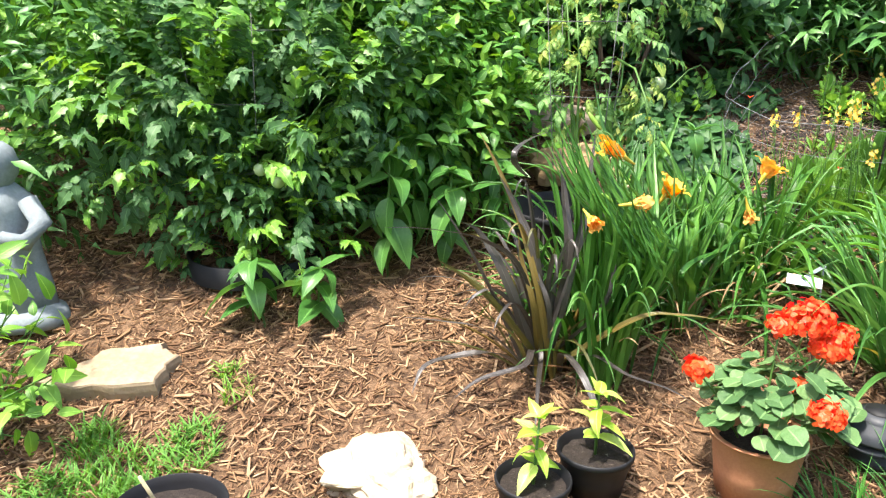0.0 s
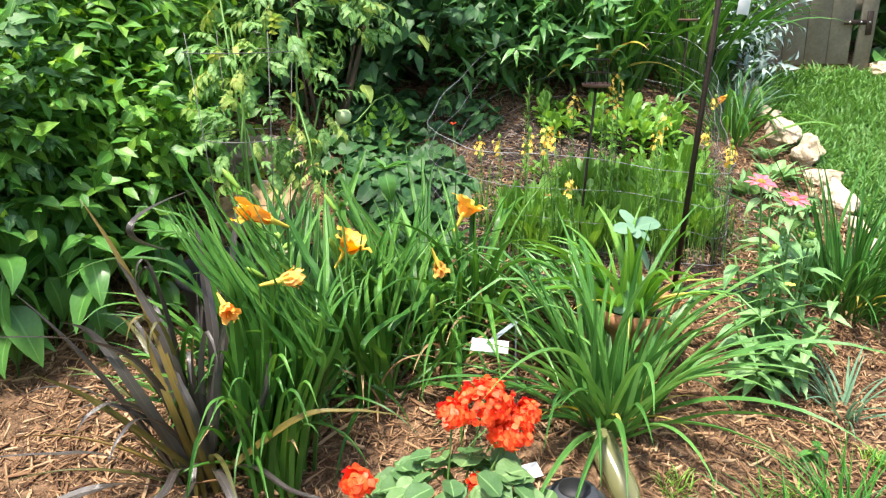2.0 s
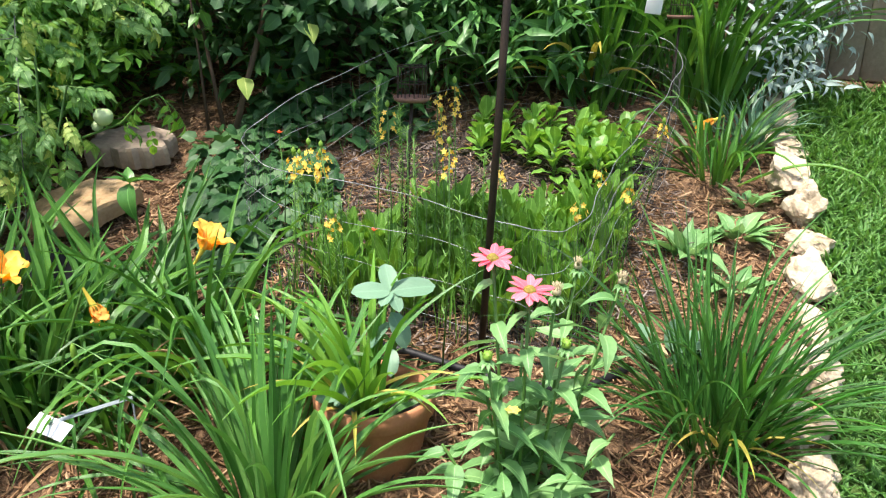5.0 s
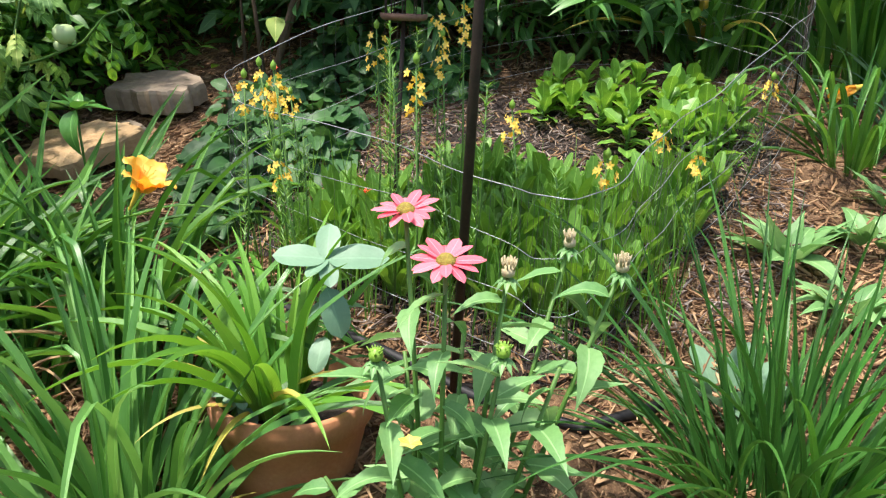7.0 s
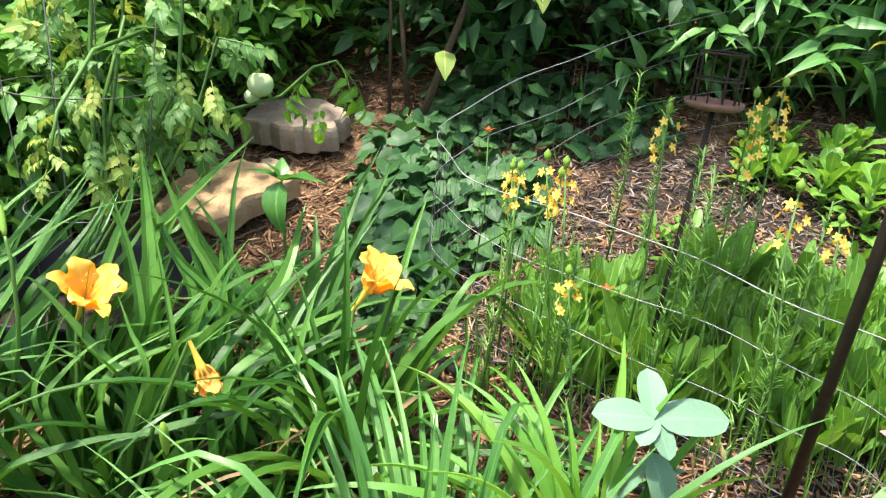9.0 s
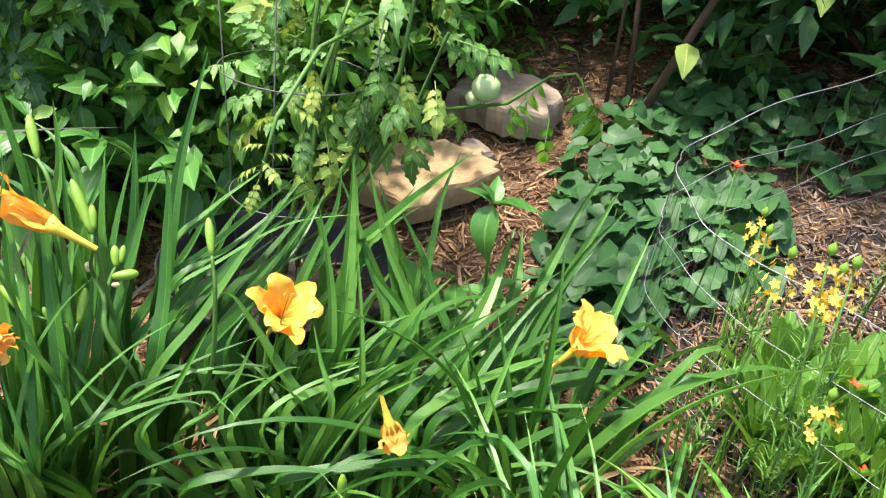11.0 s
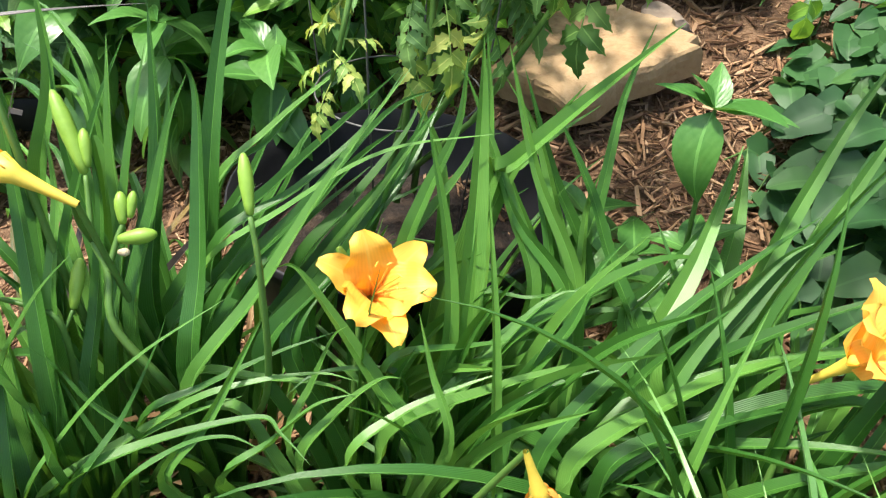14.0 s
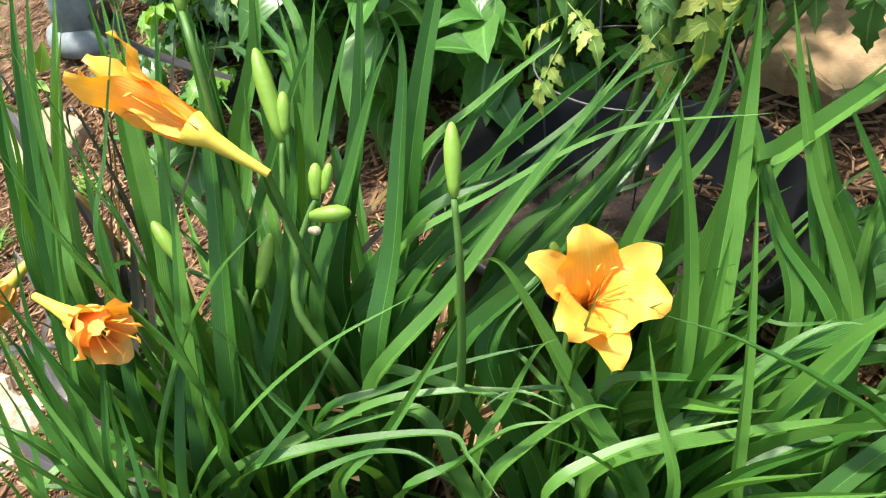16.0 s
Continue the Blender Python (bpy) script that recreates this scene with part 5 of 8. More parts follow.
def strip_leaf(points, width, fold=0.5, face=0.0, blunt=0.0, level=1.0):
    """A channelled strap leaf along a smooth line; its side lies level, turned to face where it climbs steeply."""
    p = spline(points)
    tan = np.gradient(p, axis=0)
    tan /= np.linalg.norm(tan, axis=1, keepdims=True)
    run = p[-1] - p[0]
    flat = np.array([run[0], run[1], 0.0])
    top = p[-1] - p[len(p) // 2]
    steep = abs(top[2]) / (math.hypot(top[0], top[1]) + 0.01)
    far = level * min(1.0, 1.1 / (1 + 1.6 * steep**1.5))
    side0 = np.array([-flat[1], flat[0], 0.0]) / (np.linalg.norm(flat) + 1e-6) * far
    look_side = np.array([math.cos(face), math.sin(face), 0.0])
    if side0 @ look_side < 0:
        look_side = -look_side
    side0 = side0 + look_side * (1 - far)
    side = side0 - (tan @ side0)[:, None] * tan
    side /= np.linalg.norm(side, axis=1, keepdims=True)
    nor = np.cross(tan, side)
    nor = np.where(nor[:, 2:] < 0, -nor, nor)
    sv = np.concatenate([[0], np.cumsum(np.linalg.norm(np.diff(p, axis=0), axis=1))])
    sv /= sv[-1]
    prof = np.maximum(np.minimum(1, 0.6 + sv * 1.6) * np.power(np.clip(1 - sv ** (2.6 + blunt), 0, 1), 0.85), 0.02)
    w = (width / 2 * prof)[:, None]
    wav = 1 + 0.04 * np.sin(sv * 23 + width * 900)[:, None]
    v = np.stack([p + side * w * wav, p - nor * w * fold, p - nor * w * fold, p - side * w], 1).reshape(-1, 3)
    n = len(p)
    u = np.stack([np.repeat([[0, 0.48, 0.52, 1]], n, 0), np.repeat(sv[:, None], 4, 1)], -1).reshape(-1, 2)
    return v, folded_quads(n - 1), u


RIB = np.random.RandomState(77)


def ribbon(c, width, *points):
    """One long leaf of clump c, rising from the clump's foot through the points to its tip."""
    e = DAY[c]
    a = np.array(points[0])
    foot = min(FEET, key=lambda f: math.hypot(f[0] - a[0], f[1] - a[1]))
    bx, by = foot[0] + 0.3 * (a[0] - foot[0]) + RIB.normal(0, 0.015), foot[1] + 0.3 * (a[1] - foot[1]) + RIB.normal(0, 0.015)
    base = np.array([bx, by, float(gz(bx, by)) - 0.01])
    low = base * 0.5 + a * 0.5 + np.array([0, 0, 0.04])
    pts = [tuple(q - np.array(e.location)) for q in (base, low, *(np.array(q) for q in points))]
    part("leaf", one(strip_leaf(pts, width, RIB.uniform(0.5, 0.95), 0.72 + RIB.normal(0, 0.4)), "leaf", M["daylily"]), e)


ribbon(0, 0.015, (0.129, 1.064, 0.639), (0.094, 1.109, 0.726), (0.088, 1.156, 0.783), (0.097, 1.200, 0.821))
ribbon(0, 0.023, (0.121, 1.096, 0.603), (0.063, 1.122, 0.690), (0.001, 1.146, 0.781), (-0.045, 1.172, 0.855), (-0.088, 1.200, 0.928))
ribbon(0, 0.026, (0.084, 1.200, 0.676), (0.052, 1.242, 0.758), (0.019, 1.289, 0.845), (-0.006, 1.335, 0.920))
ribbon(0, 0.025, (0.094, 1.223, 0.711), (0.057, 1.286, 0.811), (0.043, 1.321, 0.870), (0.042, 1.346, 0.907))
ribbon(0, 0.029, (0.150, 1.244, 0.694), (0.121, 1.283, 0.767), (0.087, 1.317, 0.841), (0.063, 1.339, 0.896), (0.052, 1.338, 0.923), (0.051, 1.321, 0.931))
ribbon(0, 0.016, (0.077, 1.093, 0.745), (0.051, 1.082, 0.799), (0.036, 1.070, 0.840), (0.014, 1.059, 0.890))
ribbon(0, 0.010, (0.071, 1.112, 0.828), (0.031, 1.097, 0.883), (-0.009, 1.089, 0.943), (-0.027, 1.086, 0.983))
ribbon(0, 0.009, (0.078, 1.088, 0.805), (0.038, 1.121, 0.886), (-0.001, 1.163, 0.970))
ribbon(0, 0.012, (0.130, 1.039, 0.654), (0.101, 1.056, 0.729), (0.074, 1.090, 0.811))
ribbon(0, 0.020, (0.124, 1.030, 0.654), (0.087, 1.012, 0.732), (0.066, 1.013, 0.804))
ribbon(0, 0.022, (0.146, 1.032, 0.665), (0.129, 1.009, 0.701), (0.106, 0.980, 0.741))
ribbon(0, 0.013, (0.144, 1.083, 0.634), (0.140, 1.137, 0.688), (0.150, 1.201, 0.732), (0.175, 1.278, 0.769))
ribbon(0, 0.015, (0.162, 1.118, 0.636), (0.158, 1.176, 0.686), (0.150, 1.220, 0.733), (0.147, 1.237, 0.758))
ribbon(0, 0.017, (0.203, 1.179, 0.629), (0.203, 1.229, 0.676), (0.197, 1.282, 0.731), (0.198, 1.305, 0.760))
ribbon(0, 0.018, (0.133, 1.092, 0.620), (0.163, 1.184, 0.664), (0.190, 1.243, 0.691), (0.239, 1.313, 0.701), (0.274, 1.339, 0.699))
ribbon(1, 0.016, (0.235, 1.284, 0.627), (0.232, 1.318, 0.678), (0.233, 1.344, 0.720), (0.245, 1.353, 0.738))
ribbon(0, 0.017, (0.150, 1.190, 0.661), (0.175, 1.240, 0.687), (0.206, 1.300, 0.711), (0.236, 1.346, 0.728))
ribbon(0, 0.019, (0.155, 1.117, 0.643), (0.180, 1.177, 0.668), (0.230, 1.258, 0.680), (0.256, 1.266, 0.673), (0.288, 1.271, 0.657))
ribbon(1, 0.020, (0.261, 1.277, 0.627), (0.264, 1.317, 0.664), (0.278, 1.358, 0.689), (0.295, 1.372, 0.695))
ribbon(0, 0.019, (0.173, 1.195, 0.639), (0.129, 1.164, 0.685), (0.104, 1.153, 0.721), (0.086, 1.139, 0.748))
ribbon(0, 0.019, (0.160, 1.232, 0.677), (0.171, 1.309, 0.755), (0.176, 1.397, 0.846), (0.189, 1.480, 0.926))
ribbon(0, 0.014, (0.104, 1.290, 0.741), (0.138, 1.369, 0.801), (0.185, 1.453, 0.850), (0.255, 1.531, 0.869))
ribbon(0, 0.020, (0.068, 1.314, 0.731), (0.096, 1.386, 0.799), (0.127, 1.447, 0.856), (0.157, 1.494, 0.906))
ribbon(0, 0.017, (0.046, 1.342, 0.773), (0.064, 1.414, 0.840), (0.092, 1.473, 0.888), (0.112, 1.488, 0.918))
ribbon(0, 0.023, (0.096, 1.306, 0.695), (0.122, 1.396, 0.776), (0.146, 1.488, 0.860), (0.185, 1.520, 0.891))
ribbon(0, 0.022, (0.072, 1.246, 0.653), (0.084, 1.339, 0.729), (0.084, 1.423, 0.813), (0.092, 1.474, 0.868))
ribbon(1, 0.035, (0.296, 1.454, 0.697), (0.264, 1.496, 0.790), (0.230, 1.532, 0.881), (0.212, 1.546, 0.942))
ribbon(1, 0.021, (0.296, 1.433, 0.684), (0.265, 1.458, 0.781), (0.218, 1.472, 0.889))
ribbon(1, 0.014, (0.376, 1.415, 0.650), (0.345, 1.437, 0.746), (0.297, 1.466, 0.864))
ribbon(1, 0.016, (0.353, 1.376, 0.651), (0.318, 1.386, 0.711), (0.293, 1.393, 0.759))
ribbon(1, 0.025, (0.325, 1.375, 0.616), (0.278, 1.364, 0.673), (0.227, 1.353, 0.734), (0.192, 1.341, 0.777), (0.185, 1.322, 0.785))
ribbon(1, 0.017, (0.271, 1.374, 0.692), (0.307, 1.450, 0.691), (0.343, 1.514, 0.683))
ribbon(1, 0.021, (0.295, 1.354, 0.636), (0.344, 1.447, 0.665), (0.402, 1.541, 0.683))
ribbon(1, 0.019, (0.303, 1.406, 0.628), (0.317, 1.491, 0.681), (0.333, 1.555, 0.719))
ribbon(1, 0.018, (0.262, 1.491, 0.692), (0.310, 1.538, 0.701), (0.338, 1.560, 0.717))
ribbon(0, 0.019, (0.054, 1.167, 0.655), (0.007, 1.211, 0.756), (-0.026, 1.280, 0.855), (-0.037, 1.332, 0.921))
ribbon(0, 0.021, (0.054, 1.163, 0.685), (-0.019, 1.206, 0.802), (-0.081, 1.229, 0.895), (-0.091, 1.228, 0.916))
ribbon(0, 0.020, (0.016, 1.096, 0.718), (-0.034, 1.073, 0.779), (-0.102, 1.086, 0.883), (-0.126, 1.102, 0.940))
ribbon(0, 0.018, (-0.041, 1.143, 0.744), (-0.095, 1.159, 0.837), (-0.138, 1.176, 0.919))
ribbon(0, 0.022, (0.035, 1.247, 0.694), (-0.035, 1.253, 0.805), (-0.086, 1.279, 0.910))
ribbon(0, 0.032, (-0.015, 1.050, 0.756), (-0.064, 1.073, 0.844), (-0.094, 1.090, 0.908), (-0.109, 1.106, 0.957))
ribbon(0, 0.030, (0.024, 1.126, 0.695), (-0.015, 1.140, 0.768), (-0.070, 1.152, 0.856), (-0.117, 1.165, 0.937))
ribbon(0, 0.035, (0.041, 1.169, 0.671), (-0.002, 1.198, 0.768), (-0.048, 1.215, 0.861), (-0.073, 1.220, 0.923))
ribbon(0, 0.025, (0.062, 1.227, 0.684), (0.029, 1.258, 0.761), (-0.007, 1.282, 0.836), (-0.045, 1.319, 0.922))
ribbon(0, 0.030, (0.074, 1.231, 0.705), (0.047, 1.280, 0.786), (0.031, 1.320, 0.850), (0.018, 1.341, 0.898))
ribbon(0, 0.025, (0.091, 1.329, 0.651), (0.092, 1.400, 0.726), (0.106, 1.475, 0.789), (0.130, 1.526, 0.827))
ribbon(0, 0.022, (0.113, 1.339, 0.634), (0.123, 1.427, 0.720), (0.142, 1.489, 0.779), (0.159, 1.518, 0.821))
ribbon(0, 0.022, (0.096, 1.390, 0.652), (0.098, 1.453, 0.720), (0.140, 1.521, 0.748), (0.163, 1.549, 0.773))
ribbon(1, 0.024, (0.178, 1.544, 0.690), (0.142, 1.573, 0.778), (0.102, 1.562, 0.848))
ribbon(1, 0.023, (0.304, 1.552, 0.685), (0.255, 1.564, 0.767), (0.211, 1.567, 0.838), (0.178, 1.563, 0.893))
ribbon(1, 0.018, (0.306, 1.567, 0.692), (0.263, 1.598, 0.774), (0.223, 1.613, 0.843))
ribbon(1, 0.022, (0.338, 1.585, 0.668), (0.276, 1.608, 0.760), (0.230, 1.620, 0.829), (0.192, 1.611, 0.876))
ribbon(1, 0.026, (0.232, 1.569, 0.774), (0.251, 1.608, 0.842), (0.274, 1.629, 0.893))
ribbon(0, 0.025, (0.053, 1.267, 0.655), (0.047, 1.324, 0.718), (0.047, 1.388, 0.779), (0.037, 1.451, 0.850))
ribbon(0, 0.020, (0.138, 1.046, 0.650), (0.123, 1.053, 0.703), (0.104, 1.064, 0.762))
ribbon(0, 0.021, (0.112, 1.031, 0.637), (0.085, 1.026, 0.695), (0.062, 1.022, 0.750), (0.055, 1.023, 0.790))
ribbon(0, 0.018, (0.049, 1.067, 0.760), (0.019, 1.077, 0.831), (-0.008, 1.087, 0.899), (-0.018, 1.099, 0.949))
ribbon(0, 0.020, (0.067, 1.077, 0.682), (0.029, 1.084, 0.760), (0.003, 1.074, 0.814))
ribbon(0, 0.023, (0.091, 1.166, 0.647), (0.060, 1.211, 0.730), (0.028, 1.249, 0.810), (-0.000, 1.262, 0.870))
ribbon(0, 0.019, (0.141, 1.097, 0.615), (0.156, 1.156, 0.650), (0.182, 1.215, 0.674), (0.210, 1.261, 0.688))
ribbon(1, 0.019, (0.227, 1.216, 0.625), (0.241, 1.260, 0.653), (0.255, 1.302, 0.680), (0.279, 1.335, 0.691))
ribbon(1, 0.018, (0.295, 1.304, 0.638), (0.307, 1.357, 0.669), (0.333, 1.412, 0.684), (0.353, 1.445, 0.694))
ribbon(1, 0.019, (0.356, 1.414, 0.623), (0.369, 1.470, 0.654), (0.391, 1.512, 0.667), (0.408, 1.537, 0.674))
ribbon(0, 0.018, (0.194, 1.140, 0.647), (0.210, 1.192, 0.677), (0.236, 1.226, 0.687), (0.264, 1.242, 0.681))
ribbon(0, 0.027, (0.139, 1.027, 0.669), (0.116, 1.009, 0.715), (0.098, 0.986, 0.753))
ribbon(0, 0.023, (0.086, 1.047, 0.707), (0.063, 1.029, 0.770), (0.047, 1.022, 0.830))
ribbon(0, 0.026, (0.141, 1.006, 0.686), (0.126, 0.989, 0.723), (0.124, 0.976, 0.750))
ribbon(0, 0.029, (-0.035, 1.050, 0.777), (-0.061, 1.064, 0.854), (-0.082, 1.073, 0.922))
ribbon(0, 0.023, (0.027, 1.045, 0.706), (-0.020, 1.066, 0.792), (-0.057, 1.099, 0.873), (-0.074, 1.128, 0.932))
ribbon(0, 0.024, (0.112, 1.283, 0.665), (0.122, 1.350, 0.737), (0.139, 1.418, 0.804), (0.146, 1.480, 0.877))
ribbon(0, 0.025, (0.130, 1.316, 0.633), (0.142, 1.382, 0.703), (0.157, 1.463, 0.780), (0.170, 1.522, 0.845))
ribbon(1, 0.023, (0.169, 1.424, 0.689), (0.159, 1.459, 0.754), (0.157, 1.497, 0.811), (0.168, 1.545, 0.862))
ribbon(1, 0.025, (0.196, 1.462, 0.715), (0.188, 1.503, 0.781), (0.186, 1.549, 0.843), (0.172, 1.573, 0.907))
ribbon(1, 0.024, (0.312, 1.401, 0.622), (0.325, 1.504, 0.700), (0.339, 1.542, 0.722), (0.355, 1.561, 0.725))
ribbon(1, 0.027, (0.319, 1.471, 0.677), (0.347, 1.568, 0.711), (0.383, 1.656, 0.731), (0.428, 1.718, 0.721))
ribbon(1, 0.020, (0.405, 1.454, 0.623), (0.428, 1.595, 0.704), (0.459, 1.704, 0.751), (0.484, 1.783, 0.778))
ribbon(1, 0.024, (0.430, 1.470, 0.615), (0.474, 1.586, 0.658), (0.511, 1.659, 0.669), (0.548, 1.722, 0.672))
ribbon(1, 0.022, (0.462, 1.488, 0.635), (0.522, 1.598, 0.649), (0.574, 1.682, 0.646))
ribbon(1, 0.037, (0.444, 1.687, 0.635), (0.410, 1.779, 0.711), (0.366, 1.854, 0.780))
ribbon(1, 0.017, (0.444, 1.648, 0.664), (0.394, 1.673, 0.711), (0.350, 1.692, 0.748))
ribbon(1, 0.026, (0.335, 1.573, 0.689), (0.265, 1.564, 0.755), (0.212, 1.566, 0.817))
ribbon(1, 0.020, (0.336, 1.583, 0.697), (0.268, 1.578, 0.811), (0.212, 1.584, 0.926))
ribbon(1, 0.021, (0.341, 1.638, 0.709), (0.292, 1.648, 0.774), (0.228, 1.651, 0.845))
ribbon(1, 0.021, (0.292, 1.661, 0.708), (0.258, 1.739, 0.834), (0.253, 1.786, 0.909))
ribbon(1, 0.030, (0.227, 1.554, 0.794), (0.244, 1.567, 0.821), (0.281, 1.640, 0.886), (0.319, 1.712, 0.947))
ribbon(1, 0.030, (0.547, 1.640, 0.571), (0.494, 1.720, 0.668), (0.476, 1.819, 0.752))
ribbon(1, 0.024, (0.469, 1.542, 0.583), (0.455, 1.613, 0.655), (0.472, 1.722, 0.735), (0.495, 1.774, 0.761))
ribbon(1, 0.025, (0.513, 1.589, 0.586), (0.559, 1.655, 0.590), (0.590, 1.710, 0.596))
ribbon(1, 0.022, (0.379, 1.619, 0.661), (0.384, 1.663, 0.695), (0.400, 1.773, 0.776))
ribbon(1, 0.022, (0.353, 1.479, 0.656), (0.361, 1.536, 0.699), (0.355, 1.579, 0.740), (0.361, 1.612, 0.764))
ribbon(1, 0.018, (0.283, 1.388, 0.667), (0.254, 1.364, 0.681), (0.228, 1.327, 0.681), (0.222, 1.297, 0.671))
ribbon(0, 0.020, (0.141, 1.252, 0.668), (0.186, 1.289, 0.673), (0.239, 1.329, 0.674), (0.268, 1.341, 0.670))
ribbon(0, 0.019, (0.147, 1.160, 0.614), (0.115, 1.155, 0.676), (0.088, 1.151, 0.734))
ribbon(1, 0.037, (0.476, 1.471, 0.504), (0.421, 1.478, 0.587), (0.382, 1.457, 0.621), (0.373, 1.435, 0.625), (0.418, 1.377, 0.534))
ribbon(1, 0.027, (0.435, 1.470, 0.541), (0.503, 1.599, 0.628), (0.584, 1.698, 0.665), (0.657, 1.765, 0.669), (0.741, 1.823, 0.653))
ribbon(1, 0.023, (0.525, 1.617, 0.601), (0.588, 1.696, 0.652), (0.664, 1.731, 0.636), (0.722, 1.743, 0.609))
ribbon(2, 0.022, (0.416, 1.536, 0.604), (0.546, 1.705, 0.678), (0.647, 1.791, 0.677), (0.734, 1.837, 0.641))
ribbon(1, 0.029, (0.325, 1.306, 0.552), (0.423, 1.402, 0.579), (0.510, 1.471, 0.582), (0.561, 1.488, 0.555))
ribbon(0, 0.028, (0.244, 1.215, 0.553), (0.324, 1.306, 0.572), (0.408, 1.379, 0.565))
ribbon(0, 0.035, (0.175, 1.116, 0.570), (0.105, 1.063, 0.626), (0.019, 0.994, 0.676))
ribbon(0, 0.033, (0.159, 1.126, 0.560), (0.084, 1.088, 0.620), (0.021, 1.052, 0.672), (-0.014, 1.012, 0.693))
ribbon(0, 0.032, (0.184, 1.116, 0.561), (0.107, 1.053, 0.612), (0.045, 0.969, 0.622))
ribbon(0, 0.022, (-0.010, 1.198, 0.771), (-0.056, 1.213, 0.870), (-0.099, 1.218, 0.953), (-0.153, 1.223, 1.048))
ribbon(0, 0.030, (-0.057, 1.218, 0.765), (-0.085, 1.272, 0.878), (-0.128, 1.298, 0.968))
ribbon(0, 0.030, (0.066, 1.255, 0.697), (0.021, 1.312, 0.826), (-0.029, 1.356, 0.947))
ribbon(0, 0.027, (0.070, 1.329, 0.784), (0.027, 1.391, 0.919), (-0.002, 1.462, 1.052))
ribbon(2, 0.025, (0.471, 1.692, 0.671), (0.458, 1.837, 0.825), (0.461, 1.939, 0.911))
ribbon(2, 0.022, (0.491, 1.683, 0.678), (0.507, 1.772, 0.800), (0.543, 1.857, 0.899))
ribbon(2, 0.025, (0.492, 1.726, 0.694), (0.496, 1.818, 0.803), (0.505, 1.906, 0.903))
ribbon(1, 0.033, (0.433, 1.573, 0.670), (0.414, 1.673, 0.738), (0.386, 1.777, 0.819))
ribbon(2, 0.026, (0.468, 1.631, 0.635), (0.482, 1.729, 0.725), (0.511, 1.836, 0.812))
ribbon(2, 0.020, (0.616, 1.602, 0.498), (0.652, 1.723, 0.613), (0.731, 1.832, 0.673))
ribbon(2, 0.020, (0.647, 1.611, 0.516), (0.702, 1.700, 0.593), (0.758, 1.766, 0.640))
ribbon(0, 0.022, (-0.013, 1.127, 0.723), (-0.090, 1.148, 0.858), (-0.128, 1.156, 0.940))
ribbon(0, 0.025, (0.101, 1.176, 0.640), (0.030, 1.173, 0.722), (-0.029, 1.151, 0.768))
ribbon(1, 0.032, (0.282, 1.292, 0.501), (0.207, 1.285, 0.577), (0.158, 1.274, 0.621), (0.105, 1.208, 0.601))
ribbon(0, 0.021, (-0.086, 1.246, 0.533), (-0.151, 1.301, 0.732), (-0.303, 1.319, 0.774), (-0.461, 1.310, 0.728))
ribbon(0, 0.023, (-0.073, 1.252, 0.556), (-0.126, 1.316, 0.789), (-0.218, 1.326, 0.831), (-0.287, 1.321, 0.834))
ribbon(0, 0.022, (-0.073, 1.259, 0.579), (-0.125, 1.327, 0.823), (-0.205, 1.339, 0.877), (-0.274, 1.337, 0.890))
ribbon(0, 0.02, (-0.080, 1.242, 0.522), (-0.190, 1.278, 0.640), (-0.270, 1.289, 0.689), (-0.350, 1.289, 0.704))
ribbon(0, 0.021, (-0.087, 1.239, 0.510), (-0.213, 1.269, 0.625), (-0.351, 1.275, 0.659))
ribbon(0, 0.023, (-0.050, 1.249, 0.556), (-0.096, 1.306, 0.791), (-0.157, 1.322, 0.885))
ribbon(0, 0.021, (-0.037, 1.254, 0.579), (-0.067, 1.298, 0.755), (-0.148, 1.316, 0.826), (-0.242, 1.304, 0.795))
ribbon(0, 0.022, (-0.026, 1.239, 0.533), (-0.083, 1.265, 0.641), (-0.186, 1.293, 0.735), (-0.255, 1.288, 0.738))
ribbon(1, 0.019, (0.085, 1.317, 0.746), (0.110, 1.404, 0.794), (0.128, 1.477, 0.841), (0.132, 1.526, 0.888))
ribbon(0, 0.018, (0.046, 1.354, 0.780), (0.064, 1.408, 0.826), (0.077, 1.462, 0.877))
ribbon(1, 0.022, (0.172, 1.305, 0.677), (0.166, 1.400, 0.730), (0.156, 1.489, 0.786), (0.133, 1.565, 0.848))
ribbon(1, 0.023, (0.181, 1.332, 0.683), (0.162, 1.426, 0.740), (0.150, 1.513, 0.786), (0.125, 1.594, 0.842))
ribbon(1, 0.022, (0.171, 1.362, 0.696), (0.153, 1.446, 0.744), (0.140, 1.547, 0.797))
ribbon(1, 0.020, (0.120, 1.316, 0.708), (0.121, 1.397, 0.757), (0.132, 1.483, 0.798))
ribbon(1, 0.023, (0.267, 1.504, 0.695), (0.202, 1.580, 0.830), (0.160, 1.614, 0.912))
ribbon(1, 0.020, (0.202, 1.583, 0.751), (0.213, 1.626, 0.776), (0.222, 1.664, 0.800), (0.241, 1.723, 0.827))
ribbon(1, 0.019, (0.312, 1.596, 0.639), (0.262, 1.615, 0.737), (0.215, 1.629, 0.830))
ribbon(1, 0.022, (0.317, 1.640, 0.661), (0.245, 1.644, 0.774), (0.186, 1.649, 0.873))
ribbon(1, 0.022, (0.299, 1.587, 0.648), (0.222, 1.606, 0.759), (0.197, 1.601, 0.799))
ribbon(1, 0.022, (0.335, 1.598, 0.615), (0.287, 1.655, 0.735), (0.284, 1.674, 0.783))
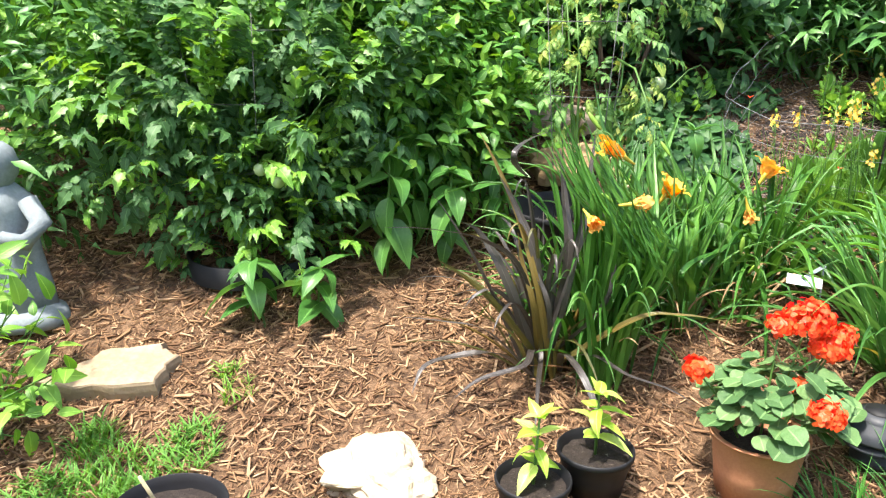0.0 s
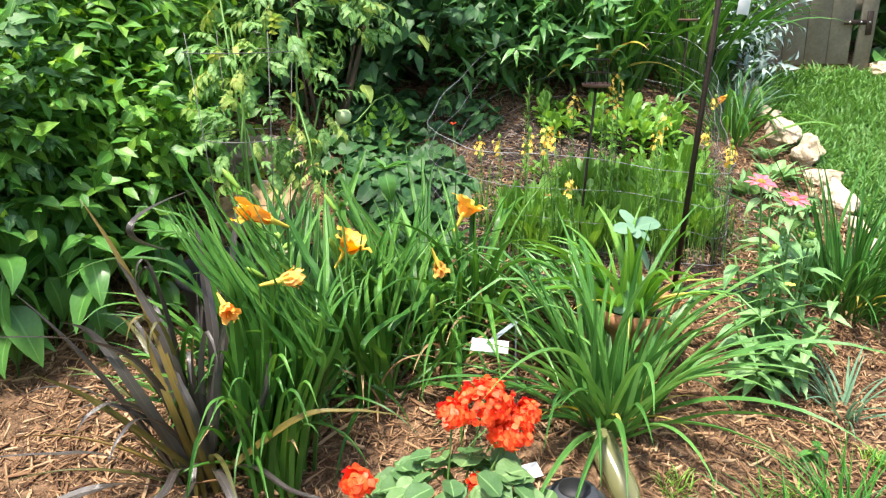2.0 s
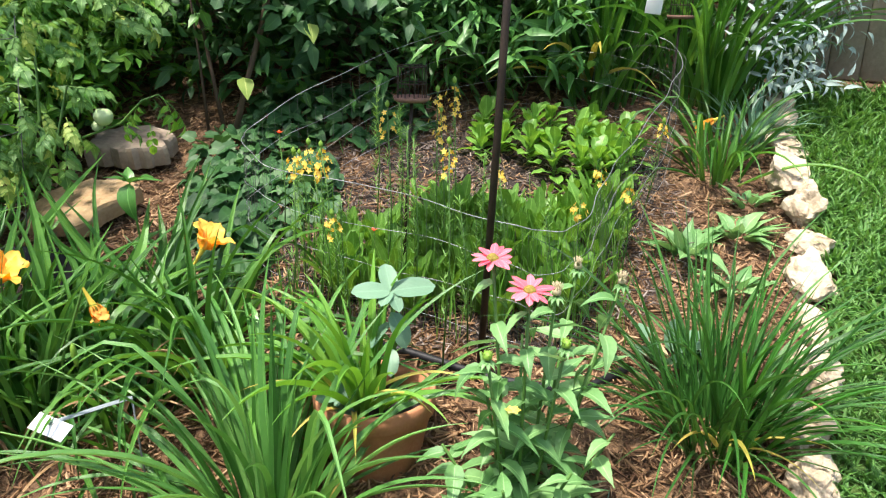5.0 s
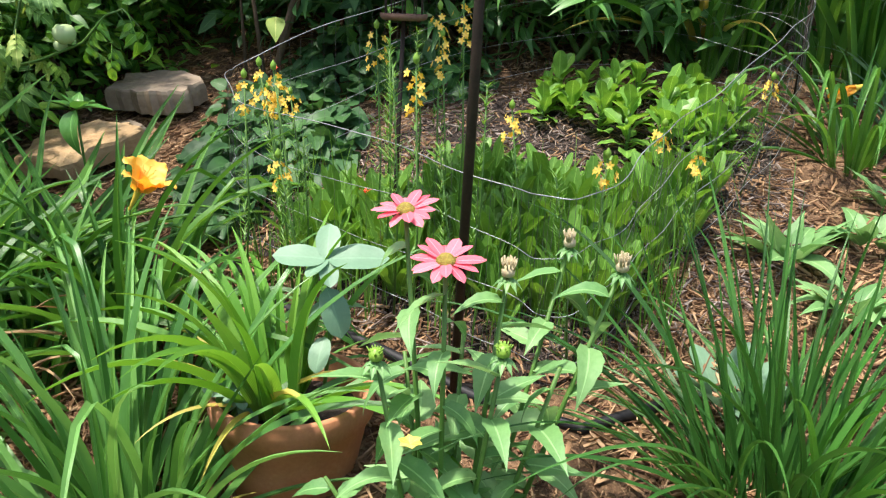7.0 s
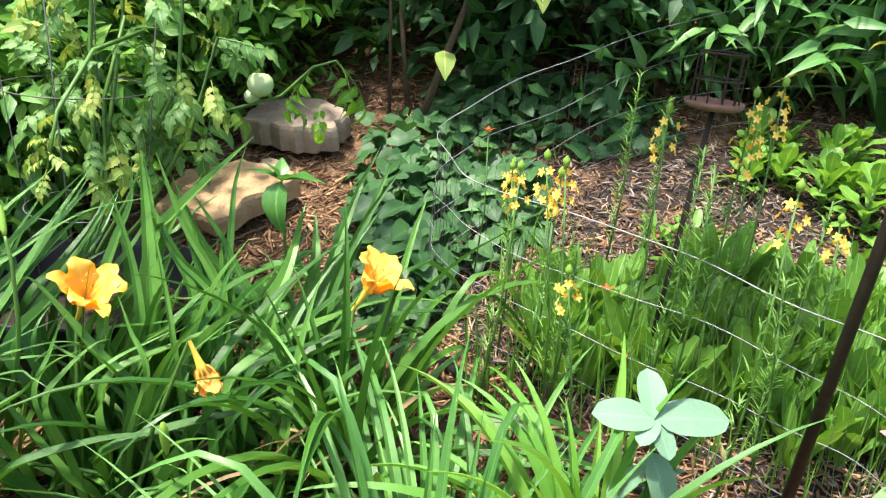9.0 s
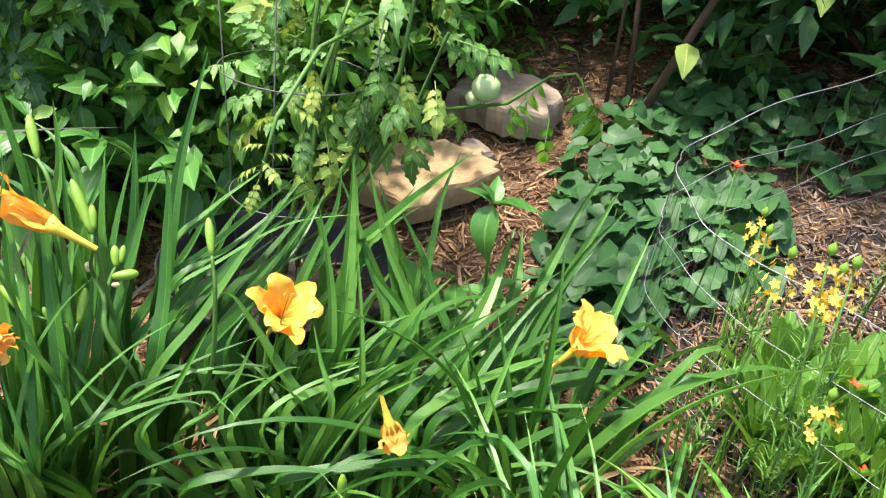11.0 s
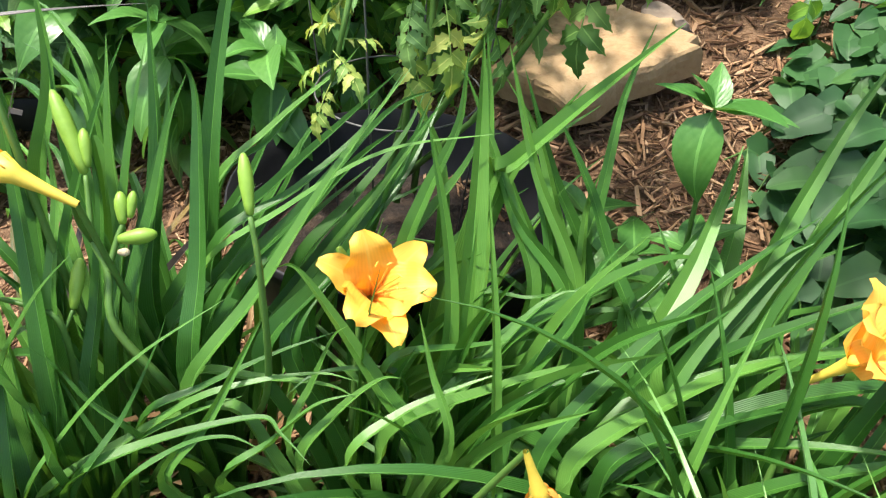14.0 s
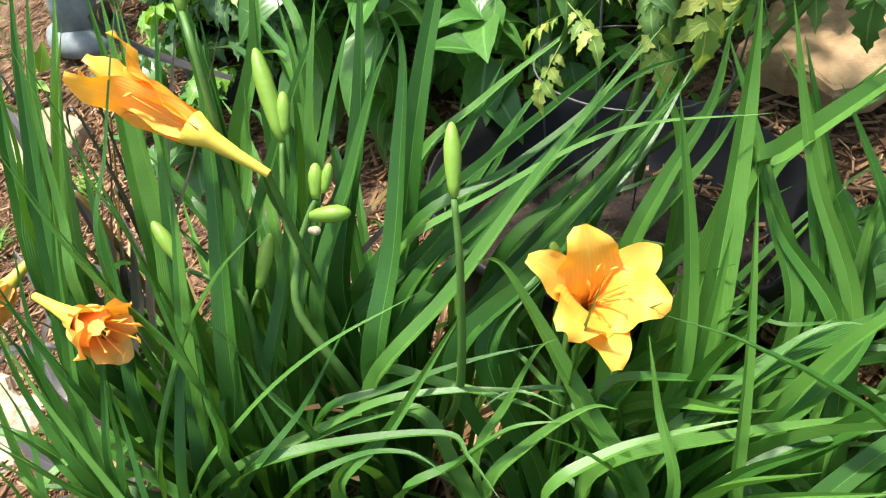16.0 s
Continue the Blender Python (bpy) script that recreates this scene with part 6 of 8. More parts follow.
ribbon(1, 0.024, (0.168, 1.427, 0.659), (0.164, 1.504, 0.712), (0.162, 1.593, 0.768), (0.150, 1.645, 0.815))
ribbon(1, 0.023, (0.110, 1.393, 0.702), (0.111, 1.473, 0.751), (0.109, 1.549, 0.799), (0.099, 1.594, 0.838))
ribbon(1, 0.022, (0.180, 1.472, 0.643), (0.186, 1.530, 0.682), (0.198, 1.595, 0.720), (0.216, 1.643, 0.741))
ribbon(0, 0.020, (0.101, 1.290, 0.680), (0.098, 1.348, 0.740), (0.098, 1.401, 0.795), (0.094, 1.433, 0.841))
ribbon(0, 0.018, (0.175, 1.051, 0.645), (0.153, 1.040, 0.683), (0.095, 1.019, 0.754), (0.066, 1.013, 0.804))
ribbon(0, 0.019, (0.154, 1.117, 0.677), (0.119, 1.115, 0.745), (0.060, 1.077, 0.818), (0.011, 1.056, 0.891))
ribbon(0, 0.013, (0.145, 1.123, 0.690), (0.115, 1.115, 0.741), (0.061, 1.112, 0.822), (0.005, 1.100, 0.900), (-0.024, 1.090, 0.950))
ribbon(0, 0.022, (0.184, 1.055, 0.638), (0.151, 1.032, 0.680), (0.137, 1.013, 0.705), (0.107, 0.984, 0.742))
ribbon(0, 0.022, (0.046, 1.043, 0.684), (-0.009, 1.053, 0.771), (-0.056, 1.075, 0.858), (-0.108, 1.103, 0.953))
ribbon(0, 0.021, (0.107, 1.110, 0.659), (0.013, 1.152, 0.813), (-0.055, 1.167, 0.924), (-0.056, 1.168, 0.953))
ribbon(0, 0.028, (0.105, 1.139, 0.679), (0.025, 1.183, 0.818), (-0.032, 1.214, 0.923))
ribbon(0, 0.019, (0.146, 1.076, 0.628), (0.084, 1.118, 0.737), (0.024, 1.157, 0.843))
ribbon(0, 0.015, (0.179, 1.058, 0.644), (0.131, 1.062, 0.731), (0.121, 1.065, 0.777))
ribbon(0, 0.019, (0.123, 1.039, 0.630), (0.067, 1.035, 0.710), (0.026, 1.022, 0.767), (0.018, 1.009, 0.790))
ribbon(0, 0.021, (0.084, 1.071, 0.661), (0.018, 1.091, 0.760), (-0.029, 1.103, 0.835), (-0.039, 1.107, 0.864))
ribbon(0, 0.017, (0.103, 1.027, 0.644), (0.029, 1.049, 0.754), (-0.016, 1.077, 0.837))
ribbon(0, 0.016, (0.126, 0.993, 0.630), (0.085, 1.001, 0.712), (0.065, 0.997, 0.763))
ribbon(0, 0.022, (0.075, 1.165, 0.728), (0.029, 1.213, 0.824), (0.002, 1.231, 0.880))
ribbon(0, 0.031, (0.003, 1.054, 0.706), (-0.089, 1.081, 0.839), (-0.147, 1.116, 0.940))
ribbon(0, 0.029, (0.006, 1.062, 0.676), (-0.088, 1.088, 0.810), (-0.158, 1.136, 0.932))
ribbon(0, 0.026, (-0.016, 1.045, 0.721), (-0.090, 1.053, 0.823), (-0.142, 1.081, 0.913))
ribbon(0, 0.023, (0.139, 1.012, 0.596), (0.113, 0.991, 0.643), (0.089, 0.988, 0.700), (0.061, 0.995, 0.766))
ribbon(0, 0.021, (0.144, 1.001, 0.616), (0.124, 0.983, 0.658), (0.111, 0.979, 0.701), (0.110, 0.977, 0.733))
ribbon(0, 0.022, (0.085, 1.021, 0.628), (0.048, 1.015, 0.691), (0.021, 1.010, 0.745), (0.012, 1.004, 0.777))
ribbon(0, 0.021, (0.062, 1.015, 0.650), (0.017, 1.023, 0.735), (-0.012, 1.038, 0.809))

for _e, _n, _o in ((DAY[0], 16, (0.0, 0.0)), (DAY[0], 8, (0.0, -0.18)), (DAY[1], 10, (0.0, 0.0)), (DAY[1], 14, (0.165, 0.04)), (DAY[2], 16, (0.0, 0.0))):
    _r = np.random.RandomState(_n + 60)
    for _k in range(_n):
        part("dry_leaf", BL["dry"][_r.randint(8)], _e, "tan withered leaf", pose(_o[0] + _r.normal(0, 0.035), _o[1] + _r.normal(0, 0.035), 0.35 * _o[1], 0, 0, _r.uniform(0, 360)) @ Matrix.Scale(_r.uniform(0.7, 1.1), 4))

e = thing("daylily", gp(1.98, 2.53), "small daylily with one pale wilted yellow flower by the stone border", "daylily")
clump(e, "daylily", 40, 0.07, 21, (0.55, 0.85))
daylily_flower(e, loc(e, (1.965, 2.59, 0.955)), (-0.8, -0.4, -0.3), "half_y", 0.85, 0.1, (0, 0, 0))
for k, (cx, cy, cnt, seed, lab) in enumerate(((1.62, 3.04, 100, 31, "tall green daylily clump at the back of the bed"), (2.02, 3.0, 80, 32, "large arching daylily clump before the wooden gate"))):
    e = thing("daylily", gp(cx, cy), lab, "daylily", "daylilies at the back")
    clump(e, "bigday", cnt, 0.14, seed, (0.8, 1.1))
    if k == 0:
        for j in range(7):
            part("leaf", BL["yellow"][j % 4], e, "yellow striped blade", pose(-0.05, 0.02, 0, 0, 0, 150 + j * 24) @ Matrix.Scale(1.9, 4))

e = thing("grass_clump", gp(0.88, 1.22), "dense dark green strap-leaved clump arching over the mulch", "grass clump", "green strap clumps")
clump(e, "clump3", 118, 0.08, 41, (0.85, 1.2))
for k in range(5):
    part("leaf", BL["yellow"][k % 4], e, "dry yellow blade", pose(0.03 * k - 0.05, -0.05, 0, 0, 0, 200 + 55 * k) @ Matrix.Scale(0.8, 4))
e = thing("grass_clump", gp(1.80, 1.52), "tall dark green fountain of narrow leaves by the stone border", "grass clump", "green strap clumps")
clump(e, "iris", 190, 0.085, 42, (0.5, 1.15))
clump(e, "liriope", 26, 0.1, 43, (0.85, 1.15), span=(-80, 20))
for k in range(4):
    part("leaf", BL["yellow"][k % 4], e, "dry yellow blade", pose(0.0, -0.05, 0, 0, 0, 230 + 40 * k) @ Matrix.Scale(0.9, 4))
e = thing("grass_tuft", gp(1.53, 1.14), "small grey-green tuft of narrow leaves on the mulch", "grass tuft", "small tufts")
clump(e, "tuft", 34, 0.035, 44, (0.8, 1.1))

# close fan of leaves before the black pot
for _k in range(26):
    _b = np.array([RIB.uniform(0.06, 0.34), RIB.uniform(1.35, 1.46), 0.0])
    _b[2] = float(gz(_b[0], _b[1])) - 0.01
    _dx, _dy, _dz = RIB.uniform(-0.05, 0.26), RIB.uniform(0.0, 0.14), RIB.uniform(0.3, 0.48)
    _pts = [_b + np.array([_dx * a, _dy * a, _dz * c]) - np.array(DAY[1].location) for a, c in ((0, 0), (0.25, 0.42), (0.6, 0.8), (1.0, 1.0))]
    part("leaf", one(strip_leaf(_pts, RIB.uniform(0.019, 0.027), RIB.uniform(0.5, 0.9), RIB.normal(0.2, 0.4), 0.0, 0.6), "leaf", M["daylily"]), DAY[1])

# low arching leaves of the first clump towards the purple grass
for _k in range(32):
    _b = np.array([RIB.normal(-0.01, 0.05), RIB.normal(1.19, 0.05), 0.0])
    _b[2] = float(gz(_b[0], _b[1])) - 0.01
    _dx, _dy, _dz = RIB.uniform(-0.34, 0.1), RIB.uniform(-0.14, 0.1), RIB.uniform(0.22, 0.44)
    _pts = [_b + np.array([_dx * a, _dy * a, _dz * c]) - np.array(DAY[0].location) for a, c in ((0, 0), (0.2, 0.5), (0.55, 0.92), (0.85, 1.0), (1.08, 0.9))]
    part("leaf", one(strip_leaf(_pts, RIB.uniform(0.018, 0.025), RIB.uniform(0.5, 0.9), RIB.normal(0.4, 0.4), 0.0, 0.8), "leaf", M["daylily"]), DAY[0])

# short leaves on the near side of the first clump
for _k in range(22):
    _b = np.array([RIB.normal(0.03, 0.03), RIB.normal(1.09, 0.03), 0.0])
    _b[2] = float(gz(_b[0], _b[1])) - 0.01
    _dx, _dy, _dz = RIB.uniform(-0.12, 0.1), RIB.uniform(-0.17, -0.02), RIB.uniform(0.22, 0.4)
    _pts = [_b + np.array([_dx * a, _dy * a, _dz * c]) - np.array(DAY[0].location) for a, c in ((0, 0), (0.2, 0.5), (0.55, 0.92), (0.85, 1.0), (1.1, 0.88))]
    part("leaf", one(strip_leaf(_pts, RIB.uniform(0.017, 0.023), RIB.uniform(0.5, 0.9), RIB.normal(1.2, 0.5), 0.0, 0.8), "leaf", M["daylily"]), DAY[0])

e = thing("purple_grass", gp(-0.14, 1.15), "dark purple fountain grass with glossy bronze blades", "ornamental grass")
PURPLE = e
clump(e, "purple", 4, 0.04, 51, (0.7, 1.0))
clump(e, "bronze", 16, 0.05, 52, (0.7, 1.1))


def purple_blade(mat, width, *points):
    """One arching blade of the purple grass from its crown through the points."""
    base = np.array([RIB.normal(0, 0.02), RIB.normal(0, 0.02), -0.01])
    pts = [base] + [np.array((p[0], p[1], max(p[2], float(gz(p[0], p[1])) + 0.03))) - np.array(PURPLE.location) for p in points]
    if pts[1][2] < 0.12:
        pts.insert(1, 0.55 * pts[1] + np.array([0, 0, 0.055]))
    part("leaf", one(strip_leaf(pts, width, 0.22, RIB.normal(0, 0.3), 1.5, 0.35), "leaf", M[mat]), PURPLE)


purple_blade("purple", 0.028, (-0.085, 1.106, 0.600), (-0.096, 1.166, 0.769), (-0.110, 1.212, 0.889))
purple_blade("purple", 0.023, (-0.055, 1.127, 0.663), (-0.032, 1.186, 0.818), (-0.015, 1.232, 0.931))
purple_blade("purple", 0.027, (-0.166, 1.095, 0.595), (-0.223, 1.135, 0.743), (-0.269, 1.153, 0.824))
purple_blade("purple", 0.030, (-0.234, 1.067, 0.539), (-0.313, 1.087, 0.680), (-0.369, 1.073, 0.722))
purple_blade("purple", 0.022, (-0.204, 1.066, 0.581), (-0.311, 1.066, 0.674), (-0.465, 1.054, 0.705), (-0.574, 1.027, 0.711))
purple_blade("purple_green", 0.017, (-0.157, 1.073, 0.516), (-0.212, 1.128, 0.702), (-0.270, 1.167, 0.835), (-0.329, 1.198, 0.940))
purple_blade("purple", 0.019, (-0.289, 1.016, 0.437), (-0.409, 1.002, 0.470), (-0.525, 0.983, 0.487))
purple_blade("purple", 0.023, (-0.265, 0.992, 0.389), (-0.387, 0.963, 0.388), (-0.453, 0.922, 0.376), (-0.476, 0.864, 0.331))
purple_blade("purple", 0.019, (-0.198, 0.949, 0.377), (-0.307, 0.903, 0.358), (-0.372, 0.848, 0.330))
purple_blade("purple_green", 0.021, (-0.263, 1.056, 0.488), (-0.346, 1.057, 0.567), (-0.432, 1.053, 0.624))
purple_blade("purple", 0.016, (0.059, 0.923, 0.373), (0.145, 0.866, 0.368), (0.195, 0.813, 0.359))
purple_blade("purple", 0.020, (0.011, 1.056, 0.510), (0.033, 1.110, 0.695))
purple_blade("purple_green", 0.017, (-0.172, 1.064, 0.491), (-0.204, 1.089, 0.601), (-0.219, 1.103, 0.685))
purple_blade("purple_green", 0.018, (0.068, 0.986, 0.493), (0.183, 0.944, 0.529), (0.296, 0.893, 0.531))
purple_blade("purple", 0.020, (-0.057, 0.920, 0.376), (-0.012, 0.827, 0.302), (0.016, 0.756, 0.291))
purple_blade("purple_green", 0.018, (-0.226, 1.018, 0.430), (-0.336, 1.027, 0.494), (-0.400, 1.016, 0.519))
purple_blade("purple", 0.021, (-0.132, 1.064, 0.488), (-0.166, 1.091, 0.582), (-0.171, 1.114, 0.676))
purple_blade("purple", 0.024, (-0.082, 1.073, 0.540), (-0.061, 1.103, 0.672), (-0.052, 1.119, 0.752))
for _k in range(20):
    # arching blades all round the crown: steep ones in the middle, low ones near the mulch
    _a = RIB.uniform(90, 400) if _k % 3 else RIB.uniform(150, 290)
    _reach = RIB.uniform(0.08, 0.45)
    _top = 0.58 - 1.0 * _reach + RIB.uniform(-0.05, 0.08)
    _d = np.array([math.cos(radians(_a)), math.sin(radians(_a))])
    _o = np.array(PURPLE.location)
    _pts = []
    for _f, _h in ((0.3, 0.62), (0.62, 0.95), (0.86, 0.98), (1.0, 0.9)):
        _q = _o[:2] + _d * _reach * _f
        _pts.append((_q[0], _q[1], _o[2] + 0.35 * _d[1] * _reach * _f + max(_top * _h, 0.05 if _f < 1 else 0.03)))
    purple_blade("purple_green" if _k % 5 in (0, 2) else "purple", RIB.uniform(0.011, 0.018), *_pts)
part("leaf", one(blade_between(loc(PURPLE, (-0.19, 1.27, 0.80)), loc(PURPLE, (-0.23, 1.17, 0.89)), loc(PURPLE, (-0.12, 1.40, 0.91)), 0.022, 0.5), "leaf", M["purple"]), PURPLE)

# front tufts of liriope
for k, (cx, cy, cnt) in enumerate(((0.50, 0.62, 60), (0.66, 0.66, 70), (0.80, 0.68, 70), (0.95, 0.70, 60), (1.14, 0.78, 40), (1.32, 0.84, 45))):
    e = thing("grass_tuft", gp(cx, cy, -0.01), "low dark green grass tuft at the edge of the bed", "grass tuft", "edge tufts")
    clump(e, "liriope", cnt, 0.07, 60 + k, (0.36, 0.55))


def weeds(name, spots, count, size, mat, seed, label):
    rng = np.random.RandomState(seed)
    sp = Soup()
    b = [blade(1.0, 15, 70, 0.09, 0.3, 4), blade(1.0, 30, 60, 0.1, 0.3, 4)]
    for k, (cx, cy, rad) in enumerate(spots):
        n = count
        a, r = rng.uniform(0, 6.28, n), rad * np.sqrt(rng.uniform(0, 1, n))
        x, y = cx + r * np.cos(a), cy + r * np.sin(a)
        t = rng.uniform(0, 6.28, n)
        h = rng.uniform(size * 0.5, size, n)
        m = np.zeros((n, 4, 4))
        m[:, 0, 0], m[:, 0, 1], m[:, 1, 0], m[:, 1, 1] = np.cos(t) * h, -np.sin(t) * h, np.sin(t) * h, np.cos(t) * h
        m[:, 2, 2], m[:, 3, 3], m[:, 0, 3], m[:, 1, 3], m[:, 2, 3] = h, 1, x, y, gz(x, y)
        sp.many(b[k % 2], m)
    solid(name, sp.mesh(name, mat), label, "weeds", kind="stuff")


weeds("weeds", ((-1.2, 0.74, 0.09), (-1.05, 0.83, 0.08), (-1.3, 0.84, 0.06), (-1.35, 0.68, 0.08), (-1.12, 0.66, 0.08)), 220, 0.08, M["weed"], 3, "bright green weeds at the front of the bed")
weeds("weeds", ((-0.98, 1.02, 0.05), (-1.03, 1.1, 0.03), (1.5, 0.98, 0.03), (1.2, 0.9, 0.05), (0.95, 0.98, 0.04), (1.36, 0.8, 0.06)), 60, 0.06, M["shrub_light"], 4, "small green weeds sprouting through the mulch")

# ---- geranium ----
e = thing("potted_geranium", gp(0.345, 0.79, -0.005), "red geranium in a terracotta pot standing on mulch", "potted plant", "potted plants")
pot_parts(e, 0.112, 0.084, 0.165, M["terracotta"], 48, 0.0, True, 0.009)
rng = np.random.RandomState(77)
for k in range(130):
    a = rng.uniform(0, 360)
    r = 0.14 * math.sqrt(rng.uniform(0, 1))
    z = 0.2 + 0.125 * (1 - (r / 0.17) ** 2) + rng.uniform(-0.04, 0.03)
    p = (r * math.cos(radians(a)) + 0.03, r * math.sin(radians(a)), z)
    part("leaf", ME["geranium"][0], e, "", leafpose(p, a + rng.normal(0, 30), rng.uniform(-35, 15), rng.uniform(0.038, 0.066), rng.uniform(-30, 30)))
for k in range(24):
    p = (0.15 + rng.normal(0, 0.05), 0.10 + rng.normal(0, 0.05), 0.2 + rng.normal(0, 0.04))
    part("leaf", ME["geranium"][0], e, "", leafpose(p, rng.uniform(0, 360), rng.uniform(-30, 20), rng.uniform(0.035, 0.055)))
for (hx, hy, hz), hr in (((0.452, 0.872, 0.545), 0.058), ((0.385, 0.86, 0.535), 0.032), ((0.50, 0.85, 0.49), 0.045), ((0.188, 0.791, 0.455), 0.033), ((0.425, 0.655, 0.42), 0.036), ((0.55, 0.90, 0.50), 0.03), ((0.42, 0.80, 0.42), 0.016)):
    c = np.array(loc(e, (hx, hy, hz)))
    root = np.array([c[0] * 0.3, c[1] * 0.3, 0.15])
    part("flower_stalk", one(tube([root, (root + c) / 2 + (0, 0, 0.015), c], [0.003, 0.0025, 0.0022], 6), "flower_stalk", M["stem"]), e)
    sp = Soup()
    n = int(46 * (hr / 0.04) ** 2) + 10
    d = rng.normal(size=(n, 3))
    d[:, 2] = np.abs(d[:, 2]) * 0.8 - 0.15
    d /= np.linalg.norm(d, axis=1, keepdims=True)
    for j in range(5):
        side = np.cross(d, rng.normal(size=(n, 3))) + rng.normal(0, 0.3, (n, 3))
        sp.many(leaf("round", 0.8, 0.2, 0.1, 3, 1), frames(c + d * hr * rng.uniform(0.6, 1.08, (n, 1)), side, d + rng.normal(0, 0.35, (n, 3)), rng.uniform(0.012, 0.02, n)))
    part("flower_head", sp.mesh("flower_head", M["red"]), e, "scarlet rounded geranium flower head", kind="stuff")

# ---- terracotta pot with strap leaves and pale smooth-leaved shoot ----
e = thing("potted_plant", gp(1.045, 1.435, -0.095), "terracotta pot of arching strap leaves with a pale round-leaved shoot", "potted plant", "potted plants")
pot_parts(e, 0.135, 0.095, 0.235, M["terracotta"], 56, 0.045, True, 0.011)
rng = np.random.RandomState(5)
for k in range(34):
    a = rng.uniform(60, 330)
    r = 0.06 * math.sqrt(rng.uniform(0, 1))
    part("leaf", BL["potted"][rng.randint(8)], e, "", pose(r * math.cos(radians(a)) - 0.02, r * math.sin(radians(a)), 0.19, 0, 0, a + rng.normal(0, 25)) @ pose(0, 0, 0, 0, rng.normal(3, 9), 0) @ Matrix.Scale(rng.uniform(0.95, 1.35), 4))
for k in range(6):
    part("leaf", BL["yellow"][k % 4], e, "yellowing strap leaf", pose(-0.04, -0.03, 0.19, 0, 0, 170 + k * 38) @ Matrix.Scale(rng.uniform(0.8, 1.0), 4))


def sage_shoot(e, root, top, size, seed):
    """A pale shoot: a rosette at the top and a few larger leaves lower on the stem."""
    rng = np.random.RandomState(seed)
    root, top = np.array(root), np.array(top)
    part("shoot_stem", one(tube([root, (root + top) / 2 + (0.005, 0.01, 0), top], [0.004, 0.0035, 0.003], 7), "shoot_stem", M["stem"]), e)
    for azim, tilt, k, roll, f in ((112, 38, 0.8, 0, 1.0), (24, 6, 1.1, 28, 1.0), (200, 4, 0.95, -28, 1.0), (310, -25, 0.62, 0, 1.0), (262, -15, 0.55, 0, 1.0), (335, -45, 0.95, 10, 0.8), (205, -30, 0.8, 0, 0.7), (60, 0, 1.0, 0, 0.66), (285, -30, 0.7, 0, 0.45)):
        part("shoot_leaf", ME["sage"][int(f < 1)], e, "pale blue-green smooth leaf", leafpose(tuple(root + (top - root) * f), azim + rng.uniform(-8, 8), tilt + rng.uniform(-5, 5), size * k, roll))


sage_shoot(e, (0.03, 0.05, 0.19), loc(e, (1.066, 1.52, 0.705)), 0.094, 3)
sage_shoot(e, (-0.03, -0.08, 0.19), loc(e, (0.99, 1.365, 0.525)), 0.06, 4)

# ---- coneflower ----
e = thing("coneflower", gp(1.37, 1.27), "pink coneflower plant with broad lance-shaped leaves and spent heads", "coneflower")
rng = np.random.RandomState(9)
STEMS = (((1.298, 1.287, 0.875), "bloom", 0.039), ((1.368, 1.24, 0.835), "bloom", 0.043), ((1.468, 1.486, 0.80), "spent", 0.02), ((1.55, 1.412, 0.80), "spent", 0.02), ((1.42, 1.33, 0.80), "spent", 0.016), ((1.30, 1.2, 0.72), "green", 0.016), ((1.44, 1.25, 0.73), "green", 0.016), ((1.5, 1.3, 0.70), "leafy", 0), ((1.36, 1.35, 0.70), "leafy", 0), ((1.28, 1.34, 0.66), "leafy", 0), ((1.22, 1.22, 0.52), "leafy", 0), ((1.46, 1.16, 0.52), "leafy", 0), ((1.34, 1.12, 0.5), "leafy", 0), ((1.54, 1.24, 0.56), "leafy", 0), ((1.24, 1.14, 0.42), "leafy", 0))
PINK_PETAL = one(moved(leaf("round", 0.4, 0.12, 0.15, 6, 1), pose(0.18, 0, 0, 0, -6, 0)), "petal", M["pink"])
